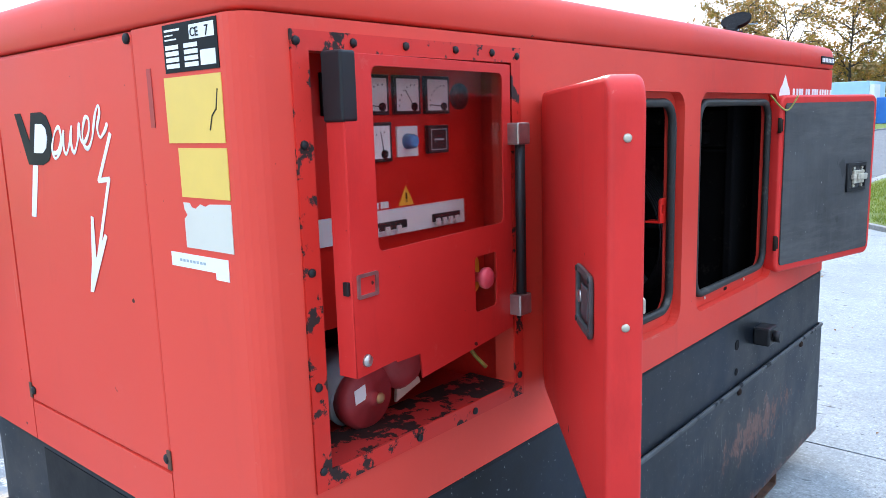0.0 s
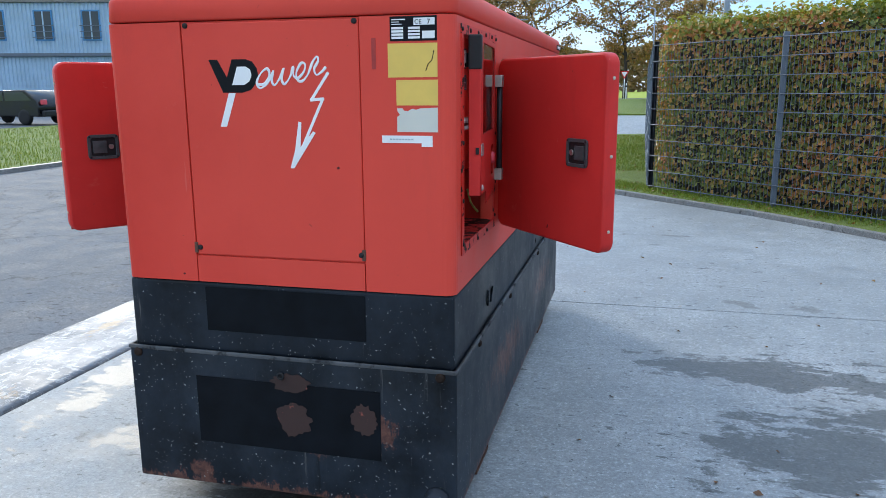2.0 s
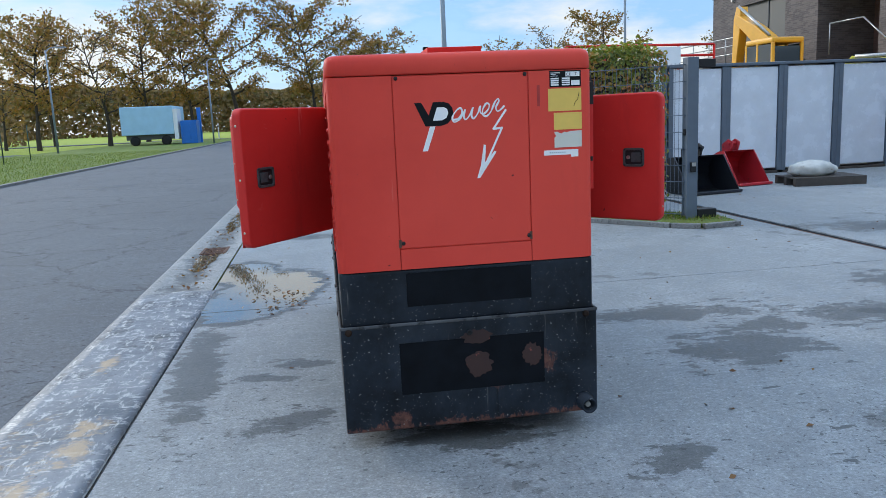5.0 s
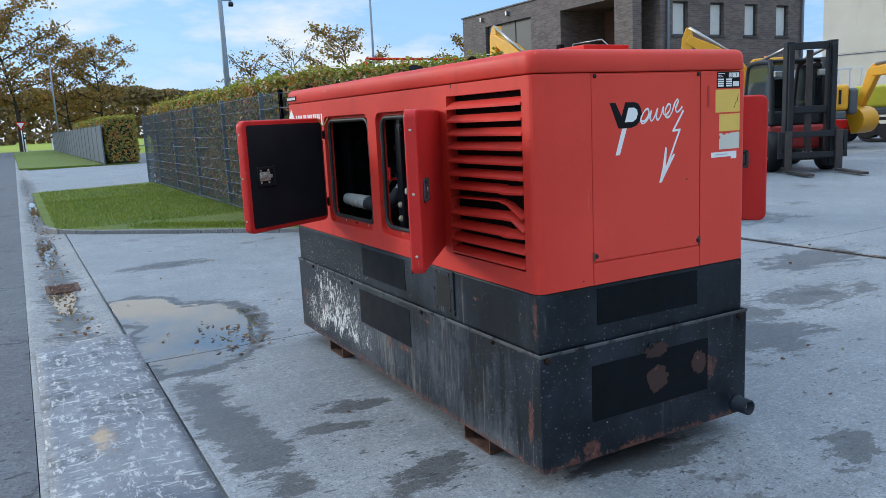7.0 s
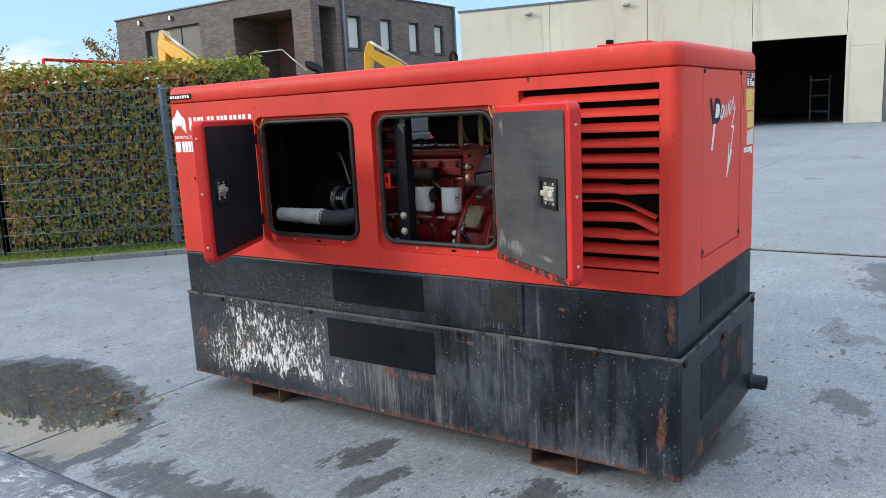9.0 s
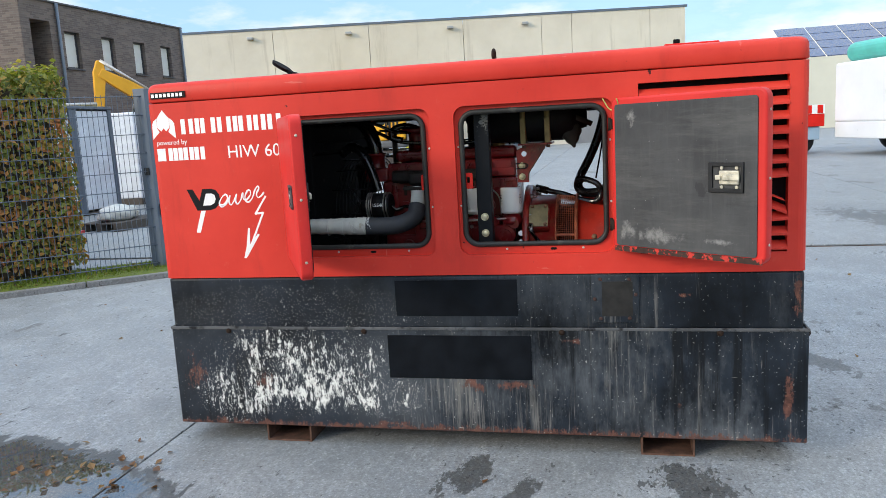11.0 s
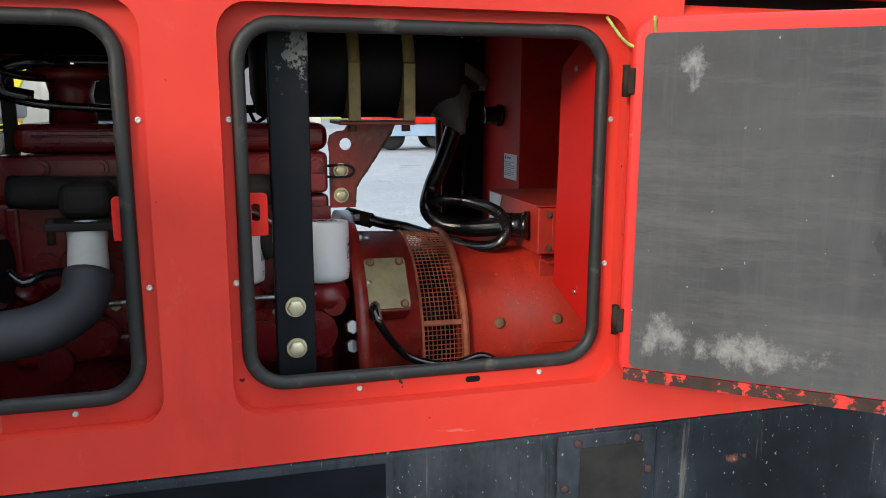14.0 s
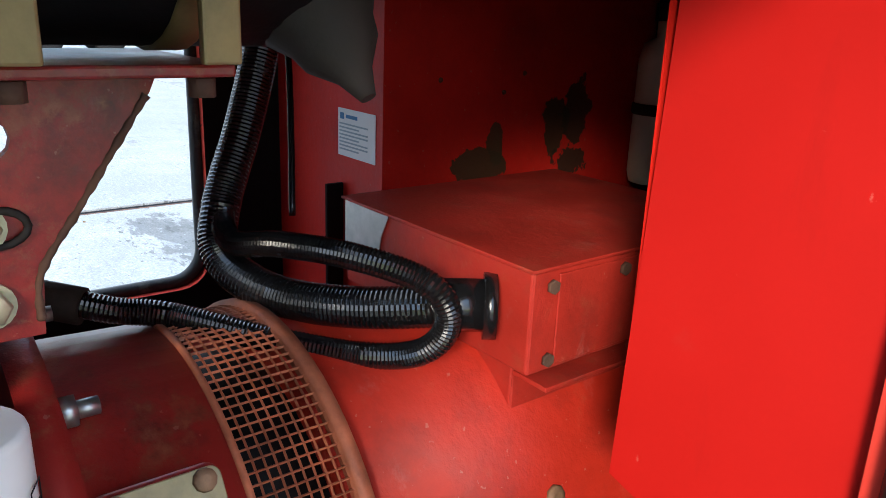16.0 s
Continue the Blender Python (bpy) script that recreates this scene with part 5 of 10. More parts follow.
# ---- control panel ----
def control_panel():
    frame_me = flat([(0.077, 0.888), (0.606, 0.888), (0.606, 1.555), (0.077, 1.555)], 0.004, STAR, [[(0.107, 0.917), (0.578, 0.917), (0.578, 1.528), (0.107, 1.528)]])
    part("panel_frame", frame_me, M["chip_red"], GEN, "bolted red frame strip with flaking paint")
    for y, z in [(0.085, 1.54), (0.19, 1.542), (0.30, 1.543), (0.42, 1.543), (0.52, 1.543), (0.595, 1.54), (0.09, 1.40), (0.09, 1.22), (0.09, 1.05), (0.09, 0.92), (0.592, 1.38), (0.592, 1.22), (0.592, 1.05), (0.592, 0.93), (0.30, 0.90), (0.45, 0.90)]:
        part("frame_bolt", lathe([(0.007, 0), (0.006, 0.003), (0.002, 0.0045)], STAR @ Matrix.Translation((y, z, 0.004)), 8), M["rubber"], GEN)
    # instrument board, set back in the recess, and the compartment under it
    cab = bmesh.new()
    add_box(cab, (0.198, 0.055, 0.895), (0.206, 0.615, 1.545))
    board = part("control_cabinet", cab, M["cabinet_red"], GEN, "red sheet metal control cabinet")
    for lo, hi in (((0.198, 0.055, 1.545), (0.506, 0.615, 1.556)), ((0.206, 0.607, 0.895), (0.506, 0.615, 1.545)), ((0.206, 0.055, 0.895), (0.506, 0.063, 1.545)), ((0.198, 0.055, 0.885), (0.535, 0.615, 0.895))):
        part("cabinet_panel", box(lo, hi), M["cabinet_red"], board)
    part("instrument_board", box((0.455, 0.105, 1.10), (0.465, 0.600, 1.544)), M["red_plain"], board)
    face = STAR @ Matrix.Translation((0, 0, -0.085))
    for y0, y1, z0, z1, kind in ((0.196, 0.262, 1.440, 1.506, "g"), (0.274, 0.340, 1.440, 1.506, "g"), (0.352, 0.418, 1.440, 1.506, "g"), (0.430, 0.496, 1.440, 1.506, "g"), (0.273, 0.343, 1.362, 1.428, "g"), (0.228, 0.267, 1.360, 1.428, "d")):
        cy, cz = (y0 + y1) / 2, (z0 + z1) / 2
        g = part("meter", flat([(y0, z0), (y1, z0), (y1, z1), (y0, z1)], 0.008, face, bevel=0.0015), M["plastic"], board, "square meter with white dial")
        if kind == "g":
            part("dial", flat([(y0 + 0.006, z0 + 0.006), (y1 - 0.006, z0 + 0.006), (y1 - 0.006, z1 - 0.006), (y0 + 0.006, z1 - 0.006)], 0.0006, face @ Matrix.Translation((0, 0, 0.008))), M["dial"], g.parent, "white dial")
            ang = {0.352: 2.2, 0.273: 1.75}.get(y0, 3.05)
            hub = (cy + 0.014, cz - 0.02)
            part("needle", joined(stroke([hub, (hub[0] + 0.034 * math.cos(ang), hub[1] + 0.034 * math.sin(ang))], 0.0016, 0.0005, face, 0.009), cyl(face @ Vector((hub[0], hub[1], 0.0086)), face @ Vector((hub[0], hub[1], 0.012)), 0.007, 12)), M["ink"], g.parent)
            out = []
            for k in range(7):
                a = 1.5 + k * 0.27
                out.append((hub[0] + 0.036 * math.cos(a) - 0.001, hub[1] + 0.036 * math.sin(a) - 0.001, 0.002, 0.003))
            bar_rows(out, face, M["ink"], board, "dial_mark", 0.0087)
        else:
            for k in range(6):
                bar_rows([(y0 + 0.006, z0 + 0.006 + k * 0.010, 0.012, 0.007)], face, M["indicator"], board, "indicator_light", 0.0083)
    sel = part("selector_plate", flat([(0.360, 1.368), (0.412, 1.368), (0.412, 1.420), (0.360, 1.420)], 0.003, face), M["dial"], board, "white selector plate")
    part("selector_knob", lathe([(0.014, 0), (0.012, 0.016), (0.008, 0.02)], face @ Matrix.Translation((0.386, 1.394, 0.003)), 16), M["blue"], board, "blue selector knob")
    part("hour_meter", flat([(0.433, 1.370), (0.489, 1.370), (0.489, 1.420), (0.433, 1.420)], 0.010, face, bevel=0.002), M["plastic"], board)
    bar_rows([(0.440, 1.376, 0.042, 0.0012), (0.440, 1.412, 0.042, 0.0012), (0.440, 1.376, 0.0012, 0.037), (0.481, 1.376, 0.0012, 0.037), (0.448, 1.393, 0.026, 0.003)], face, M["grey_ink"], board, "hour_meter_mark", 0.0102)
    part("key_switch", lathe([(0.024, 0), (0.024, 0.006), (0.018, 0.010), (0.010, 0.010), (0.010, 0.006)], face @ Matrix.Translation((0.529, 1.471, 0)), 20), M["plastic"], board, "round black key switch")
    tri = part("warning_sign", flat([(0.360, 1.283), (0.399, 1.283), (0.3795, 1.317)], 0.0008, face), M["warn"], board, "yellow warning triangle")
    bar_rows([(0.3775, 1.293, 0.004, 0.012), (0.3775, 1.288, 0.004, 0.003)], face, M["ink"], board, "warning_mark", 0.001)
    strip = part("breaker_strip", flat([(0.150, 1.236), (0.532, 1.236), (0.532, 1.280), (0.150, 1.280)], 0.006, face), M["dial"], board, "white circuit breaker strip")
    for y0, w in ((0.255, 0.115), (0.440, 0.075)):
        part("breaker_row", flat([(y0, 1.246), (y0 + w, 1.246), (y0 + w, 1.260), (y0, 1.260)], 0.010, face), M["plastic"], board)
        for k in range(4):
            part("breaker_lever", flat([(y0 + 0.006 + k * w / 4.2, 1.240), (y0 + 0.016 + k * w / 4.2, 1.240), (y0 + 0.016 + k * w / 4.2, 1.252), (y0 + 0.006 + k * w / 4.2, 1.252)], 0.013, face), M["dial"], board)
    bar_rows([(0.247 + k * 0.023, 1.283, 0.019, 0.011) for k in range(4)] + [(0.249, 1.343, 0.012, 0.011)], face, M["dial"], board, "label_tag", 0.0006)
    # the cabinet's own door, ajar: frame, window pane, latch square, stop button, corner guard and hinge rod
    dm = basis((0.556, 0.566, 0), (0.040, -0.436, 0), (0, 0, 1))     # x from the hinge to the free edge, z outwards
    dm = dm @ Matrix.Diagonal((1, 1, -1, 1)) if (dm.to_3x3() @ Vector((0, 0, 1))).x < 0 else dm
    W = 0.442
    ring = [(0.0, 1.035), (0.0, 1.523), (W, 1.523), (W, 1.062), (W - 0.088, 1.066), (W - 0.092, 1.062), (W - 0.150, 1.060), (W - 0.155, 1.018)]
    window = round_rect(0.356, 0.268, 0.012, 4, 0.205, 1.374)
    hole = round_rect(0.072, 0.10, 0.008, 3, 0.092, 1.140)
    d = part("cabinet_door", flat(ring, 0.003, dm, [window, hole]), M["red_door"], GEN, "red cabinet door ajar with a clear window")
    part("door_edge", joined(box((W - 0.003, 1.062, -0.032), (W + 0.001, 1.523, 0.001), 0.001, 2, dm), box((0, 1.520, -0.03), (W, 1.524, 0.001), 0.001, 2, dm)), M["red_door"], d)
    part("window_pane", flat(round_rect(0.366, 0.278, 0.012, 4, 0.205, 1.374), 0.003, dm @ Matrix.Translation((0, 0, -0.004))), M["clear"], d, "clear plastic window pane").visible_shadow = False
    part("latch_square", flat(round_rect(0.045, 0.036, 0.003, 3, W - 0.030, 1.196), 0.006, dm, [round_rect(0.034, 0.026, 0.002, 3, W - 0.030, 1.196)]), M["steel"], d, "square steel latch rim")
    part("latch_tab", box((W - 0.002, 1.185, -0.012), (W + 0.006, 1.205, -0.002), 0.001, 2, dm), M["plastic"], d)
    part("corner_guard", box((W - 0.026, 1.430, -0.034), (W + 0.005, 1.527, 0.005), 0.004, 3, dm), M["plastic"], d, "black plastic corner guard")
    part("door_screw", lathe([(0.010, 0), (0.009, 0.004), (0.004, 0.007)], dm @ Matrix.Translation((W - 0.022, 1.084, 0.003)), 12), M["steel"], d)
    part("hinge_rod", cyl((0.573, 0.575, 1.06), (0.573, 0.575, 1.41), 0.010, 10), M["plastic"], d, "black hinge rod sleeve")
    for z in (1.065, 1.385):
        part("hinge_leaf", box((0.555, 0.555, z - 0.005), (0.585, 0.592, z + 0.035), 0.003), M["steel"], d)
    st = part("stop_plate", flat(round_rect(0.042, 0.070, 0.018, 4, 0.092, 1.150), 0.004, dm @ Matrix.Translation((0, 0, -0.030))), M["warn"], board, "worn yellow emergency stop plate")
    part("stop_button", lathe([(0.009, 0), (0.009, 0.020), (0.019, 0.022), (0.020, 0.030), (0.015, 0.036), (0.004, 0.038)], dm @ Matrix.Translation((0.090, 1.146, -0.026)), 18), M["pink"], board, "faded red stop button")
    # sockets and clutter under the board
    sock = part("power_socket", lathe([(0.056, 0), (0.058, 0.022), (0.050, 0.032), (0.014, 0.034), (0.013, 0.042), (0.004, 0.044)], STAR @ Matrix.Translation((0.258, 0.968, -0.10)), 26), M["red_dull"], GEN, "round red power socket lid")
    part("socket_bolt", lathe([(0.010, 0), (0.009, 0.004), (0.004, 0.006)], STAR @ Matrix.Translation((0.270, 0.966, -0.058)), 12), M["brass"], sock)
    part("socket_tag", flat([(0.222, 0.965), (0.247, 0.970), (0.245, 0.996), (0.220, 0.990)], 0.0006, STAR @ Matrix.Translation((0, 0, -0.066))), M["white"], sock)
    part("socket_body", cyl((0.38, 0.258, 0.985), (0.45, 0.258, 0.968), 0.062, 18), M["grey_plastic"], sock)
    sock2 = part("power_socket", lathe([(0.050, 0), (0.052, 0.025), (0.040, 0.04), (0.01, 0.042)], STAR @ Matrix.Translation((0.345, 1.010, -0.10)), 22), M["red_dull"], GEN, "round red power socket lid")
    part("socket_flange", flat([(0.330, 0.935), (0.395, 0.955), (0.390, 0.966), (0.352, 0.968), (0.352, 1.05), (0.325, 1.05), (0.338, 0.99)], 0.006, STAR @ Matrix.Translation((0, 0, -0.085))), M["cream"], sock2, "cream bent socket flange")
    part("loose_wire", sweep([(0.47, 0.52, 1.03), (0.48, 0.535, 0.98), (0.50, 0.555, 0.945)], 0.004, 6, 0.01), M["wire"], GEN, "loose green and yellow wire")
    part("paper_scrap", flat([(0.30, 0.0), (0.375, 0.012), (0.36, 0.03), (0.315, 0.022)], 0.0008, basis((0.52, 0, 0.898), (0, 1, 0), (-1, 0, 0.3))), M["white"], GEN, "torn scrap of paper")
    part("compartment_ledge", box((0.44, 0.107, 0.8965), (0.553, 0.578, 0.9165), 0.002), M["chip_dark"], GEN, "rusty flaking lower ledge")
    part("compartment_back", box((0.30, 0.063, 0.896), (0.306, 0.642, 1.10)), M["lining"], GEN)


M["chip_red"] = worn("flaking_red_paint", (0.58, 0.024, 0.014), (0.035, 0.02, 0.018), 0.5, 0.555, 22, (1, 1, 1), 0.1)
M["chip_dark"] = worn("flaked_ledge", (0.5, 0.03, 0.025), (0.028, 0.018, 0.016), 0.65, 0.47, 16, (1, 1, 1), 0.15)
M["bolt_zinc"] = simple("yellow_zinc_bolt", (0.55, 0.49, 0.33), 0.38, 0.45, 0.22, 50, 0.1)
M["dial"] = simple("dial_white", (0.75, 0.75, 0.72), 0.4, 0, 0.04, 30, 0)
M["indicator"] = simple("pale_blue_window", (0.25, 0.42, 0.48), 0.3, 0, 0.2, 60, 0)
M["blue"] = simple("blue_plastic", (0.05, 0.2, 0.42), 0.35, 0, 0.1, 40, 0)
M["warn"] = simple("warning_yellow", (0.75, 0.4, 0.03), 0.45, 0, 0.15, 40, 0)
M["pink"] = simple("faded_red_plastic", (0.62, 0.07, 0.10), 0.45, 0, 0.1, 40, 0)
M["red_dull"] = simple("dull_red_plastic", (0.32, 0.03, 0.035), 0.5, 0, 0.2, 20, 0.05)
M["brass"] = simple("dull_brass", (0.5, 0.33, 0.16), 0.45, 0.7, 0.2, 30, 0.05)
M["grey_plastic"] = simple("grey_plastic", (0.25, 0.25, 0.26), 0.5, 0, 0.15, 20, 0.05)
M["cream"] = simple("cream_metal", (0.55, 0.5, 0.4), 0.5, 0.2, 0.2, 20, 0.05)
mm, nt, bs = nodes_of("clear_plastic")
bs.inputs["Transmission Weight"].default_value, bs.inputs["Roughness"].default_value, bs.inputs["IOR"].default_value = 1.0, 0.06, 1.25
nt.links.new(ramp(nt, tex(nt, 6), [(0.3, (0.9, 0.86, 0.86)), (0.7, (0.96, 0.93, 0.93))]), bs.inputs["Base Color"])
M["clear"] = mm
control_panel()

# ---- inside the canopy: engine, generator and fittings ----
M["dark_iron"] = simple("sooty_cast_iron", (0.02, 0.017, 0.016), 0.7, 0.0, 0.4, 25, 0.3, shine=0.2)
M["wrap"] = worn("white_heat_wrap", (0.50, 0.50, 0.47), (0.26, 0.18, 0.09), 0.85, 0.62, 14, (1, 1, 1), 0.3, 0.12, 0.2)
M["hose"] = simple("dark_grey_hose", (0.03, 0.032, 0.038), 0.65, 0, 0.15, 20, 0.1)
M["canister"] = simple("cream_plastic", (0.52, 0.49, 0.40), 0.4, 0, 0.1, 6, 0.02)
M["conduit"] = simple("black_conduit", (0.007, 0.007, 0.008), 0.22, 0, 0.2, 20, 0.02, shine=0.7)
M["filter"] = simple("white_filter_can", (0.78, 0.78, 0.76), 0.35, 0, 0.05, 10, 0.02)
M["brass_plate"] = simple("dull_brass_plate", (0.25, 0.2, 0.10), 0.5, 0.3, 0.35, 22, 0.15)
M["mesh_rust"] = simple("rusty_orange_mesh", (0.36, 0.10, 0.045), 0.7, 0.1, 0.45, 30, 0.2)
M["band"] = simple("dull_yellow_band", (0.26, 0.19, 0.08), 0.5, 0.3, 0.3, 30, 0.1)
M["oily"] = simple("oily_black", (0.006, 0.006, 0.007), 0.55, 0, 0.4, 20, 0.15, shine=0.15)
M["dusty"] = simple("dusty_rubber", (0.032, 0.027, 0.021), 0.8, 0, 0.3, 30, 0.2)
mm, nt, bs = nodes_of("black_post_paint")
_c = blend(nt, ramp(nt, tex(nt, 7, 8, 0.65), [(0.3, 0), (0.7, 1)]), (0.004, 0.005, 0.007), (0.010, 0.011, 0.014))
_f = arith(nt, "ADD", blob(nt, (-0.49, 1.23, 1.42), (0.1, 0.06, 0.10)), arith(nt, "MULTIPLY", arith(nt, "SUBTRACT", tex(nt, 40, 8, 0.75), 0.5), 4.5))
_c = blend(nt, ramp(nt, _f, [(0.75, 0), (1.1, 0.7)]), _c, (0.20, 0.20, 0.19))
nt.links.new(_c, bs.inputs["Base Color"])
nt.links.new(ramp(nt, tex(nt, 12, 6), [(0.3, 0.35), (0.7, 0.6)]), bs.inputs["Roughness"])
bs.inputs["Specular IOR Level"].default_value = 0.12
M["post"] = mm

PLUGS = (1.29, 1.43, 1.57, 1.69)
engine = part("engine_block", box((-0.13, 1.152, 0.725), (0.13, 1.80, 1.16), 0.012, 3), M["engine"], GEN, "dark red diesel engine block")
part("block_rail", box((-0.15, 1.152, 0.84), (0.15, 1.76, 0.90), 0.012, 3), M["engine"], engine)
part("oil_sump", box((-0.11, 1.18, 0.61), (0.11, 1.74, 0.72), 0.02, 3), M["engine"], engine)
for y in (1.22, 1.36, 1.50, 1.64, 1.74):
    part("block_rib", box((-0.142, y - 0.012, 0.905), (0.142, y + 0.012, 1.15), 0.006, 2), M["engine"], engine)
part("side_cover", box((-0.1495, 1.160, 1.168), (-0.1455, 1.235, 1.204), 0.0015, 2), M["engine"], engine)
part("side_cover", box((-0.136, 1.150, 1.06), (-0.1305, 1.205, 1.135), 0.002, 2), M["engine"], engine)
for y in PLUGS:
    b = cyl((-0.128, y, 1.03), (-0.150, y, 1.03), 0.032, 18)
    add_cyl(b, (-0.149, y, 1.03), (-0.156, y, 1.03), 0.02, 14)
    part("core_plug", b, M["engine"], engine)
part("cylinder_head", box((-0.145, 1.155, 1.163), (0.145, 1.765, 1.245), 0.010), M["engine"], engine)
part("valve_cover", box((-0.115, 1.15, 1.247), (0.115, 1.735, 1.302), 0.02, 4), M["engine"], engine, "ribbed dark red valve cover")
for dz in (1.262, 1.276, 1.288):
    part("cover_rib", box((-0.119, 1.19, dz), (0.119, 1.70, dz + 0.005), 0.002, 2), M["engine"], engine)
for y in (1.18, 1.28, 1.38, 1.48, 1.58, 1.68):
    part("head_bolt", joined(cyl((-0.146, y, 1.222), (-0.158, y, 1.222), 0.016, 12), hexagon((-0.158, y, 1.222), (-1, 0, 0), 0.011, 0.009)), M["engine"], engine)
# exhaust manifold on the near side, its collector and the wrapped pipe
manifold = part("exhaust_manifold", sweep([(-0.185, 1.27, 1.176), (-0.195, 1.40, 1.178), (-0.195, 1.60, 1.180), (-0.19, 1.725, 1.184)], 0.030, 12, 0.03), M["dark_iron"], engine, "sooty cast iron exhaust manifold")
part("manifold_collector", joined(box((-0.285, 1.545, 1.143), (-0.165, 1.632, 1.205), 0.020, 4), box((-0.318, 1.528, 1.128), (-0.236, 1.648, 1.1425), 0.004)), M["dark_iron"], engine)
for y in (1.30, 1.42, 1.54, 1.68):
    part("manifold_port", box((-0.19, y - 0.025, 1.15), (-0.142, y + 0.025, 1.205), 0.008), M["dark_iron"], engine)
for y in (1.537, 1.639):
    part("flange_bolt", cyl((-0.305, y, 1.105), (-0.305, y, 1.150), 0.007, 8), M["hinge"], engine)


def wrapped(i, t):
    lap = 0.0045 if t < 0.22 else (0.0025 if t < 0.45 else 0.0)
    return 0.035 + lap + 0.0007 * math.sin(i * 0.9) + 0.0014 * noise.noise(Vector((i * 0.31, 2.0, 0.5)))


part("pipe_wrap", sweep([(-0.275, 1.587, 1.128), (-0.300, 1.585, 1.090), (-0.325, 1.582, 1.050)], lambda i, t: 0.0325 + 0.0008 * math.sin(i * 0.8), 16, 0.006), M["wrap"], engine, "white heat wrap on the pipe")
part("exhaust_hose", sweep([(-0.320, 1.583, 1.056), (-0.352, 1.592, 1.014), (-0.392, 1.640, 0.988), (-0.412, 1.710, 0.980), (-0.424, 1.795, 0.984)], 0.040, 18, 0.012), M["hose"], engine, "dark grey sleeved exhaust pipe")
part("pipe_wrap", sweep([(-0.422, 1.780, 0.984), (-0.428, 1.86, 0.986), (-0.43, 1.95, 0.988), (-0.43, 2.08, 0.99)], wrapped, 18, 0.006), M["wrap"], engine, "frayed white heat wrap on the pipe")
part("pipe_support", box((-0.40, 1.765, 0.60), (-0.36, 1.775, 0.95), 0.002), M["oily"], GEN)
for _k, _y in enumerate((1.802, 1.848, 1.902, 1.968)):
    _r = 0.0405 if _y < 1.83 else 0.0385
    part("wrap_tie", sweep([(-0.4275 + _r * math.cos(a), _y + 0.004 * math.sin(a + _k), 0.986 + _r * math.sin(a)) for a in [q * math.pi / 8 for q in range(16)]], 0.0012, 6, 0.006, closed=True), M["wrap"], engine)
for _k in range(9):
    _r = random.Random(40 + _k)
    _y, _a = _r.choice((1.782, 1.852, 1.858)), _r.uniform(1.6, 4.6)
    _p = Vector((-0.4275 + 0.040 * math.cos(_a), _y, 0.986 + 0.040 * math.sin(_a)))
    part("loose_thread", sweep([_p, _p + Vector((-0.012, _r.uniform(-0.02, 0.01), _r.uniform(-0.012, 0.012))), _p + Vector((-0.014, _r.uniform(-0.035, 0.015), -0.022))], 0.0008, 5, 0.004), M["wrap"], engine)
# charging alternator
alt = part("charging_alternator", joined(cyl((-0.27, 1.72, 1.057), (-0.27, 1.745, 1.057), 0.055, 22), cyl((-0.27, 1.747, 1.057), (-0.27, 1.80, 1.057), 0.060, 22), cyl((-0.27, 1.802, 1.057), (-0.27, 1.83, 1.057), 0.052, 22), cyl((-0.27, 1.83, 1.057), (-0.27, 1.86, 1.057), 0.03, 18)), M["oily"], engine, "black charging alternator with a numbered sticker")
part("alternator_rib", joined(*[cyl((-0.27, y, 1.057), (-0.27, y + 0.004, 1.057), 0.064, 22) for y in (1.728, 1.742, 1.80, 1.812, 1.822)]), M["steel"], engine)
part("sticker_text", lettering("15540", 0.022, basis((-0.334, 1.795, 1.060), (0, -1, 0), (0, 0, 1))), M["white"], engine)
part("alternator_plug", joined(sweep([(-0.29, 1.715, 1.06), (-0.30, 1.69, 1.04), (-0.28, 1.66, 1.05), (-0.20, 1.62, 1.04)], 0.008, 8, 0.01)), M["conduit"], engine)
# thermostat housing, top hose, breather and small pipework
part("thermostat_housing", joined(cyl((-0.10, 1.83, 1.16), (-0.10, 1.83, 1.285), 0.042, 18), box((-0.16, 1.76, 1.16), (-0.05, 1.88, 1.225), 0.012, 3), cyl((-0.10, 1.83, 1.285), (-0.10, 1.83, 1.295), 0.05, 18)), M["engine"], engine)
part("radiator_hose", sweep([(-0.10, 1.83, 1.285), (-0.10, 1.84, 1.35), (-0.09, 1.88, 1.43), (-0.06, 1.96, 1.465), (-0.03, 2.10, 1.47)], 0.034, 16, 0.015), M["conduit"], engine, "black radiator top hose")
part("flex_hose", sweep([(-0.20, 1.80, 1.12), (-0.20, 1.83, 1.22), (-0.19, 1.87, 1.30), (-0.16, 1.93, 1.33), (-0.14, 1.99, 1.30)], lambda i, t: 0.019 + (0.0035 if i % 2 else 0), 12, 0.0055), M["conduit"], engine, "ribbed black flexible hose")
part("stay_bar", joined(box((-0.06, 1.735, 1.20), (-0.05, 1.760, 1.405), 0.002), cyl((-0.055, 1.82, 1.40), (-0.055, 1.50, 1.385), 0.006, 8)), M["dark_iron"], engine)
part("breather_pipe", joined(lathe([(0.045, 0), (0.04, 0.06), (0.045, 0.085), (0.075, 0.088), (0.075, 0.105), (0.05, 0.115)], Matrix.Translation((-0.03, 1.64, 1.298)), 24)), M["engine"], engine)
part("breather_hose", sweep([(-0.05, 1.64, 1.405), (-0.08, 1.69, 1.418), (-0.09, 1.745, 1.400), (-0.085, 1.75, 1.365), (-0.07, 1.70, 1.350)], 0.014, 10, 0.012), M["conduit"], engine)
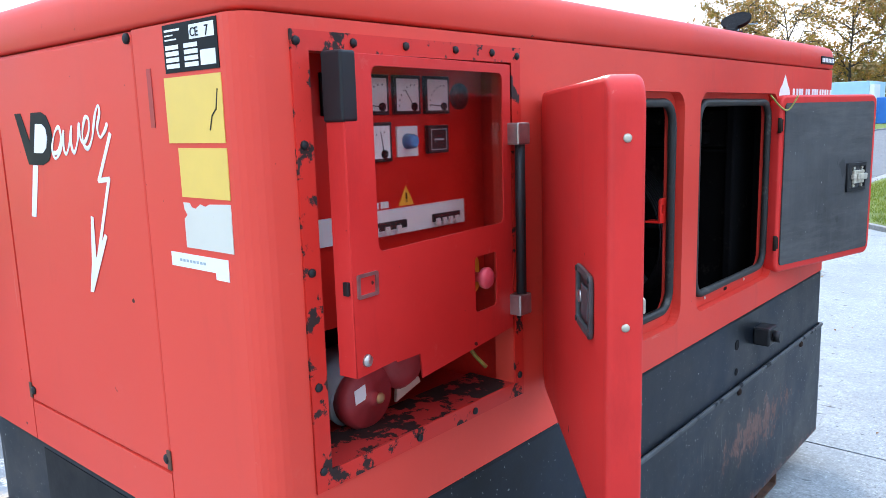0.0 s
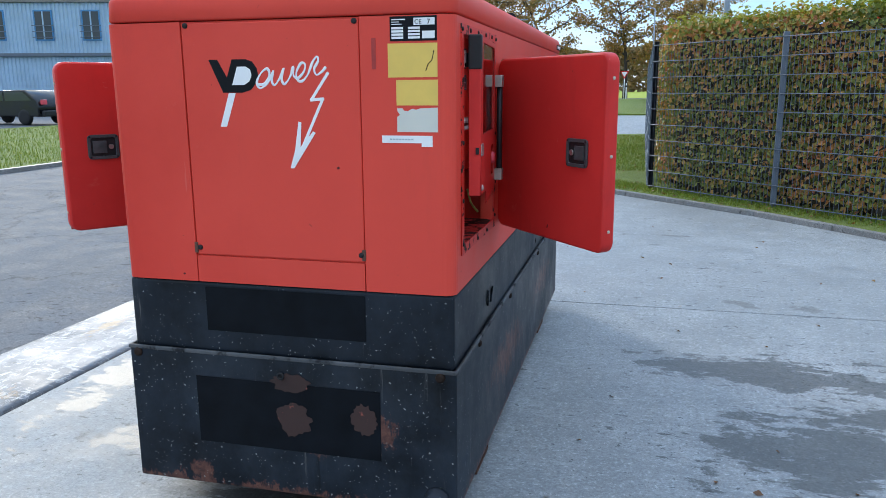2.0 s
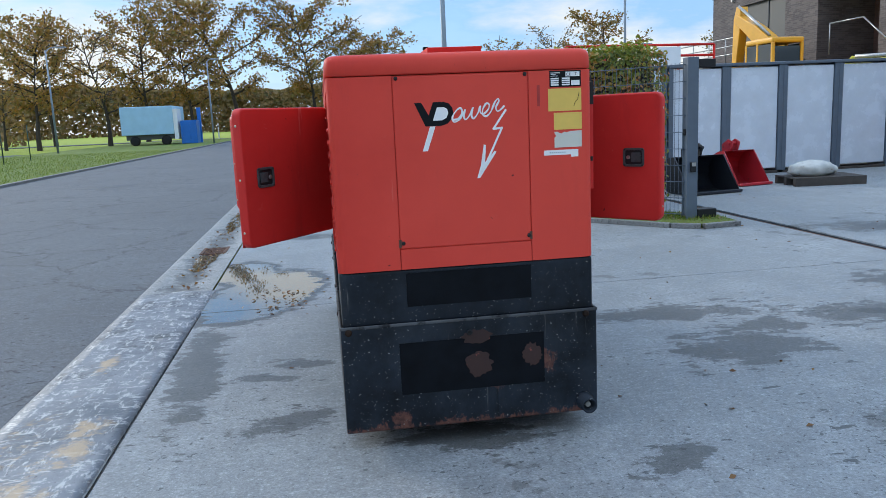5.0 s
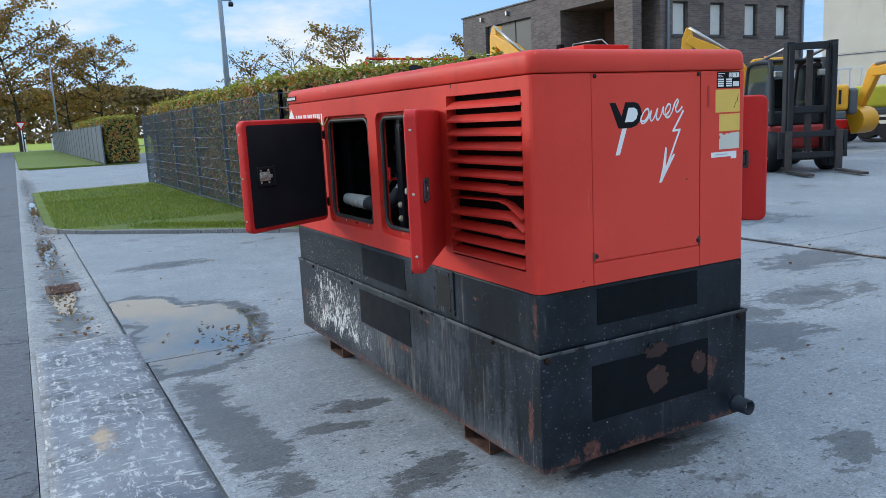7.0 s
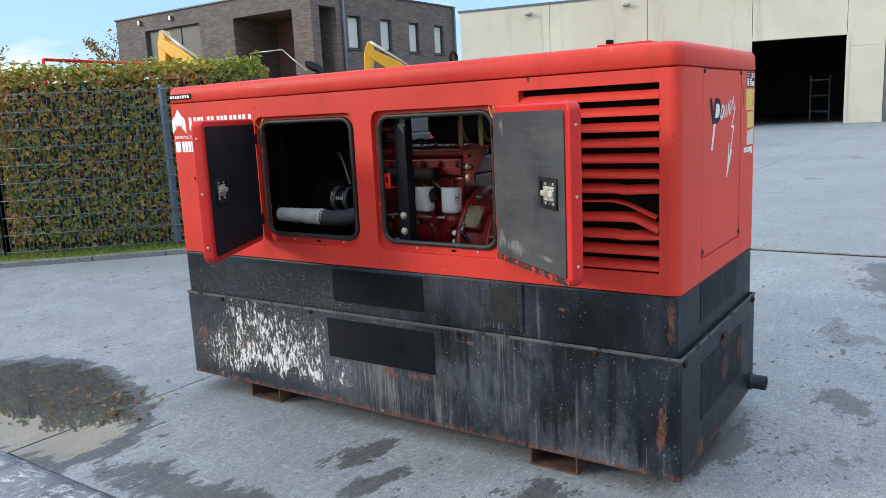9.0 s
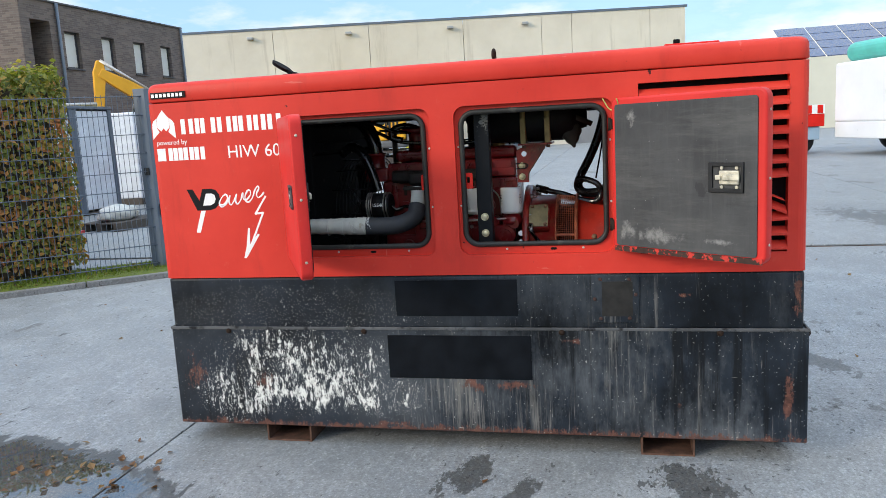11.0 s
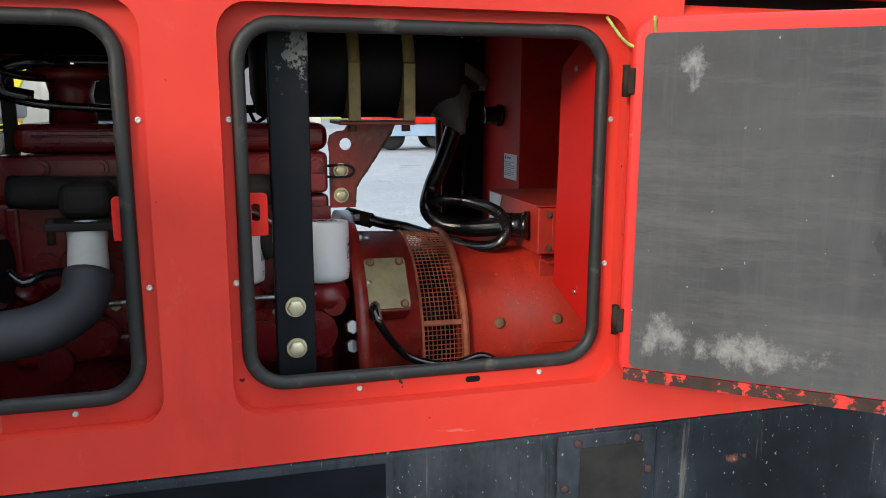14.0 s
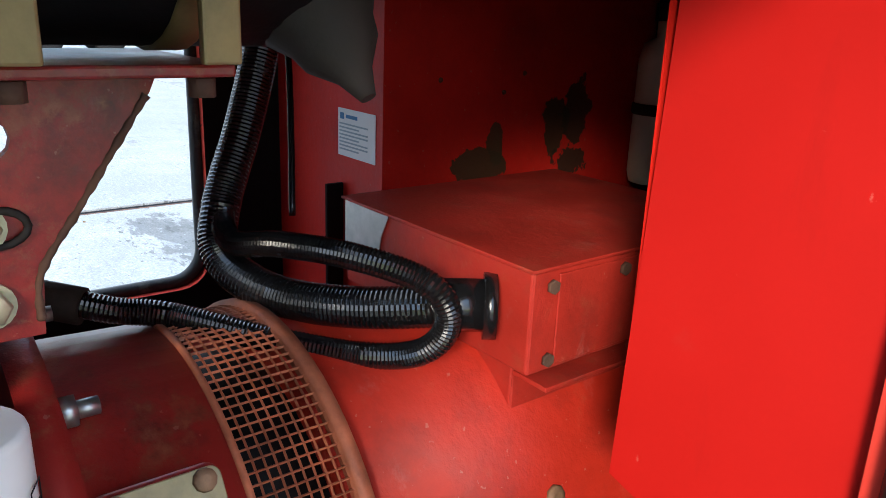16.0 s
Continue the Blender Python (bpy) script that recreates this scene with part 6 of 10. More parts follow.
part("injector_pipe", joined(*[sweep([(0.05, y, 1.30), (0.02, y + 0.02, 1.335), (-0.02, y + 0.05, 1.325), (-0.03, y + 0.09, 1.30)], 0.004, 6, 0.012) for y in (1.20, 1.29, 1.38, 1.47)]), M["oily"], engine, "thin black injector pipes")
part("block_bracket", box((-0.205, 1.470, 0.790), (-0.150, 1.540, 0.880), 0.008, 3), M["dark_iron"], engine, "oily grey bracket on the block")
for z in (0.818, 0.852):
    part("bracket_bolt", lathe([(0.013, 0), (0.013, 0.008), (0.009, 0.011), (0.002, 0.012)], basis((-0.205, 1.508, z), (0, -1, 0), (0, 0, 1)), 6), M["steel"], engine)
part("drain_plug", joined(cyl((-0.13, 1.585, 0.800), (-0.142, 1.585, 0.800), 0.026, 18), hexagon((-0.142, 1.585, 0.800), (-1, 0, 0), 0.016, 0.010)), M["engine"], engine)
for k, y in enumerate((1.235, 1.315, 1.40, 1.48)):
    part("injector_line", sweep([(-0.150, y + 0.10, 1.145), (-0.160, y + 0.05, 1.120), (-0.162, y, 1.07), (-0.170, y - 0.01, 0.99)], 0.0036, 8, 0.012), M["steel"], engine, "thin steel fuel line" if k == 0 else "")
part("loom", sweep([(0.04, 1.20, 1.318), (-0.02, 1.28, 1.330), (-0.07, 1.42, 1.322), (-0.06, 1.58, 1.330), (-0.08, 1.72, 1.345), (-0.05, 1.84, 1.395), (0.02, 1.95, 1.43)], lambda i, t: 0.008 + (0.0012 if i % 2 else 0), 10, 0.006), M["conduit"], engine, "black ribbed wiring loom over the valve cover")
part("overflow_hose", sweep([(-0.06, 1.96, 1.44), (-0.16, 1.90, 1.455), (-0.17, 1.80, 1.43), (-0.14, 1.72, 1.392), (-0.08, 1.66, 1.385)], 0.007, 8, 0.012), M["conduit"], engine, "thin black overflow hose")
part("filler_cap", lathe([(0.028, 0), (0.03, 0.012), (0.022, 0.018)], Matrix.Translation((-0.06, 1.24, 1.30)), 16), M["brass"], engine)
M["soot"] = worn("sooty_black", (0.004, 0.004, 0.0045), (0.03, 0.026, 0.022), 0.9, 0.60, 14, (1, 1, 1), 0.4, 0.1, 0.06)
for _y, _z, _r in ((1.50, 1.035, 0.026), (1.63, 1.040, 0.026), (1.40, 1.075, 0.020), (1.72, 1.00, 0.022)):
    part("core_plug", lathe([(_r + 0.008, 0.0), (_r + 0.008, 0.006), (_r, 0.009), (_r - 0.003, 0.004), (0.004, 0.0035)], basis((-0.146, _y, _z), (0, -1, 0), (0, 0, 1)), 20), M["engine"], engine)
# fan cage, radiator
for i in range(11):
    y = 1.83 + i * 0.0165
    part("guard_hoop", sweep([(0.265 * math.cos(a), y, 1.0 + 0.265 * math.sin(a)) for a in [k * math.pi / 12 for k in range(24)]], 0.0028, 5, 0.06, closed=True), M["oily"], engine, "black wire fan guard hoop" if i == 0 else "")
for a in (100, 125, 150, 175, 200, 225):
    ca, sa = 0.268 * math.cos(radians(a)), 0.268 * math.sin(radians(a))
    part("guard_bar", cyl((ca, 1.82, 1.0 + sa), (ca, 2.02, 1.0 + sa), 0.003, 6), M["oily"], engine)
part("fan_hub", cyl((0, 1.80, 1.0), (0, 1.90, 1.0), 0.07, 20), M["oily"], engine)
for k in range(7):
    b = box((0.05, -0.012, -0.05), (0.24, 0.012, 0.05), 0.004)
    bmesh.ops.transform(b, matrix=Matrix.Translation((0, 1.93, 1.0)) @ Euler((0, radians(k * 360 / 7), 0)).to_matrix().to_4x4() @ Euler((radians(35), 0, 0)).to_matrix().to_4x4(), verts=b.verts)
    part("fan_blade", b, M["oily"], engine)
for lo, hi in (((-0.43, 2.03, 0.61), (-0.401, 2.23, 1.53)), ((0.401, 2.03, 0.61), (0.43, 2.23, 1.53)), ((-0.34, 2.00, 1.32), (0.34, 2.059, 1.36))):
    part("radiator_brace", box(lo, hi, 0.006), M["soot"], GEN)
rad = part("radiator", box((-0.40, 2.06, 0.62), (0.40, 2.20, 1.30), 0.01), M["soot"], GEN, "oily black radiator with shroud")
part("header_tank", box((-0.41, 2.045, 1.302), (0.41, 2.215, 1.44), 0.02, 3), M["soot"], rad)
part("tank_flange", box((-0.42, 2.035, 1.292), (0.42, 2.225, 1.3015), 0.002), M["soot"], rad)
part("canopy_bulkhead", box((-0.5, 2.24, 0.61), (0.5, 2.25, 1.555)), M["lining"], GEN)
# filters and the small castings under them
for k, (y, x) in enumerate(((1.172, -0.216), (1.335, -0.20))):
    f = part("oil_filter", lathe([(0.036, 0.0), (0.050, 0.006), (0.0525, 0.02), (0.0525, 0.1145), (0.0522, 0.1165), (0.0505, 0.1188), (0.0495, 0.1195), (0.0485, 0.1198), (0.0, 0.120)], Matrix.Translation((x, y, 0.996)) @ Euler((0, radians(4), 0)).to_matrix().to_4x4() @ Matrix.Diagonal((0.9, 0.9, 1.0, 1)), 26), M["filter"], engine, "white spin-on filter can")
    for turn in (62, -66):
        nx, ny = -math.cos(radians(turn)), math.sin(radians(turn))
        m = basis((x + 0.0475 * nx + 0.0045, y + 0.0475 * ny, 1.064), (-ny, nx, 0), (0, 0, 1))
        pr = part("filter_print", flat([(-0.009, -0.02), (0.009, -0.02), (0.009, 0.02), (-0.009, 0.02)], 0.0004, m, [[(-0.0078, -0.0188), (0.0078, -0.0188), (0.0078, 0.0188), (-0.0078, 0.0188)]]), M["ink"], engine)
        bar_rows([(-0.005, 0.004, 0.010, 0.006), (-0.005, -0.006, 0.010, 0.0015), (-0.005, -0.0095, 0.008, 0.0015), (-0.006, -0.042, 0.010, 0.0012), (-0.006, -0.046, 0.010, 0.0012), (-0.006, -0.050, 0.008, 0.0012)], m, M["ink"], f, "printed_line", 0.0004)
    if k == 0:
        part("hand_writing", lettering("16.5.'23", 0.018, basis((x - 0.026, y + 0.032, 1.1192), (0.15, -0.98, 0), (0.98, 0.15, -0.07))), M["ink"], engine)
    if k == 0:
        part("hand_writing", sweep([(x + 0.012 + 0.0035 * math.sin(q * 1.9), y + 0.026 - q * 0.0030, 1.1162) for q in range(17)], 0.0007, 5, 0.001), M["ink"], engine)
    part("filter_seat", lathe([(0.045, 0), (0.05, 0.02), (0.035, 0.05)], Matrix.Translation((x + 0.01, y, 0.948)), 18), M["engine"], engine)
low = bmesh.new()
add_box(low, (-0.235, 1.17, 0.84), (-0.13, 1.42, 0.95), 0.018, 3)
for y, z, r in ((1.20, 0.90, 0.045), (1.30, 0.90, 0.05), (1.39, 0.91, 0.035), (1.16, 0.955, 0.022), (1.25, 0.965, 0.02), (1.46, 0.87, 0.03), (1.60, 0.90, 0.035), (1.68, 0.85, 0.03)):
    part("pump_housing", cyl((-0.15, y, z), (-0.25 if y < 1.43 else -0.185, y, z), r, 18), M["engine"], engine)
for y, z, r in ((1.20, 0.90, 0.03), (1.30, 0.90, 0.034)):
    part("pump_cap", cyl((-0.2505, y, z), (-0.262, y, z), r, 16), M["engine"], engine)
part("injection_pump", low, M["engine"], engine, "dark red pump castings with bolts")
for i, (y, z) in enumerate(((1.175, 0.855), (1.235, 0.855), (1.271, 0.945), (1.335, 0.855), (1.355, 0.945), (1.415, 0.86), (1.20, 0.955), (1.53, 0.84), (1.47, 0.83), (1.66, 0.94), (1.57, 0.955))):
    part("pump_bolt", hexagon((-0.236 if y < 1.43 else -0.150, y, z), (-1, 0, 0), 0.009, 0.009), M["steel"] if i % 3 else M["engine"], engine)
part("control_rod", joined(cyl((-0.24, 1.19, 0.978), (-0.24, 1.42, 0.972), 0.005, 8), cyl((-0.20, 1.44, 0.985), (-0.22, 1.66, 0.965), 0.006, 8)), M["steel"], engine)
part("dark_elbow", sweep([(-0.15, 1.30, 1.10), (-0.20, 1.29, 1.09), (-0.21, 1.27, 1.05)], 0.018, 10, 0.01), M["dark_iron"], engine)

# generator end: flange, adapter, air mesh, stator, terminal box
AXIS = basis((0, 1.12, 0.82), (1, 0, 0), (0, 0, 1))        # z runs to -y along the shaft
gen_end = part("alternator_stator", lathe([(0.222, 0.225), (0.222, 0.70), (0.205, 0.73), (0.10, 0.75)], AXIS, 64), M["altern"], GEN, "red generator stator with dull stains")
part("bell_flange", lathe([(0.285, 0.0), (0.285, 0.026), (0.245, 0.028), (0.236, 0.032), (0.232, 0.142), (0.20, 0.143)], AXIS, 64), M["bell"], gen_end, "dark red bell housing flange")
for a in (-8, 38, 65, 96, 120, 150, 175, 205, 230):
    ca, sa = 0.266 * math.cos(radians(180 - a)), 0.266 * math.sin(radians(180 - a))
    part("flange_bolt", joined(hexagon((ca, 1.094, 0.82 + sa), (0, -1, 0), 0.013, 0.012), cyl((ca, 1.083, 0.82 + sa), (ca, 1.066, 0.82 + sa), 0.007, 10)), M["steel"], gen_end)
for z in (0.909, 0.870):
    part("flange_bolt", hexagon((-0.252, 1.131, z), (-0.75, -0.2, 0.2), 0.013, 0.016), M["steel"], gen_end)
part("shaft_core", lathe([(0.19, 0.143), (0.19, 0.23)], AXIS, 40), M["oily"], gen_end)
mesh = bmesh.new()
for i in range(10):
    d = 0.145 + 0.0092 * i
    for k in range(72):
        a0, a1 = 2 * math.pi * k / 72, 2 * math.pi * (k + 1) / 72
        vs = [mesh.verts.new(AXIS @ Vector((rr * math.cos(a), rr * math.sin(a), d + w))) for a in (a0, a1) for rr, w in ((0.231, -0.0012), (0.2335, 0), (0.231, 0.0012))]
        mesh.faces.new((vs[0], vs[1], vs[4], vs[3]))
        mesh.faces.new((vs[1], vs[2], vs[5], vs[4]))
for k in range(144):
    a = 2 * math.pi * k / 144
    w = 0.0011 / 0.232
    vs = [mesh.verts.new(AXIS @ Vector((rr * math.cos(a + o), rr * math.sin(a + o), d))) for d in (0.143, 0.230) for rr, o in ((0.231, -w), (0.233, 0), (0.231, w))]
    mesh.faces.new((vs[0], vs[1], vs[4], vs[3]))
    mesh.faces.new((vs[1], vs[2], vs[5], vs[4]))
tagged(part("air_mesh", mesh, M["mesh_rust"], gen_end, "rusty square wire mesh band"), kind="stuff")
part("mesh_rim", lathe([(0.230, 0.228), (0.238, 0.229), (0.238, 0.241), (0.222, 0.242)], AXIS, 64), M["mesh_rust"], gen_end, "rusty mesh rim")
part("mesh_rim", lathe([(0.230, 0.140), (0.2355, 0.141), (0.2355, 0.146), (0.230, 0.147)], AXIS, 64), M["mesh_rust"], gen_end)
b = box((-0.005, -0.045, 0), (0.006, 0.045, 0.012), 0.002)
_a = radians(180 - 19)
bmesh.ops.transform(b, matrix=basis((0.234 * math.cos(_a), 0.935, 0.82 + 0.234 * math.sin(_a)), (-math.sin(_a), 0, math.cos(_a)), (0, 1, 0)), verts=b.verts)
part("mesh_clasp", b, M["mesh_rust"], gen_end)
_a = radians(180 - 37)
PL = basis((0.271 * math.cos(_a), 1.050, 0.82 + 0.271 * math.sin(_a)), (0, -1, 0), (math.sin(_a) * 1.0, 0, -math.cos(_a) * 1.0))
pl = part("cover_plate", flat(round_rect(0.085, 0.112, 0.008), 0.006, PL, bevel=0.001), M["brass_plate"], gen_end, "dull brass inspection plate with four bolts")
part("plate_boss", flat(round_rect(0.092, 0.120, 0.012), 0.045, PL @ Matrix.Translation((0, 0, -0.0455)), bevel=0.006), M["bell"], gen_end)
for sx in (-0.030, 0.030):
    for sy in (-0.047, 0.047):
        part("plate_bolt", lathe([(0.009, 0), (0.008, 0.004), (0.003, 0.006)], PL @ Matrix.Translation((sx, sy, 0.006)), 10), M["rusty_bolt"], gen_end)
lug = [PL @ Vector((-0.033, -0.050, 0.014)), PL @ Vector((-0.030, -0.085, 0.016)), Vector((-0.262, 1.02, 0.845)), Vector((-0.285, 0.94, 0.825)), Vector((-0.295, 0.87, 0.842)), Vector((-0.305, 0.835, 0.815)), Vector((-0.31, 0.825, 0.76)), Vector((-0.31, 0.82, 0.70))]
part("starter_cable", sweep(lug, 0.0085, 10, 0.01), M["conduit"], gen_end, "black earth cable")
part("cable_lug", cyl(lug[0], lug[1], 0.010, 8), M["steel"], gen_end)
for y, a in ((0.806, 16.5), (0.674, 16.5), (0.54, 16.5)):
    ra = radians(180 - a)
    c = Vector((0.221 * math.cos(ra), y, 0.82 + 0.221 * math.sin(ra)))
    part("stator_bolt", lathe([(0.013, 0), (0.012, 0.004), (0.006, 0.006)], basis(c, (0, 1, 0), (-math.sin(ra), 0, math.cos(ra))) @ Matrix.Diagonal((1, 1, -1 if basis(c, (0, 1, 0), (-math.sin(ra), 0, math.cos(ra))).to_3x3()[0][2] > 0 else 1, 1)), 8), M["rusty_bolt"], gen_end)
tb = bmesh.new()
add_box(tb, (-0.206, 0.37, 1.026), (0.112, 0.722, 1.1275), 0.003)
tbx = part("terminal_box", tb, M["box_red"], gen_end, "red terminal box with faded paint")
part("box_lid", box((-0.211, 0.365, 1.128), (0.117, 0.727, 1.1315), 0.001), M["box_red"], gen_end)
part("box_foot", box((-0.165, 0.39, 0.965), (0.09, 0.700, 1.0255), 0.003), M["box_red"], gen_end)
part("box_flange", box((-0.212, 0.38, 1.006), (-0.1655, 0.700, 1.011), 0.001), M["box_red"], gen_end)
part("box_side", box((-0.209, 0.385, 1.032), (-0.2065, 0.690, 1.122), 0.001), M["box_red"], tbx.parent)
part("grey_tape", flat([(0.042, 1.058), (0.111, 1.058), (0.111, 1.127), (0.020, 1.127), (0.034, 1.10)], 0.001, basis((0, 0.7235, 0), (-1, 0, 0), (0, 0, 1)) @ Matrix.Diagonal((-1, 1, 1, 1))), M["grey_paint"] if "grey_paint" in M else M["steel"], gen_end, "bare grey patch on the box corner")
for y, z in ((0.70, 1.112), (0.70, 1.040), (0.60, 1.112), (0.52, 1.040)):
    part("box_screw", hexagon((-0.209, y, z), (-1, 0, 0), 0.007, 0.004), M["rust"], gen_end)
part("cable_gland", joined(cyl((-0.160, 0.722, 1.081), (-0.152, 0.732, 1.081), 0.032, 20), cyl((-0.152, 0.731, 1.081), (-0.124, 0.766, 1.080), 0.027, 6)), M["conduit"], gen_end, "black hexagonal cable gland")


def ribs(r):
    return lambda i, t: r + (0.0007 if i % 2 else -0.0005)


part("conduit", sweep([(-0.140, 0.745, 1.081), (-0.055, 0.812, 1.064), (0.03, 0.858, 1.060), (0.095, 0.885, 1.085), (0.125, 0.872, 1.135), (0.155, 0.83, 1.215), (0.185, 0.79, 1.31), (0.215, 0.76, 1.42), (0.22, 0.75, 1.54)], ribs(0.0205), 24, 0.0022, smooth=False), M["conduit"], gen_end, "thick ribbed black cable conduit")
part("conduit", sweep([(0.085, 1.055, 1.078), (0.055, 1.01, 1.066), (0.034, 0.964, 1.058), (-0.025, 0.895, 1.040), (-0.085, 0.822, 1.027), (-0.132, 0.785, 1.040), (-0.152, 0.772, 1.075), (-0.138, 0.788, 1.110), (-0.080, 0.832, 1.127), (-0.005, 0.866, 1.124), (0.065, 0.886, 1.112), (0.118, 0.872, 1.135), (0.165, 0.83, 1.22), (0.205, 0.785, 1.34), (0.24, 0.75, 1.52)], ribs(0.0125), 18, 0.0019, smooth=False), M["conduit"], gen_end, "thin looped ribbed conduit")
part("conduit_end", cyl((0.105, 1.085, 1.082), (0.068, 1.032, 1.070), 0.018, 12), M["hinge"], gen_end)
part("thin_cable", sweep([(0.10, 0.80, 1.12), (0.16, 0.77, 1.28), (0.20, 0.76, 1.40), (0.16, 0.74, 1.50)], 0.004, 6, 0.02), M["conduit"], gen_end)
part("cabinet_gland", joined(lathe([(0.030, 0), (0.030, 0.010), (0.024, 0.012), (0.024, 0.050), (0.018, 0.052)], basis((0.345, 0.6155, 1.311), (-1, 0, 0), (0, 0, 1)), 18)), M["conduit"], gen_end)
BACK = basis((0.097, 0.6155, 0.007), (-1, 0, 0), (0, 0, 1))          # the cabinet's face towards the engine
pap = part("cabinet_label", flat([(-0.215, 1.134), (-0.117, 1.134), (-0.117, 1.202), (-0.215, 1.202)], 0.0008, BACK), M["white"], GEN, "white maker label with grey print")
bar_rows([(-0.210, 1.143 + i * 0.0052, 0.075 if i % 3 else 0.052, 0.0022) for i in range(8)], BACK, M["grey_ink"], pap, "printed_line", 0.0014)
bar_rows([(-0.208, 1.187, 0.010, 0.009), (-0.192, 1.189, 0.030, 0.005)], BACK, M["blue"], pap, "printed_mark", 0.0014)
# red baffle beside the louvres, post, air cleaner on its bracket
M["baffle"] = machine_red("baffle_red_paint", (0.50, 0.010, 0.007), 0.76, 0.45, 0.2)
BAF = basis((0, 0.729, 0), (-1, 0, 0), (0, 0, 1))
part("baffle_sheet", flat([(0.318, 0.990), (0.505, 0.936), (0.505, 1.50), (0.332, 1.412)], 0.003, BAF), M["baffle"], GEN, "bright red sheet metal baffle")
part("baffle_edge", flat([(0.0, 0.992), (0.03, 0.992), (0.03, 1.41), (0.0, 1.41)], 0.002, basis((-0.320, 0.729, 0), (0, -1, 0), (0, 0, 1))), M["red_plain"], GEN)
for x, z in ((-0.421, 0.997), (-0.395, 1.405)):
    part("baffle_screw", lathe([(0.006, 0), (0.004, 0.003), (0.001, 0.004)], BAF @ Matrix.Translation((-x, z, 0.003)), 10), M["steel"], GEN)
pm = bmesh.new()
add_box(pm, (-0.482, 1.219, 0.80), (-0.462, 1.281, 1.555), 0.003)
add_box(pm, (-0.462, 1.219, 0.80), (-0.43, 1.227, 1.555), 0.002)
add_box(pm, (-0.462, 1.273, 0.80), (-0.43, 1.281, 1.555), 0.002)
post = part("frame_post", pm, M["post"], GEN, "black steel post with worn white scuffs")
for z in (1.018, 0.949):
    part("post_bolt", joined(cyl((-0.482, 1.250, z), (-0.485, 1.250, z), 0.0165, 18), lathe([(0.0140, 0), (0.0140, 0.007), (0.0115, 0.0095), (0.002, 0.010)], basis((-0.485, 1.250, z), (0, -1, 0), (0, 0, 1)), 6)), M["bolt_zinc"], post, "yellow zinc hexagon bolt")
af = part("air_cleaner", lathe([(0.06, 0), (0.098, 0.01), (0.104, 0.02), (0.104, 0.40), (0.098, 0.41), (0.06, 0.43), (0.05, 0.47)], basis((-0.10, 1.30, 1.418), (1, 0, 0), (0, 0, 1)), 32), M["oily"], GEN, "black air cleaner can with strap bands")
for y in (1.108, 1.000):
    part("strap_band", lathe([(0.1045, 0), (0.107, 0.001), (0.107, 0.023), (0.1045, 0.024)], basis((-0.10, y + 0.012, 1.418), (1, 0, 0), (0, 0, 1)), 32), M["band"], af, "dull yellow strap band")
    part("strap_leg", box((-0.212, y - 0.012, 1.309), (-0.204, y + 0.012, 1.42), 0.002), M["band"], af)
    part("strap_nut", hexagon((-0.175, y, 1.299), (0, 0, -1), 0.009, 0.012), M["rust"], af)
part("dust_valve", joined(lathe([(0.046, 0), (0.050, 0.025), (0.034, 0.05), (0.030, 0.065), (0.014, 0.085), (0.006, 0.105)], Matrix.Translation((-0.125, 0.905, 1.365)) @ Vector((-0.60, -0.20, -0.78)).to_track_quat("Z", "Y").to_matrix().to_4x4(), 18), cyl((-0.10, 0.875, 1.40), (-0.10, 0.865, 1.42), 0.07, 18)), M["dusty"], af, "dusty grey rubber dust valve")
part("bracket_plate", box((-0.190, 0.983, 1.300), (-0.02, 1.135, 1.308), 0.002), M["bell"], engine)
part("bracket_gusset", flat([(-1.150, 1.130), (-1.097, 1.130), (-1.094, 1.172), (-1.018, 1.286), (-1.012, 1.2995), (-1.110, 1.2995), (-1.118, 1.288), (-1.134, 1.286), (-1.148, 1.278), (-1.152, 1.262), (-1.149, 1.24)], 0.010, basis((-0.118, 0, 0), (0, -1, 0), (0, 0, 1)), [[(-1.116 + 0.0125 * math.cos(a), 1.260 + 0.0125 * math.sin(a)) for a in [k * math.pi / 6 for k in range(12)]]]), M["bell"], engine, "dark red triangular bracket with a hole")
bead = sweep([(-0.128, 1.0985, 1.140), (-0.128, 1.0955, 1.172), (-0.128, 1.070, 1.2105), (-0.128, 1.044, 1.2495), (-0.128, 1.0205, 1.284)], lambda i, t: 0.0026 + 0.0004 * math.sin(i * 1.7) + 0.0004 * math.sin(i * 0.63), 8, 0.003)
part("weld_bead", bead, M["rust"], engine, "rusty weld bead along the bracket edge")
part("cable_clip", sweep([(-0.1305, 1.158, 1.2165), (-0.1305, 1.120, 1.2175), (-0.1305, 1.105, 1.2135), (-0.1305, 1.100, 1.2055), (-0.1305, 1.105, 1.1975), (-0.1305, 1.120, 1.1935), (-0.1305, 1.158, 1.1945)], 0.0027, 8, 0.006), M["dark_iron"], engine, "bent black wire clip under the bolt")
for z in (1.2065, 1.156):
    part("bracket_bolt", joined(cyl((-0.128, 1.127, z), (-0.132, 1.127, z), 0.0155, 18), lathe([(0.0122, 0), (0.0122, 0.006), (0.010, 0.008), (0.002, 0.0085)], basis((-0.132, 1.127, z), (0, -1, 0), (0, 0, 1)), 6)), M["bolt_zinc"], engine, "yellow zinc hexagon bolt")
M["rail"] = worn("rusty_black_rail", (0.010, 0.010, 0.011), (0.10, 0.048, 0.028), 0.6, 0.60, 18, (1, 1, 1), 0.3, 0.05, 0.25)
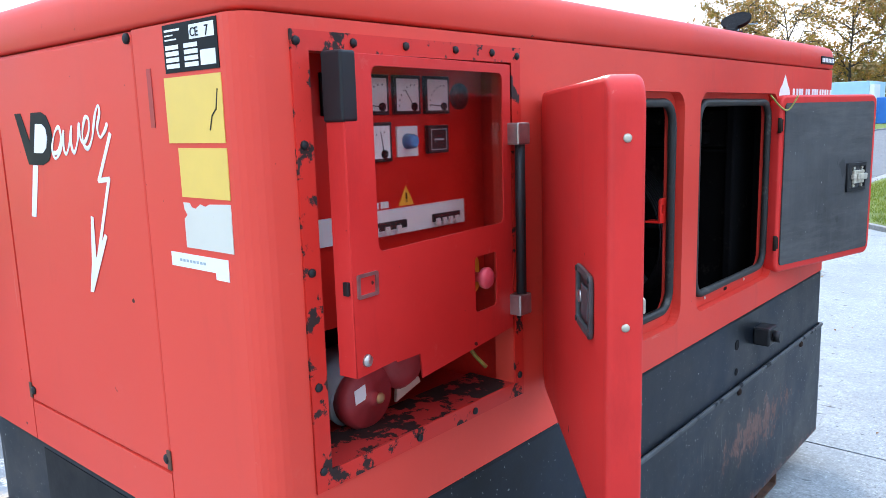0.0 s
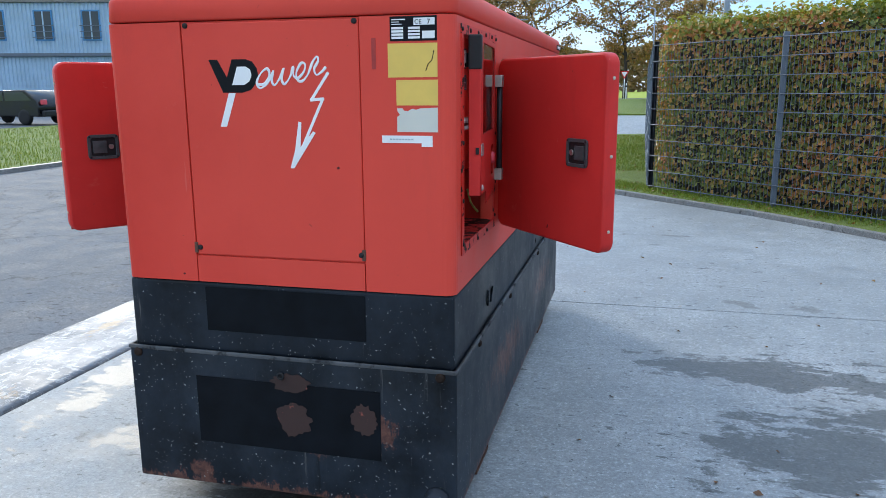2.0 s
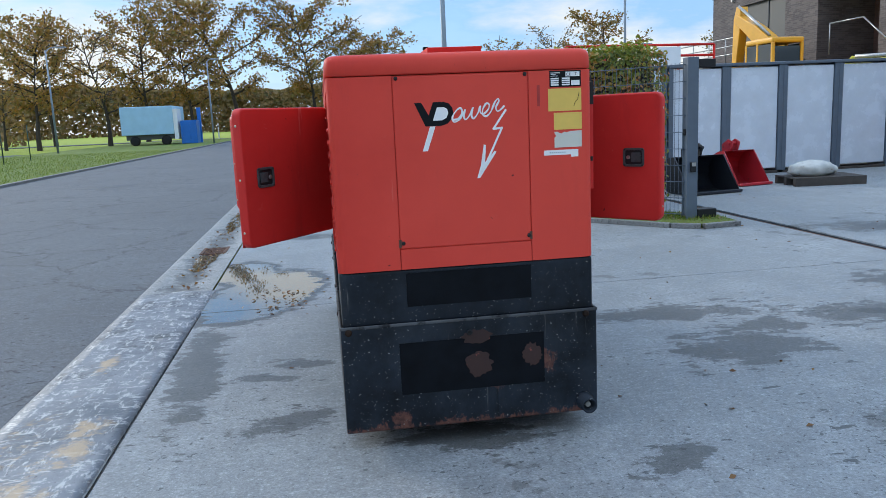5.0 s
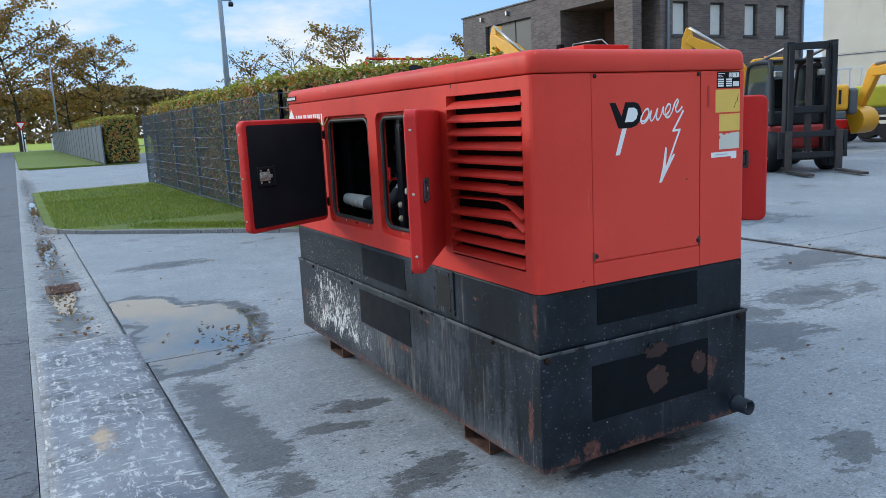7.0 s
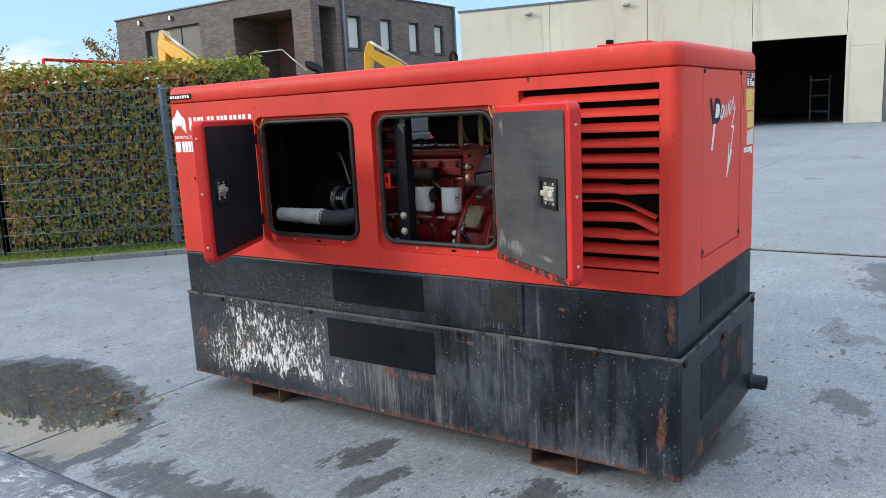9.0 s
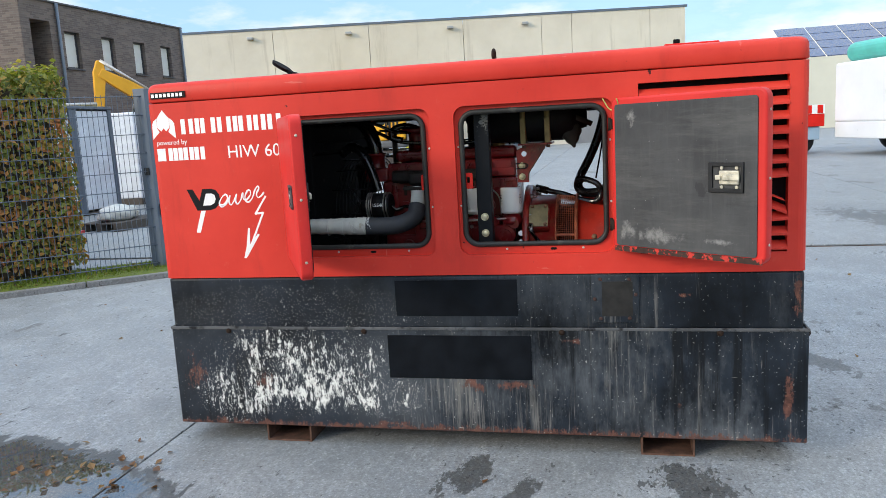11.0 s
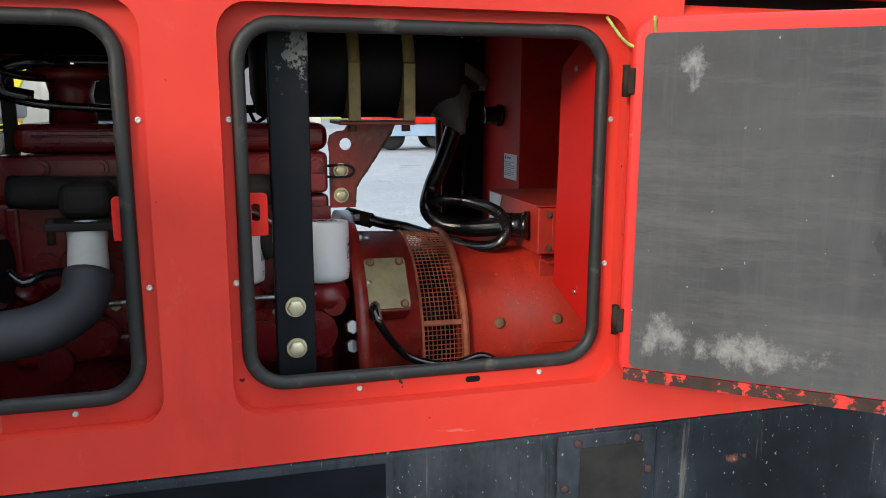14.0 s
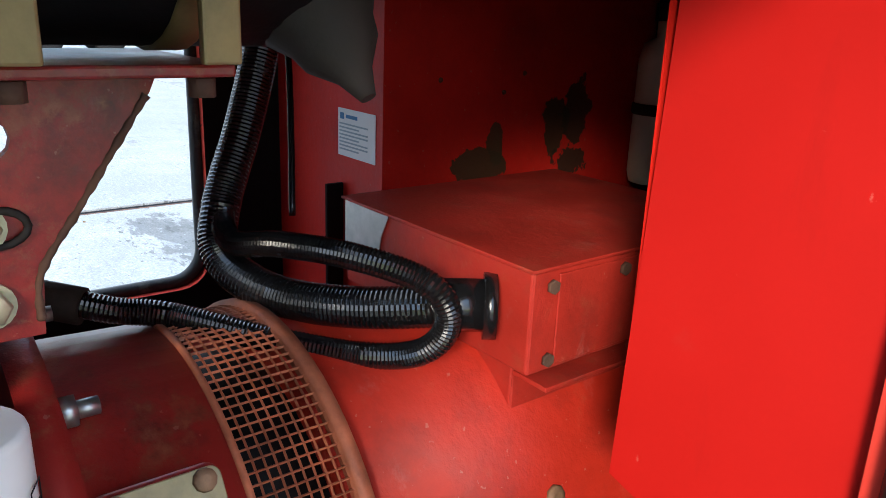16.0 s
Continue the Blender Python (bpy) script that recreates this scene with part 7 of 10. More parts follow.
for sx in (-1, 1):
    part("skid_rail", joined(box((sx * 0.310 - 0.036, 0.30, 0.742), (sx * 0.310 + 0.036, 0.885, 0.822), 0.004), box((sx * 0.310 - 0.030, 0.886, 0.62), (sx * 0.310 + 0.030, 2.0, 0.72), 0.004)), M["rail"], GEN, "rusty black skid rail under the generator")
ft = flat([(-0.752, 0.785), (-0.742, 0.828), (-0.720, 0.842), (-0.560, 0.842), (-0.556, 0.785)], 0.008, basis((-0.245, 0, 0), (0, -1, 0), (0, 0, 1)), [[(-c + 0.021 * math.cos(a), 0.806 + 0.017 * math.sin(a)) for a in [k * math.pi / 7 for k in range(14)]] for c in (0.691, 0.595)])
part("stator_foot", ft, M["altern"], gen_end, "red mounting foot with holes")

# pale canister hung beside the control cabinet
can = part("coolant_canister", lathe([(0.010, 0), (0.036, 0.004), (0.040, 0.02), (0.040, 0.20), (0.034, 0.225), (0.016, 0.235), (0.016, 0.262)], Matrix.Translation((0.115, 0.135, 1.085)), 22), M["canister"], GEN, "pale plastic coolant canister with black cap")
part("canister_cap", cyl((0.115, 0.135, 1.345), (0.115, 0.135, 1.372), 0.021, 16), M["plastic"], can)
part("canister_strap", lathe([(0.0405, 0), (0.043, 0.002), (0.043, 0.016), (0.0405, 0.018)], Matrix.Translation((0.115, 0.135, 1.20)), 22), M["hinge"], can)
for _y, _z in ((0.52, 1.255), (0.36, 1.262), (0.40, 1.235), (0.47, 1.40), (0.30, 1.40)):
    part("cabinet_screw", lathe([(0.004, 0), (0.003, 0.002), (0.001, 0.003)], basis((0.198, _y, _z), (0, -1, 0), (0, 0, 1)), 8), M["rust"], GEN)

# ---- hedges, fences and yard clutter ----
def leaf_material(name, stops, rough=0.45, through_light=0.35):
    m, nt, b = nodes_of(name)
    g = nt.nodes.new("ShaderNodeNewGeometry")
    patch = tex(nt, 0.8, 4)
    mixed = arith(nt, "ADD", arith(nt, "MULTIPLY", g.outputs["Random Per Island"], 0.62), arith(nt, "MULTIPLY", ramp(nt, patch, [(0.33, 0), (0.67, 1)]), 0.38))
    hue = ramp(nt, mixed, stops)
    nt.links.new(hue, b.inputs["Base Color"])
    b.inputs["Roughness"].default_value = rough
    thin, both = nt.nodes.new("ShaderNodeBsdfTranslucent"), nt.nodes.new("ShaderNodeMixShader")
    both.inputs[0].default_value = through_light
    nt.links.new(blend(nt, 1.0, hue, (1.0, 0.95, 0.55), "MULTIPLY"), thin.inputs[0])
    nt.links.new(b.outputs[0], both.inputs[1])
    nt.links.new(thin.outputs[0], both.inputs[2])
    nt.links.new(both.outputs[0], nt.nodes["Material Output"].inputs[0])
    return m


M["hedge_leaf"] = leaf_material("hedge_leaves", [(0.0, (0.085, 0.11, 0.025)), (0.32, (0.16, 0.20, 0.035)), (0.50, (0.29, 0.28, 0.05)), (0.66, (0.46, 0.26, 0.06)), (0.85, (0.43, 0.16, 0.055)), (1.0, (0.26, 0.095, 0.055))])
M["hedge_top"] = leaf_material("hedge_top_leaves", [(0.0, (0.12, 0.18, 0.025)), (0.45, (0.26, 0.29, 0.04)), (0.75, (0.42, 0.36, 0.06)), (1.0, (0.35, 0.13, 0.04))])
M["litter"] = leaf_material("fallen_leaves", [(0.0, (0.10, 0.05, 0.025)), (0.4, (0.19, 0.09, 0.035)), (0.75, (0.28, 0.17, 0.06)), (1.0, (0.06, 0.035, 0.02))])
M["bark"] = simple("dark_bark", (0.045, 0.035, 0.027), 0.9, 0, 0.4, 6, 0.6, 30)


def scatter(name, material, count, place, size, seed, parent=None):
    """Many small folded leaves; place(rnd) gives a spot and the way its face looks."""
    rnd = random.Random(seed)
    verts, faces = [], []
    for i in range(count):
        p, n = place(rnd)
        p, n = Vector(p), Vector(n)
        n = (n + Vector((rnd.uniform(-1, 1), rnd.uniform(-1, 1), rnd.uniform(-1, 1))) * 0.8).normalized()
        u = n.orthogonal().normalized()
        a = rnd.uniform(0, 6.283)
        u = u * math.cos(a) + n.cross(u) * math.sin(a)
        v = n.cross(u)
        L = size * rnd.uniform(0.6, 1.25)
        w = L * rnd.uniform(0.28, 0.4)
        k = len(verts)
        verts += [p - u * L / 2, p + v * w + n * L * 0.12, p + u * L / 2, p - v * w + n * L * 0.12]
        faces += [(k, k + 1, k + 2), (k, k + 2, k + 3)]
    me = bpy.data.meshes.new(name)
    me.from_pydata([tuple(v) for v in verts], [], faces)
    me.update()
    ob = part(name, me, material, parent)
    return tagged(ob, kind="stuff")


def hedge(name, a, b, width, height, seed, label, density=1.0, leaf=0.062):
    """A clipped hedge from a to b, its depth to the right of that way: dark core, stems, and leaves all over it."""
    a, b = Vector((*a, 0)), Vector((*b, 0))
    d = (b - a)
    L = d.length
    m = basis((a.x, a.y, 0.05), d.normalized(), Vector((0, 0, 1)))     # x along, y up, z to the right
    root = thing(name, label, "hedge")
    bm = bmesh.new()
    nx, ny = max(2, int(L / 0.5)), 5
    def wave(x, y):
        return 0.05 * noise.noise(Vector((x * 1.3 + seed, y * 1.7, 0))) + 0.03 * noise.noise(Vector((x * 4 + seed, y * 4, 3)))
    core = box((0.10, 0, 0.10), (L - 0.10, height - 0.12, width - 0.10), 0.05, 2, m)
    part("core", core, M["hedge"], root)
    for i in range(max(3, int(L / 0.45))):
        x = 0.2 + i * 0.45
        if x < L - 0.1:
            part("stem", cyl(m @ Vector((x, 0, width / 2)), m @ Vector((x + 0.03, 0.4, 0.12)), 0.018, 6, 0.012), M["bark"], root)

    def on_side(z, sign):
        def f(r):
            x, y = r.uniform(0, L), r.uniform(0.12, height) if r.random() > 0.04 else r.uniform(0.02, 0.2)
            return m @ Vector((x, y, z + sign * (wave(x, y) + r.uniform(-0.09, 0.05)))), m.to_3x3() @ Vector((0, 0.3, sign))
        return f

    def on_top(r):
        x, z = r.uniform(0, L), r.uniform(0, width)
        up = abs(r.gauss(0, 0.05)) if r.random() < 0.9 else r.uniform(0, 0.18)
        return m @ Vector((x, height - 0.04 + wave(x, z) + up, z)), m.to_3x3() @ Vector((0, 1, 0))

    def on_end(r):
        y, z = r.uniform(0.1, height), r.uniform(0, width)
        x = (0 if r.random() < 0.5 else L)
        return m @ Vector((x + r.uniform(-0.06, 0.06), y, z)), m.to_3x3() @ Vector((-1 if x == 0 else 1, 0.3, 0))
    area = L * height
    scatter("foliage", M["hedge_leaf"], int(area * 620 * density), on_side(0.0, -1), leaf, seed + 1, root)
    scatter("foliage", M["hedge_leaf"], int(area * 120 * density), on_side(width, 1), leaf * 1.3, seed + 2, root)
    scatter("foliage", M["hedge_top"], int(L * width * 750 * density), on_top, leaf, seed + 3, root)
    scatter("foliage", M["hedge_leaf"], int(2 * width * height * 420 * density), on_end, leaf, seed + 4, root)
    return root


GATE, CORNER = (3.80, 5.65), (1.20, 8.42)
hedge("hedge", (3.40, 6.32), (1.34, 8.52), 1.0, 2.10, 11, "clipped hornbeam hedge in green and autumn brown", 1.7, 0.07)
# its depth lies away from the yard
hedge("hedge", (1.36, 9.0), (1.36, 21.3), 0.85, 2.10, 31, "long clipped hedge with green and brown leaves", 1.0, 0.085)
hedge("hedge", (1.75, 38.6), (1.75, 60.0), 1.5, 2.2, 51, "far clipped hedge in orange brown leaf", 0.5, 0.15)


def mesh_fence(name, posts, top, label, base=0.06, wires=True, solid=False):
    """A fence of double-rod mesh panels between square posts; every post, rail and panel a part."""
    root = thing(name, label, "fence")
    for x, y in posts:
        part("post", box((x - 0.03, y - 0.03, base - 0.1), (x + 0.03, y + 0.03, base + top + 0.03), 0.004), M["fence"], root)
    for (x0, y0), (x1, y1) in zip(posts, posts[1:]):
        d = Vector((x1 - x0, y1 - y0, 0))
        L = d.length
        m = basis((x0, y0, base), d.normalized(), (0, 0, 1))
        if solid:
            part("mesh_panel", box((0.03, 0.03, -0.01), (L - 0.03, top - 0.05, 0.01), 0.0, 2, m), M["fence"], root)
            continue
        for k in range(10):
            z = 0.04 + (top - 0.06) * k / 9
            part("rail", joined(cyl(m @ Vector((0, z, -0.048)), m @ Vector((L, z, -0.048)), 0.0045, 5), cyl(m @ Vector((0, z, -0.034)), m @ Vector((L, z, -0.034)), 0.0045, 5)), M["fence"], root)
        bm = bmesh.new()
        n = int(L / 0.05)
        for i in range(1, n):
            p = m @ Vector((L * i / n, 0.0, -0.041))
            q = m @ Vector((L * i / n, top, -0.041))
            u = d.normalized() * 0.003
            w = m.to_3x3() @ Vector((0, 0, 0.003))
            vs = [bm.verts.new(c + o) for c in (p, q) for o in (u, w, -u, -w)]
            for j in range(4):
                bm.faces.new((vs[j], vs[(j + 1) % 4], vs[4 + (j + 1) % 4], vs[4 + j]))
        tagged(part("mesh_rod", bm, M["fence"], root), kind="stuff")
    return root


mesh_fence("mesh_fence", [GATE, (2.515, 7.02), CORNER], 1.86, "dark grey welded mesh fence in front of a hedge")
mesh_fence("mesh_fence", [CORNER, (1.2, 9.43), (1.2, 11.93), (1.2, 14.45), (1.2, 16.95), (1.2, 19.45), (1.2, 21.6)], 1.86, "long dark grey welded mesh fence along the lawn")
mesh_fence("mesh_fence", [(1.6, 38.5 + 2.5 * i) for i in range(22)], 1.9, "far grey fence along the verge", solid=True)

gp = thing("gate_post", "thick grey steel gate post with a lock box", "gate post")
part("column", box((3.755, 5.58, -0.02), (3.895, 5.72, 1.98), 0.006), M["fence"], gp)
part("bracket", box((3.89, 5.60, 1.86), (4.12, 5.68, 1.955), 0.008), M["plastic"], gp)
part("base_shoe", box((3.90, 5.58, 0.0), (4.15, 5.72, 0.16), 0.01), M["plastic"], gp)
part("lock_box", box((3.79, 5.545, 0.62), (3.86, 5.581, 0.74), 0.008), M["plastic"], gp)
part("lock_face", box((3.80, 5.538, 0.69), (3.85, 5.546, 0.735), 0.004), M["steel"], gp)
part("reader_box", box((3.74, 5.62, 1.06), (3.756, 5.68, 1.14), 0.006), M["plastic"], gp)


# wrapped panels stacked upright
M["film"] = simple("white_stretch_film", (0.62, 0.66, 0.72), 0.25, 0, 0.08, 3, 0.5, 8)
M["dark_wood"] = simple("dark_timber", (0.06, 0.05, 0.042), 0.8, 0, 0.3, 8, 0.2)
for i, x in enumerate((5.02, 6.27, 7.48, 8.70, 9.92)):
    t = thing("wrapped_crate", "tall white crate wrapped in stretch film, standing on edge", "wrapped crate", "wrapped crates by the fence")
    part("panel", box((x, 11.25, 0.10), (x + 1.02, 11.75, 2.12), 0.02, 2), M["film"], t)
    part("edge_profile", box((x - 0.10, 11.22, 0.05), (x - 0.003, 11.78, 2.15), 0.01), M["fence"], t)
    part("edge_profile", box((x + 1.023, 11.22, 0.05), (x + 1.12, 11.78, 2.15), 0.01), M["fence"], t)
    part("top_rail", box((x - 0.10, 11.20, 2.152), (x + 1.12, 11.80, 2.21), 0.01), M["fence"], t)
    part("skid", box((x - 0.05, 11.22, 0.0), (x + 1.05, 11.78, 0.048), 0.01), M["dark_wood"], t)


def digger_bucket(at, width, material, label):
    """An excavator bucket lying on its back: curved shell, cheeks, lip, ears."""
    root = thing("excavator_bucket", label, "excavator bucket")
    prof = [(0.32 * math.cos(a) + 0.0, 0.30 + 0.30 * math.sin(a)) for a in [math.pi * (0.45 + 1.05 * k / 9) for k in range(10)]] + [(0.45, 0.03)]
    bm = bmesh.new()
    rows = [[bm.verts.new((x, y, z)) for y, z in prof] for x in (0, width)]
    for k in range(len(prof) - 1):
        bm.faces.new((rows[0][k], rows[0][k + 1], rows[1][k + 1], rows[1][k]))
    bmesh.ops.solidify(bm, geom=list(bm.faces), thickness=0.025)
    bmesh.ops.transform(bm, matrix=at, verts=bm.verts)
    part("shell", bm, material, root)
    for x in (0.0, width - 0.02):
        part("cheek", flat([(y, z) for y, z in prof], 0.02, at @ basis((x, 0, 0), (0, 1, 0), (0, 0, 1))), material, root)
    part("lip", box((0.0, 0.40, 0.01), (width, 0.52, 0.05), 0.006, 2, at), material, root)
    for x in (width * 0.36, width * 0.58):
        part("ear", flat([(-0.28, 0.5), (-0.08, 0.58), (-0.02, 0.74), (-0.14, 0.80), (-0.30, 0.70)], 0.03, at @ basis((x, 0, 0), (0, 1, 0), (0, 0, 1)), bevel=0.004), material, root)
    part("pin", cyl(at @ Vector((width * 0.30, -0.12, 0.72)), at @ Vector((width * 0.66, -0.12, 0.72)), 0.03, 12), material, root)
    return root


M["bucket_red"] = worn("red_bucket_paint", (0.42, 0.02, 0.03), (0.10, 0.05, 0.04), 0.45, 0.64, 6, (1, 1, 1), 0.15)
M["bucket_black"] = worn("black_bucket_paint", (0.015, 0.018, 0.025), (0.13, 0.07, 0.04), 0.5, 0.66, 6, (1, 1, 1), 0.2)
digger_bucket(pose(7.05, 9.70, 0.0, 0, 0, 192), 0.68, M["bucket_red"], "red excavator bucket with mounting ears")
digger_bucket(pose(6.00, 8.84, 0.0, 0, 0, 190), 0.98, M["bucket_black"], "black wide ditching bucket with rusty lip")


def pallet(at, label):
    root = thing("pallet", label, "pallet")
    for k in range(7):
        part("deck_board", box((0, k * 0.115, 0.12), (1.2, k * 0.115 + 0.09, 0.142), 0.003, 2, at), M["dark_wood"], root)
    for k in (0.0, 0.35, 0.68):
        part("bearer", box((0, k, 0.022), (1.2, k + 0.1, 0.119), 0.004, 2, at), M["dark_wood"], root)
        part("bottom_board", box((0, k, 0), (1.2, k + 0.1, 0.0215), 0.003, 2, at), M["dark_wood"], root)
    return root


pallet(pose(7.2, 8.6, 0, 0, 0, -8), "weathered wooden pallet beside the buckets")
sack = bmesh.new()
bmesh.ops.create_icosphere(sack, subdivisions=3, radius=1)
for v in sack.verts:
    k = 1 + 0.25 * noise.noise(v.co * 2.3)
    v.co = Vector((v.co.x * 0.42 * k, v.co.y * 0.26 * k, max(-0.1, v.co.z * 0.16 * k)))
for f in sack.faces:
    f.smooth = True
bmesh.ops.transform(sack, matrix=Matrix.Translation((7.75, 8.95, 0.243)), verts=sack.verts)
tagged(part("sack", sack, M["wrap"]), "crumpled pale sack lying on a pallet", "sack")

# leaves on the ground
def gutter_spot(r):
    y = 3.9 + abs(r.gauss(0, 16))
    return (-1.93 + r.gauss(0, 0.09) - 0.002 * y, y, -0.022 + r.uniform(0, 0.012)), (0, 0, 1)


def pool_spot(r):
    return (-0.98 + r.gauss(0, 0.15), 3.05 + r.gauss(0, 0.22), 0.004 + r.uniform(0, 0.006)), (0, 0, 1.6)


def yard_spot(r):
    x, y = r.uniform(-1.5, 6), r.uniform(-2.5, 8)
    if abs(x) < 0.7 and -0.1 < y < 2.85:
        x += 1.5
    return (x, y, 0.004), (0, 0, 1.6)


def lawn_spot(r):
    t = r.random()
    if t < 0.5:
        s = r.random()
        return (-0.2 + 3.9 * s + r.uniform(0.05, 0.5), 9.2 - 4.0 * s + r.uniform(0.05, 0.7), 0.058), (0, 0, 1.5)
    return (r.uniform(-1.7, 1.1), r.uniform(10.3, 20), 0.058), (0, 0, 1.5)


for nm, ct, fn, sz, sd, lb in (("gutter_leaves", 460, gutter_spot, 0.042, 3, "wet brown leaves along the gutter"), ("puddle_leaves", 55, pool_spot, 0.040, 4, "wet brown leaves in a puddle"), ("yard_leaves", 110, yard_spot, 0.035, 5, "scattered dry leaves on the concrete"), ("lawn_leaves", 520, lawn_spot, 0.05, 6, "fallen brown leaves on the lawn edge")):
    tagged(scatter(nm, M["litter"], ct, fn, sz, sd), lb, "fallen leaves")


def blades(name, count, place, seed, label, tall=1.0):
    rnd = random.Random(seed)
    verts, faces = [], []
    for i in range(count):
        x, y = place(rnd)
        a, h, w = rnd.uniform(0, 6.283), rnd.uniform(0.02, 0.06) * tall, 0.005 * tall
        k = len(verts)
        verts += [(x - w * math.cos(a), y - w * math.sin(a), 0.05), (x + w * math.cos(a), y + w * math.sin(a), 0.05), (x + rnd.uniform(-0.02, 0.02), y + rnd.uniform(-0.02, 0.02), 0.05 + h)]
        faces.append((k, k + 1, k + 2))
    me = bpy.data.meshes.new(name)
    me.from_pydata(verts, [], faces)
    return tagged(part(name, me, M["blade"]), label, "grass", kind="stuff")


M["blade"] = leaf_material("grass_blades", [(0.0, (0.085, 0.14, 0.010)), (0.5, (0.15, 0.215, 0.018)), (1.0, (0.24, 0.26, 0.05))])


def near_lawn(r):
    s = r.random()
    return -0.9 + 4.6 * s + r.uniform(0.03, 0.55), 9.85 - 4.6 * s + r.uniform(0.05, 0.6)


def mid_lawn(r):
    return r.uniform(-1.75, 1.3), r.uniform(10.6, 16.5) if r.random() < 0.7 else r.uniform(16, 20.2)


def verge_spot(r):
    return r.uniform(-21, -9.85), 6.5 + 45 * r.random() ** 1.6


blades("grass", 40000, verge_spot, 9, "short verge grass across the road", 1.6)
blades("grass", 9000, near_lawn, 7, "short grass at the foot of the hedge")
blades("grass", 26000, mid_lawn, 8, "short lawn grass beside the road")

# ---- buildings ----
def brick_material(name, a, c, mortar):
    m, nt, b = nodes_of(name)
    tc, mp = nt.nodes.new("ShaderNodeTexCoord"), nt.nodes.new("ShaderNodeMapping")
    mp.inputs["Rotation"].default_value = (radians(90), 0, 0)
    br = nt.nodes.new("ShaderNodeTexBrick")
    br.inputs["Color1"].default_value, br.inputs["Color2"].default_value, br.inputs["Mortar"].default_value = (*a, 1), (*c, 1), (*mortar, 1)
    br.inputs["Scale"].default_value, br.inputs["Brick Width"].default_value, br.inputs["Row Height"].default_value, br.inputs["Mortar Size"].default_value = 1.0, 0.25, 0.065, 0.006
    br.inputs["Bias"].default_value = -0.2
    sx = nt.nodes.new("ShaderNodeSeparateXYZ")
    cx = nt.nodes.new("ShaderNodeCombineXYZ")
    nt.links.new(tc.outputs["Object"], sx.inputs[0])
    nt.links.new(arith(nt, "ADD", sx.outputs[0], sx.outputs[1]), cx.inputs[0])
    nt.links.new(sx.outputs[2], cx.inputs[1])
    nt.links.new(cx.outputs[0], br.inputs["Vector"])
    nt.links.new(blend(nt, 0.35, br.outputs[0], blend(nt, ramp(nt, tex(nt, 1.5, 6), [(0.3, 0), (0.7, 1)]), a, c)), b.inputs["Base Color"])
    b.inputs["Roughness"].default_value = 0.8
    bump(nt, b, br.outputs[1], -0.5, 0.01)
    return m


M["brick_a"] = brick_material("dark_brown_brick", (0.075, 0.06, 0.056), (0.18, 0.145, 0.13), (0.15, 0.14, 0.135))
M["brick_b"] = brick_material("rust_brown_brick", (0.12, 0.06, 0.045), (0.19, 0.10, 0.075), (0.12, 0.1, 0.09))
M["frame_dark"] = simple("anthracite_frame", (0.035, 0.038, 0.045), 0.4, 0, 0.1, 5, 0)
M["blind"] = simple("pale_blind", (0.55, 0.57, 0.56), 0.6, 0, 0.05, 5, 0)
mm, nt, bs = nodes_of("window_glass")
bs.inputs["Base Color"].default_value, bs.inputs["Roughness"].default_value, bs.inputs["Metallic"].default_value = (0.035, 0.045, 0.05, 1), 0.06, 0.0
nt.links.new(ramp(nt, tex(nt, 0.7), [(0.3, 0.03), (0.7, 0.1)]), bs.inputs["Roughness"])
M["pane"] = mm


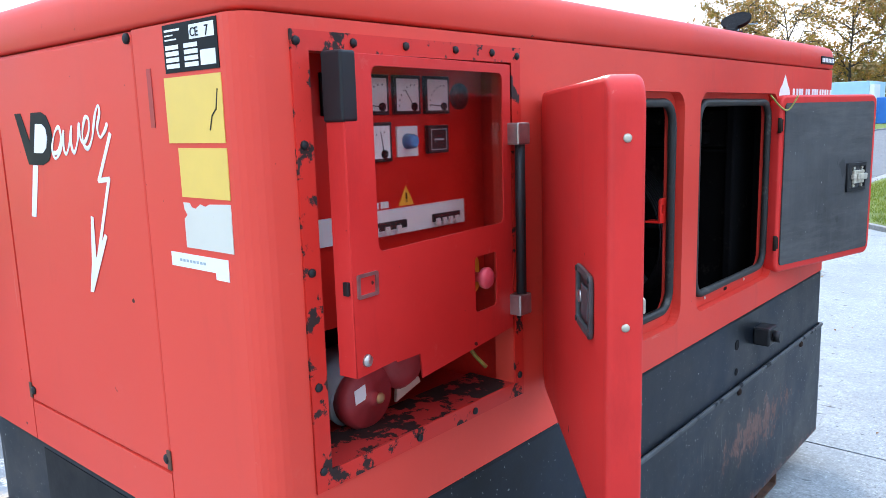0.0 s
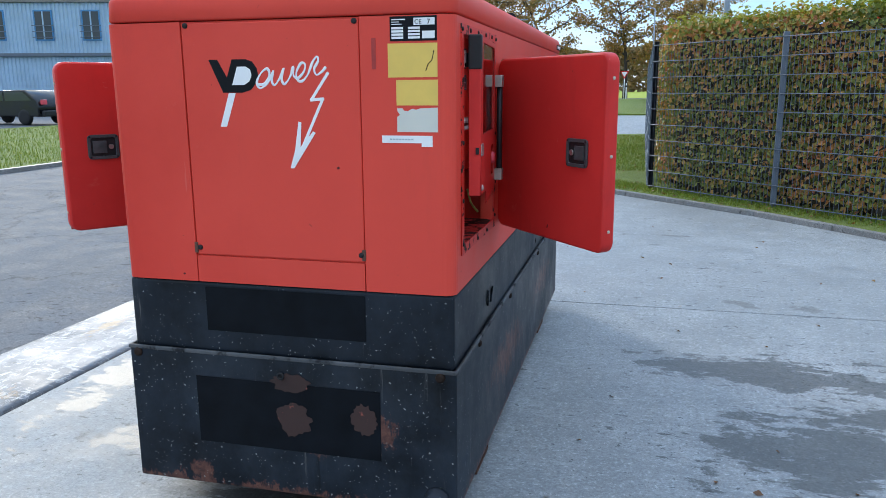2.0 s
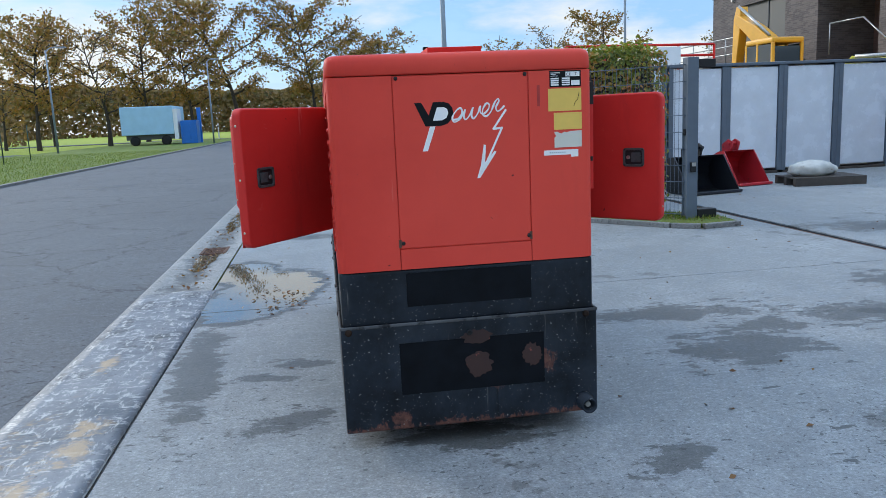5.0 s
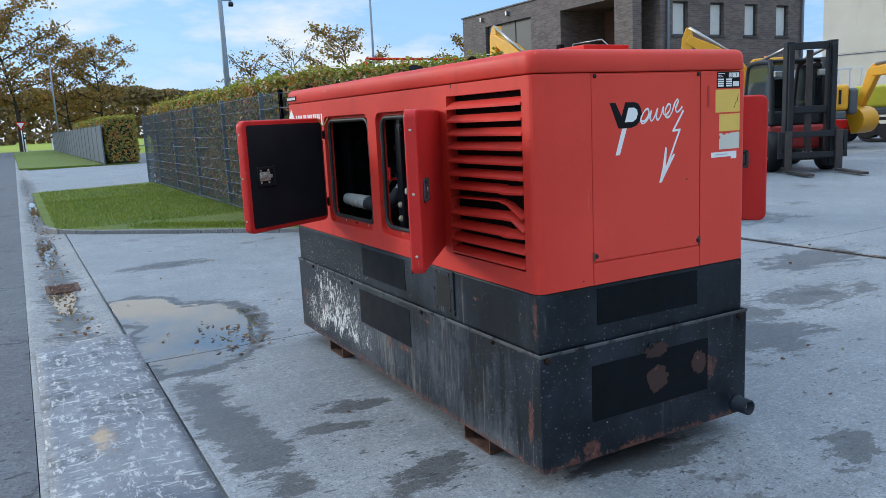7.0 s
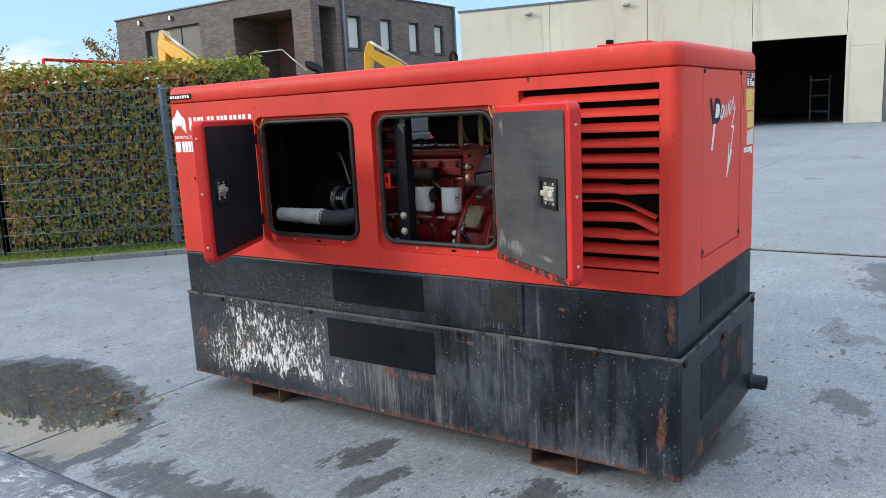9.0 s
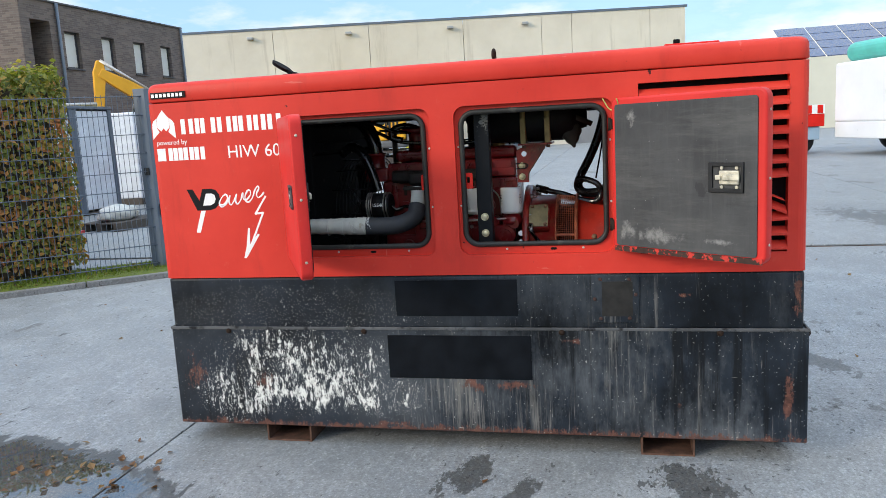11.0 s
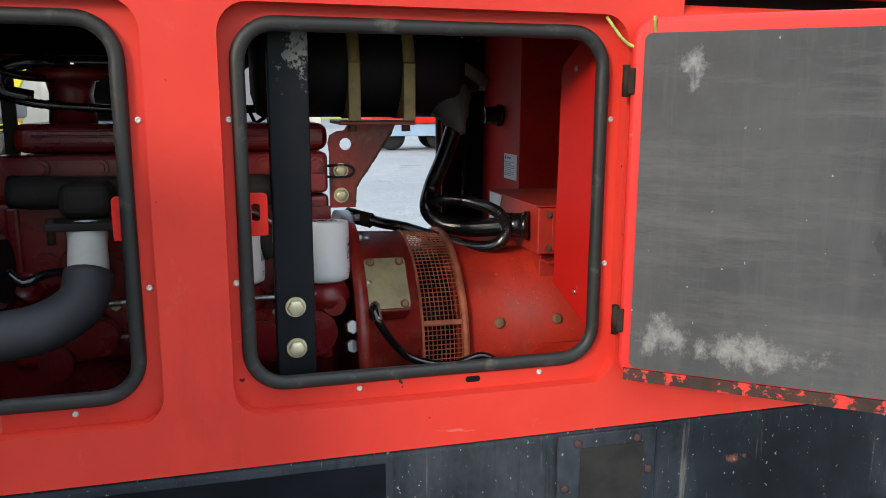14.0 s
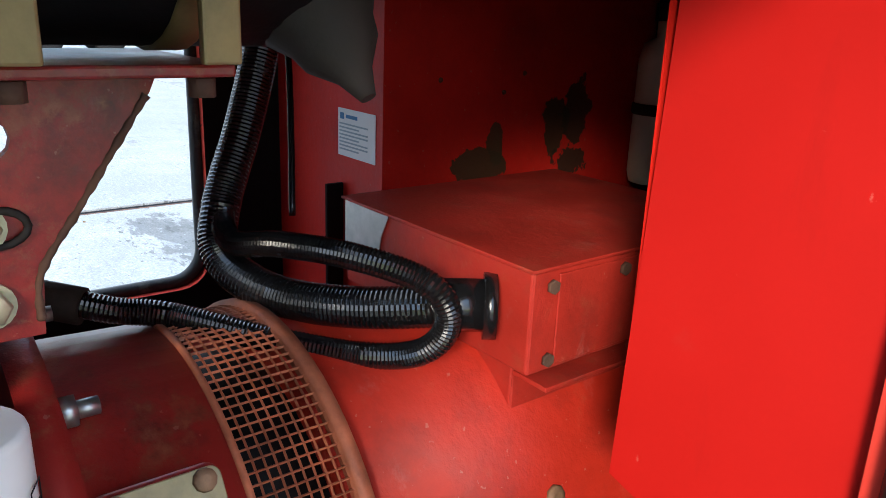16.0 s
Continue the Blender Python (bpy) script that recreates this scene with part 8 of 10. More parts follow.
def office():
    root = thing("office_building", "two storey dark brown brick office with narrow windows", "office building")
    X0, Y0, X1, Y1, H = 16.5, 17.8, 25.35, 28.9, 5.88
    cut = [box((X0 - 1, 18.7, 2.3), (X0 + 2.2, 21.7, 5.25)), box((X0 - 1, 23.6, 3.1), (X0 + 0.25, 27.0, 5.3)), box((16.9, Y0 - 1, 2.3), (17.75, Y0 + 1.0, 5.3))]
    wins = [(18.35, 19.08), (20.2, 20.9), (22.0, 22.7), (23.75, 24.45)]
    for a, b in wins:
        cut.append(box((a, Y0 - 1, 3.92), (b, Y0 + 0.25, 5.08)))
        cut.append(box((a, Y0 - 1, 0.95), (b, Y0 + 0.25, 2.1)))
    me = carved("wall", box((X0, Y0, -0.05), (X1, Y1, H)), cut)
    part("wall", me, M["brick_a"], root)
    part("recess_lining", joined(box((X0 + 2.15, 18.72, 2.3), (X0 + 2.19, 21.68, 5.24)), box((17.0, Y0 + 0.95, 2.3), (17.74, Y0 + 0.99, 5.29))), M["brick_b"], root, "rust brown brick in the recess")
    part("roof_edge", joined(box((X0 - 0.05, Y0 - 0.05, H), (X1 + 0.02, Y0 + 0.25, H + 0.06), 0.01), box((X0 - 0.05, Y0 + 0.251, H), (X0 + 0.25, Y1 + 0.05, H + 0.06), 0.01)), M["frame_dark"], root)
    for a, b in wins:
        for z0, z1 in ((3.92, 5.08), (0.95, 2.1)):
            ring = [(a, z0), (b, z0), (b, z1), (a, z1)]
            hole = [(a + 0.06, z0 + 0.06), (b - 0.06, z0 + 0.06), (b - 0.06, z1 - 0.06), (a + 0.06, z1 - 0.06)]
            w = part("window", flat(ring, 0.08, basis((0, Y0 + 0.2, 0), (1, 0, 0), (0, 0, 1)), [hole]), M["frame_dark"], root)
            part("pane", box((a + 0.06, Y0 + 0.15, z0 + 0.06), (b - 0.06, Y0 + 0.16, z1 - 0.06)), M["blind"], w, "pane with a pale blind")
            part("sill", box((a - 0.06, Y0 - 0.05, z0 - 0.05), (b + 0.06, Y0 + 0.1, z0 - 0.002), 0.004), M["frame_dark"], w)
    w = part("window", box((X0 + 0.12, 24.87, 3.1), (X0 + 0.2, 24.93, 5.3)), M["frame_dark"], root, "wide dark window")
    for y in (23.63, 26.97):
        part("frame_post", box((X0 + 0.12, y - 0.03, 3.1), (X0 + 0.2, y + 0.03, 5.3)), M["frame_dark"], w)
    part("pane", box((X0 + 0.15, 23.6, 3.1), (X0 + 0.17, 27.0, 5.3)), M["shade"], w)
    for x, y in ((18.05, Y0 - 0.08), (25.2, Y0 - 0.08)):
        part("downpipe", cyl((x, y, 0), (x, y, H), 0.05, 10), M["fence"], root)
    for y in (25.2, 27.2):
        part("wall_lamp", box((X0 - 0.12, y - 0.06, 5.55), (X0, y + 0.06, 5.72), 0.01), M["steel"], root)
    # terrace rail in front of the wide window and at the recess
    rail = part("terrace_rail", joined(*[cyl((X0 - 1.5, y, 2.9), (X0 - 1.5, y, 3.9), 0.025, 6) for y in (22.5, 23.8, 25.1, 26.4, 27.7, 29.0)], *[cyl((X0 - 1.5, 22.5, z), (X0 - 1.5, 29.0, z), 0.022, 6) for z in (3.3, 3.6, 3.9)], cyl((X0 - 0.3, 19.0, 3.9), (X0 - 0.3, 20.6, 3.9), 0.025, 6), cyl((X0 - 0.3, 19.0, 3.9), (X0 - 0.3, 17.9, 3.1), 0.025, 6), cyl((X0 - 0.3, 20.6, 3.9), (X0 - 0.3, 20.6, 2.9), 0.025, 6)), M["steel"], root, "galvanised terrace rail")
    part("terrace", box((X0 - 1.6, 22.3, 2.6), (X0 - 0.001, 29.0, 2.9)), M["frame_dark"], root)
    part("terrace_wall", box((X0 - 1.55, 22.3, -0.05), (X0 - 1.3, 29.0, 2.599)), M["brick_a"], root)
    return root


M["shade"] = simple("grey_sun_blind", (0.10, 0.095, 0.085), 0.5, 0, 0.08, 2, 0)
office()

HALL = basis((36.28, 24.57, 0), (0.222, -0.975, 0), (0, 0, 1))     # x along the hall's front, y up, z outwards is -x


def hall():
    root = thing("warehouse_hall", "large tan concrete panel hall with open roller doors", "warehouse")
    L, H, T = 28.6, 7.25, 0.3
    xs = [0, 5.4, 10.8, 16.1, 20.5, 22.2, 26.6, L]
    doors = ((16.1, 20.5, 4.38), (22.2, 26.6, 4.38))
    sgn = 1 if (HALL.to_3x3() @ Vector((0, 0, 1))).x < 0 else -1
    def hb(x0, x1, y0, y1, z0, z1, bev=0.0):
        return box((x0, y0, min(z0 * sgn, z1 * sgn)), (x1, y1, max(z0 * sgn, z1 * sgn)), bev, 2, HALL)
    for a, b in zip(xs, xs[1:]):
        over = [h for d0, d1, h in doors if d1 > a + 0.1 and d0 < b - 0.1]
        for y0, y1 in (((over[0], H),) if over else ((-0.05, 3.8), (3.812, H))):
            part("wall_panel", hb(a + 0.012, b - 0.012, y0, y1, -T, 0), M["hall"], root)
    part("roof_edge", hb(-0.1, L + 0.1, H, H + 0.12, -T, 0.04), M["fence"], root)
    for lo_hi in ((0.0, L, -0.05, H - 0.02, -30.0, -29.8), (0, L, H - 0.35, H - 0.3, -29.8, -T - 0.01), (-0.001, 0.2, -0.05, H - 0.36, -29.79, -T - 0.01)):
        part("inner_lining", hb(*lo_hi), M["shade"], root)
    part("end_wall", hb(L - 0.25, L, -0.05, H, -30.0, -T - 0.001), M["hall"], root)
    part("roller_door", hb(22.25, 26.55, 0.0, 4.36, -0.22, -0.16), M["roller"], root, "closed grey roller door")
    for d0, d1, h in doors:
        part("door_frame", joined(hb(d0 - 0.12, d0, 0, h + 0.12, -0.05, 0.03), hb(d1, d1 + 0.12, 0, h + 0.12, -0.05, 0.03), hb(d0, d1, h + 0.001, h + 0.12, -0.05, 0.03)), M["hall"], root)
    for x in (4.0, 9.5, 15.2, 19.4):
        part("wall_light", hb(x, x + 0.35, 6.75, 6.9, 0, 0.3, 0.03), M["steel"], root)
    sd = part("side_door", hb(11.2, 12.4, 0.02, 2.7, 0.0, 0.06, 0.01), M["door_grey"], root, "grey steel side door")
    part("handle", hb(12.15, 12.3, 1.1, 1.16, 0.06, 0.12, 0.01), M["steel"], sd)
    part("alarm_lamp", hb(10.4, 10.7, 4.05, 4.4, 0, 0.14, 0.02), M["truck_white"], root, "small white and red alarm lamp")
    part("conduit", hb(0.2, 16.0, 3.72, 3.76, 0, 0.03), M["fence"], root)
    # shelving seen inside the open door
    for x in (19.3,):
        part("rack", joined(hb(x, x + 0.08, 0, 2.6, -6.1, -6), hb(x + 1.0, x + 1.08, 0, 2.6, -6.1, -6), *[hb(x, x + 1.08, z, z + 0.08, -6.6, -6) for z in (0.5, 1.4, 2.3)]), M["fence"], root)
    return root


mm, nt, bs = nodes_of("tan_concrete_panel")
_c = blend(nt, ramp(nt, tex(nt, 0.35, 6), [(0.3, 0), (0.7, 1)]), (0.54, 0.49, 0.395), (0.66, 0.61, 0.50))
_c = blend(nt, ramp(nt, tex(nt, 1.2, 8, 0.7, (1, 1, 0.09)), [(0.56, 0), (0.72, 0.55)]), _c, (0.28, 0.235, 0.17))
nt.links.new(_c, bs.inputs["Base Color"])
bs.inputs["Roughness"].default_value = 0.85
bump(nt, bs, tex(nt, 12, 6), 0.15, 0.01)
M["hall"] = mm
M["door_grey"] = simple("grey_door_paint", (0.22, 0.24, 0.27), 0.5, 0, 0.06, 1, 0.02)
M["truck_white"] = simple("white_paint", (0.72, 0.74, 0.76), 0.35, 0, 0.05, 1, 0)
M["roller"] = simple("grey_roller_slats", (0.20, 0.20, 0.205), 0.5, 0, 0.06, 1, 0.1)
hall()


def corrugated(m, L, z0, z1, pitch=0.28, depth=0.05):
    """A trapezoid-profile wall sheet of length L between two heights; m has x along, y up, z out."""
    bm = bmesh.new()
    pts = []
    n = int(L / pitch)
    for i in range(n):
        x = i * L / n
        w = L / n
        pts += [(x, 0), (x + 0.3 * w, 0), (x + 0.45 * w, depth), (x + 0.85 * w, depth)]
    pts.append((L, 0))
    lo = [bm.verts.new(m @ Vector((x, z0, d))) for x, d in pts]
    hi = [bm.verts.new(m @ Vector((x, z1, d))) for x, d in pts]
    for i in range(len(pts) - 1):
        bm.faces.new((lo[i], lo[i + 1], hi[i + 1], hi[i]))
    return bm


M["blue_sheet"] = simple("pale_blue_sheet", (0.30, 0.42, 0.55), 0.4, 0.1, 0.1, 1, 0.03)


def blue_building():
    root = thing("blue_building", "pale blue corrugated steel office building", "building")
    a, b = Vector((-55, 40.5, 0)), Vector((-32.3, 47.6, 0))
    m = basis(a, (b - a).normalized(), (0, 0, 1))
    L = (b - a).length
    part("body", box((0, 0, -12), (L, 7.5, -0.06), 0, 2, m), M["blue_sheet"], root)
    part("wall", corrugated(m, L, 4.05, 7.5), M["blue_sheet"], root)
    part("wall", corrugated(m @ Matrix.Translation((0, 0, 0.25)), L + 0.3, 0.35, 3.8), M["blue_sheet"], root)
    part("canopy_strip", box((-0.1, 3.8, 0.0), (L + 0.4, 4.04, 0.5), 0.02, 2, m), M["fence"], root)
    part("plinth", box((0, 0, -0.05), (L + 0.3, 0.36, 0.24), 0, 2, m), M["concrete_dark"], root)
    part("roof_edge", box((-0.1, 7.5, -0.2), (L + 0.1, 7.75, 0.2), 0.02, 2, m), M["concrete_dark"], root)
    for x in (L - 2.3, L - 5.6, L - 8.9, L - 12.2, L - 15.5):
        w = part("window", box((x, 4.9, 0.02), (x + 1.3, 7.0, 0.09), 0.01, 2, m), M["blue"], root)
        part("pane", box((x + 0.1, 5.0, 0.09), (x + 1.2, 6.9, 0.10), 0, 2, m), M["pane"], w)
        part("sash", box((x + 0.6, 5.0, 0.10), (x + 0.7, 6.9, 0.115), 0, 2, m), M["blue_sheet"], w)
        part("guard_rail", joined(*[box((x - 0.1, z, 0.25), (x + 1.4, z + 0.05, 0.3), 0.01, 2, m) for z in (5.1, 5.5, 5.9)]), M["fence"], w)
    c = Vector((-26.6, 49.8, 0))
    m2 = basis(b + Vector((0.3, 0.3, 0)), (c - b).normalized(), (0, 0, 1))
    L2 = (c - b).length
    part("annex_body", box((0, 0, -8), (L2, 3.6, -0.06), 0, 2, m2), M["blue_sheet"], root)
    part("annex_wall", corrugated(m2, L2, 0.35, 3.6), M["blue_sheet"], root)
    part("annex_roof", box((-0.1, 3.6, -8), (L2 + 0.15, 3.8, 0.15), 0.02, 2, m2), M["fence"], root)
    root2 = thing("store_building", "plain beige flat roofed store building", "building")
    part("wall", box((-37.5, 57, -0.05), (-31.8, 61, 5.2), 0.02), M["beige"], root2)
    part("roof", box((-37.6, 56.9, 5.2), (-31.7, 61.1, 5.4), 0.02), M["concrete_dark"], root2)


M["beige"] = simple("beige_wall", (0.56, 0.55, 0.46), 0.7, 0, 0.06, 0.5, 0.05)
blue_building()


# ---- containers, vehicles ----
def container(at, material, label):
    """A shipping container: frame, ribbed sides, doors with locking bars. Local x is its width, y its length, z up; doors at y = 0."""
    root = thing("shipping_container", label, "shipping container")
    W, L, H = 2.44, 6.06, 2.58
    part("shell", box((0.06, 0.06, 0.12), (W - 0.06, L - 0.02, H - 0.03), 0, 2, at), material, root)
    for x in (0, W - 0.12):
        for y in (0, L - 0.12):
            part("corner_post", box((x, y, 0), (x + 0.12, y + 0.12, H), 0.01, 2, at), material, root)
    for z in (0, H - 0.12):
        part("end_beam", box((0.121, 0.0, z), (W - 0.121, 0.1, z + 0.12), 0.01, 2, at), material, root)
        for x in (0.0, W - 0.08):
            part("side_beam", box((x, 0.121, z), (x + 0.08, L - 0.121, z + 0.12), 0.01, 2, at), material, root)
    side = at @ basis((0.058, L - 0.12, 0), (0, -1, 0), (0, 0, 1))
    part("side_sheet", corrugated(side, L - 0.24, 0.12, H - 0.12, 0.28, 0.036), material, root)
    for k in range(2):
        x0 = 0.13 + k * 1.1
        d = part("door", box((x0, 0.03, 0.13), (x0 + 1.08, 0.062, H - 0.13), 0.008, 2, at), material, root)
        for x in (x0 + 0.25, x0 + 0.80):
            part("locking_bar", cyl(at @ Vector((x, 0.005, 0.08)), at @ Vector((x, 0.005, H - 0.08)), 0.018, 8), M["steel"], d)
            for z in (0.15, 0.95, 1.75, H - 0.2):
                part("bar_bracket", box((x - 0.05, -0.015, z), (x + 0.05, 0.029, z + 0.08), 0.006, 2, at), M["rust"], d)
            part("bar_handle", box((x - 0.02, -0.03, 1.05), (x + 0.40, -0.012, 1.09), 0.005, 2, at), M["steel"], d)
        for z in (0.6, 1.1, 1.6, 2.1):
            part("door_rib", box((x0 + 0.03, 0.02, z), (x0 + 1.05, 0.029, z + 0.18), 0.004, 2, at), material, d)
    return root


M["cont_green"] = worn("pale_green_container_paint", (0.26, 0.40, 0.34), (0.22, 0.10, 0.05), 0.55, 0.68, 3, (1, 1, 0.4), 0.12)
M["cont_mint"] = worn("mint_container_paint", (0.34, 0.46, 0.36), (0.2, 0.1, 0.05), 0.55, 0.66, 3, (1, 1, 0.4), 0.12)
M["cont_red"] = worn("rust_red_container_paint", (0.30, 0.085, 0.06), (0.10, 0.045, 0.03), 0.6, 0.66, 3, (1, 1, 0.4), 0.15)
CB = Matrix(((-0.8, 0.6, 0, 9.05), (-0.6, -0.8, 0, -4.05), (0, 0, 1, 0), (0, 0, 0, 1)))
container(CB, M["cont_green"], "pale green shipping container with locking bars")
container(CB @ Matrix.Translation((0.0, 0.05, 2.585)), M["cont_red"], "rust red shipping container stacked on another")
container(CB @ Matrix.Translation((2.5, 0.3, 0)), M["cont_mint"], "faded mint green shipping container with dents")
container(CB @ Matrix.Translation((2.5, 0.33, 2.585)), M["cont_red"], "rust red container stacked on a mint green one")


def toilet_cabin(at):
    root = thing("toilet_cabin", "blue grey plastic portable toilet cabin", "toilet cabin")
    part("body", box((0, 0, 0.1), (1.1, 1.1, 2.1), 0.03, 3, at), M["cabin"], root)
    part("roof", box((-0.03, -0.03, 2.1), (1.13, 1.13, 2.32), 0.10, 5, at), M["cabin"], root)
    part("skid", box((0.05, 0.05, 0), (1.05, 1.05, 0.10), 0.01, 2, at), M["plastic"], root)
    d = part("door", box((0.15, -0.02, 0.16), (0.95, 0.0, 2.0), 0.008, 2, at), M["cabin"], root)
    part("notice", box((0.32, -0.026, 1.35), (0.62, -0.0205, 1.72), 0.002, 2, at), M["white"], d)
    part("handle", box((0.80, -0.05, 1.0), (0.90, -0.0205, 1.16), 0.008, 2, at), M["plastic"], d)
    for x in (0.04, 1.0):
        part("corner_rib", box((x, -0.025, 0.12), (x + 0.06, -0.001, 2.08), 0.008, 2, at), M["cabin"], root)
    return root


M["cabin"] = simple("blue_grey_plastic", (0.13, 0.17, 0.21), 0.5, 0, 0.1, 2, 0.05)
toilet_cabin(Matrix(((-0.8, 0.6, 0, 6.2), (-0.6, -0.8, 0, -4.2), (0, 0, 0.93, 0), (0, 0, 0, 1))))

gl = thing("gate_leaf", "dark blue grey steel gate leaf standing open", "gate")
_g = basis((4.15, -2.85, 0), (0.5, -0.86, 0), (0, 0, 1))
for x in (0.0, 2.2):
    part("upright", box((x, 0.02, -0.05), (x + 0.10, 1.95, 0.05), 0.006, 2, _g), M["fence"], gl)
for z in (0.12, 1.85):
    part("cross_bar", box((0.101, z, -0.04), (2.199, z + 0.09, 0.04), 0.006, 2, _g), M["fence"], gl)
for k in range(18):
    part("bar", box((0.17 + k * 0.113, 0.211, -0.012), (0.195 + k * 0.113, 1.849, 0.012), 0.003, 2, _g), M["fence"], gl)
part("foot_wheel", cyl(_g @ Vector((2.25, 0.05, -0.03)), _g @ Vector((2.25, 0.05, 0.03)), 0.05, 14), M["rubber"], gl)


def wheel(root, c, r, w, axis, hub, name="wheel"):
    c, a = Vector(c), Vector(axis).normalized()
    m = Matrix.Translation(c - a * w / 2) @ a.to_track_quat("Z", "Y").to_matrix().to_4x4()
    wh = part(name, lathe([(r * 0.60, 0.0), (r * 0.93, 0.0), (r, w * 0.15), (r, w * 0.85), (r * 0.93, w), (r * 0.60, w)], m, 28), M["rubber"], root)
    part("rim", lathe([(r * 0.6, w * 0.06), (r * 0.55, w * 0.1), (r * 0.25, w * 0.2), (r * 0.25, w * 0.02), (0.01, 0.0)], m, 20), hub, wh)
    part("rim", lathe([(0.01, w), (r * 0.25, w * 0.98), (r * 0.25, w * 0.8), (r * 0.55, w * 0.9), (r * 0.6, w * 0.94)], m, 20), hub, wh)
    return wh


M["track"] = simple("muddy_track_steel", (0.06, 0.05, 0.045), 0.75, 0.2, 0.35, 8, 0.3)
M["exc_yellow"] = simple("excavator_yellow", (0.74, 0.36, 0.015), 0.4, 0, 0.1, 2, 0.02)
M["exc_lime"] = simple("excavator_lime_yellow", (0.62, 0.55, 0.04), 0.4, 0, 0.1, 2, 0.02)
M["exc_orange"] = simple("excavator_orange", (0.75, 0.30, 0.02), 0.4, 0, 0.1, 2, 0.02)
M["exc_grey"] = simple("excavator_grey", (0.09, 0.095, 0.10), 0.45, 0, 0.1, 2, 0.02)


def excavator(at, body_paint, arm_paint, label, boom, cab_paint=None, tail=2.0, shift=0.0):
    """A crawler excavator. Local x forwards, y left, z up. boom: (foot x, knee, wrist, bucket) points in the xz plane."""
    root = thing("excavator", label, "excavator")
    cab_paint = cab_paint or body_paint
    upper = at
    at = at @ Matrix.Translation((shift, 0, 0))
    for s in (-1, 1):
        ring = []
        for k in range(12):
            a = math.pi / 2 + math.pi * k / 11
            ring.append((-1.25 + 0.36 * math.cos(a), 0.40 + 0.38 * math.sin(a)))
        for k in range(12):
            a = -math.pi / 2 + math.pi * k / 11
            ring.append((1.25 + 0.36 * math.cos(a), 0.40 + 0.38 * math.sin(a)))
        inner = [((x - (1.25 if x > 0 else -1.25)) * 0.80 + (1.25 if x > 0 else -1.25), 0.40 + (z - 0.40) * 0.80) for x, z in ring]
        tr = part("track", flat(ring, 0.45, at @ basis((0, s * 0.85 + 0.225, 0), (1, 0, 0), (0, 0, 1)), [inner], 0.01), M["track"], root)
        part("track_frame", box((-1.2, s * 0.85 - 0.15, 0.22), (1.2, s * 0.85 + 0.15, 0.58), 0.04, 2, at), M["track"], tr)
        for x in (-1.25, -0.7, -0.2, 0.3, 0.8, 1.25):
            r = 0.28 if abs(x) > 1 else 0.14
            z = 0.40 if abs(x) > 1 else 0.24
            part("roller", cyl(at @ Vector((x, s * 0.85 - 0.19, z)), at @ Vector((x, s * 0.85 + 0.19, z)), r, 16), M["track"], tr)
        for k in range(16):
            x = -1.25 + 2.5 * k / 15
            part("track_shoe", box((x - 0.07, s * 0.85 - 0.23, 0.775), (x + 0.05, s * 0.85 + 0.23, 0.80), 0.004, 2, at), M["track"], tr)
    part("turntable", cyl(at @ Vector((0, 0, 0.6)), at @ Vector((0, 0, 0.88)), 0.55, 22), M["exc_grey"], root)
    at = upper
    if shift:
        part("dozer_blade", box((-1.75 + shift, -0.95, 0.12), (-1.68 + shift, 0.95, 0.55), 0.02, 2, at), M["exc_grey"], root)
    part("platform", box((0.3 - tail, -1.1, 0.88), (1.05, 1.1, 1.12), 0.06, 3, at), M["exc_grey"], root)
    part("engine_hood", box((0.25 - tail, -1.1, 1.121), (-0.35, 1.1, 1.85), 0.10, 4, at), body_paint, root)
    part("counterweight", box((-tail, -1.05, 1.0), (0.249 - tail, 1.05, 1.75), 0.12, 4, at), M["exc_grey"], root)
    part("side_box", box((-0.349, -1.1, 1.121), (0.9, -0.15, 1.55), 0.06, 3, at), body_paint, root)
    for k in range(7 if tail > 1.5 else 4):
        part("grille_slat", box((0.45 - tail + k * 0.13, 1.101, 1.3), (0.52 - tail + k * 0.13, 1.115, 1.7), 0.004, 2, at), M["plastic"], root)
    cab = part("cab", box((-0.30, 0.16, 1.121), (0.98, 1.08, 1.62), 0.05, 3, at), cab_paint, root)
    part("cab_roof", box((-0.30, 0.16, 2.58), (0.80, 1.08, 2.72), 0.05, 3, at), cab_paint, cab)
    for x in (-0.29, 0.28, 0.73):
        for y in (0.17, 0.99):
            part("cab_pillar", box((x, y, 1.60), (x + 0.08, y + 0.08, 2.60), 0.02, 2, at), cab_paint, cab)
    for y in (0.19, 1.045):
        part("cab_window", box((-0.21, y, 1.66), (0.74, y + 0.012, 2.56), 0, 2, at), M["pane"], cab)
    part("cab_window", box((0.76, 0.25, 1.66), (0.772, 1.0, 2.56), 0, 2, at), M["pane"], cab)
    part("cab_window", box((-0.25, 0.25, 1.75), (-0.238, 1.0, 2.5), 0, 2, at), M["pane"], cab)
    def limb(name, pts, widths, thick, paint):
        up = []
        dn = []
        for i, (p, w) in enumerate(zip(pts, widths)):
            p = Vector(p)
            d = (Vector(pts[min(i + 1, len(pts) - 1)]) - Vector(pts[max(i - 1, 0)])).normalized()
            n = Vector((-d.y, d.x)) * w / 2
            up.append(tuple(p + n))
            dn.append(tuple(p - n))
        return part(name, flat(up + dn[::-1], thick, at @ basis((0, thick / 2 - 0.05, 0), (1, 0, 0), (0, 0, 1)), bevel=0.02), paint, root)
    foot, mid, knee, wrist, tip = boom
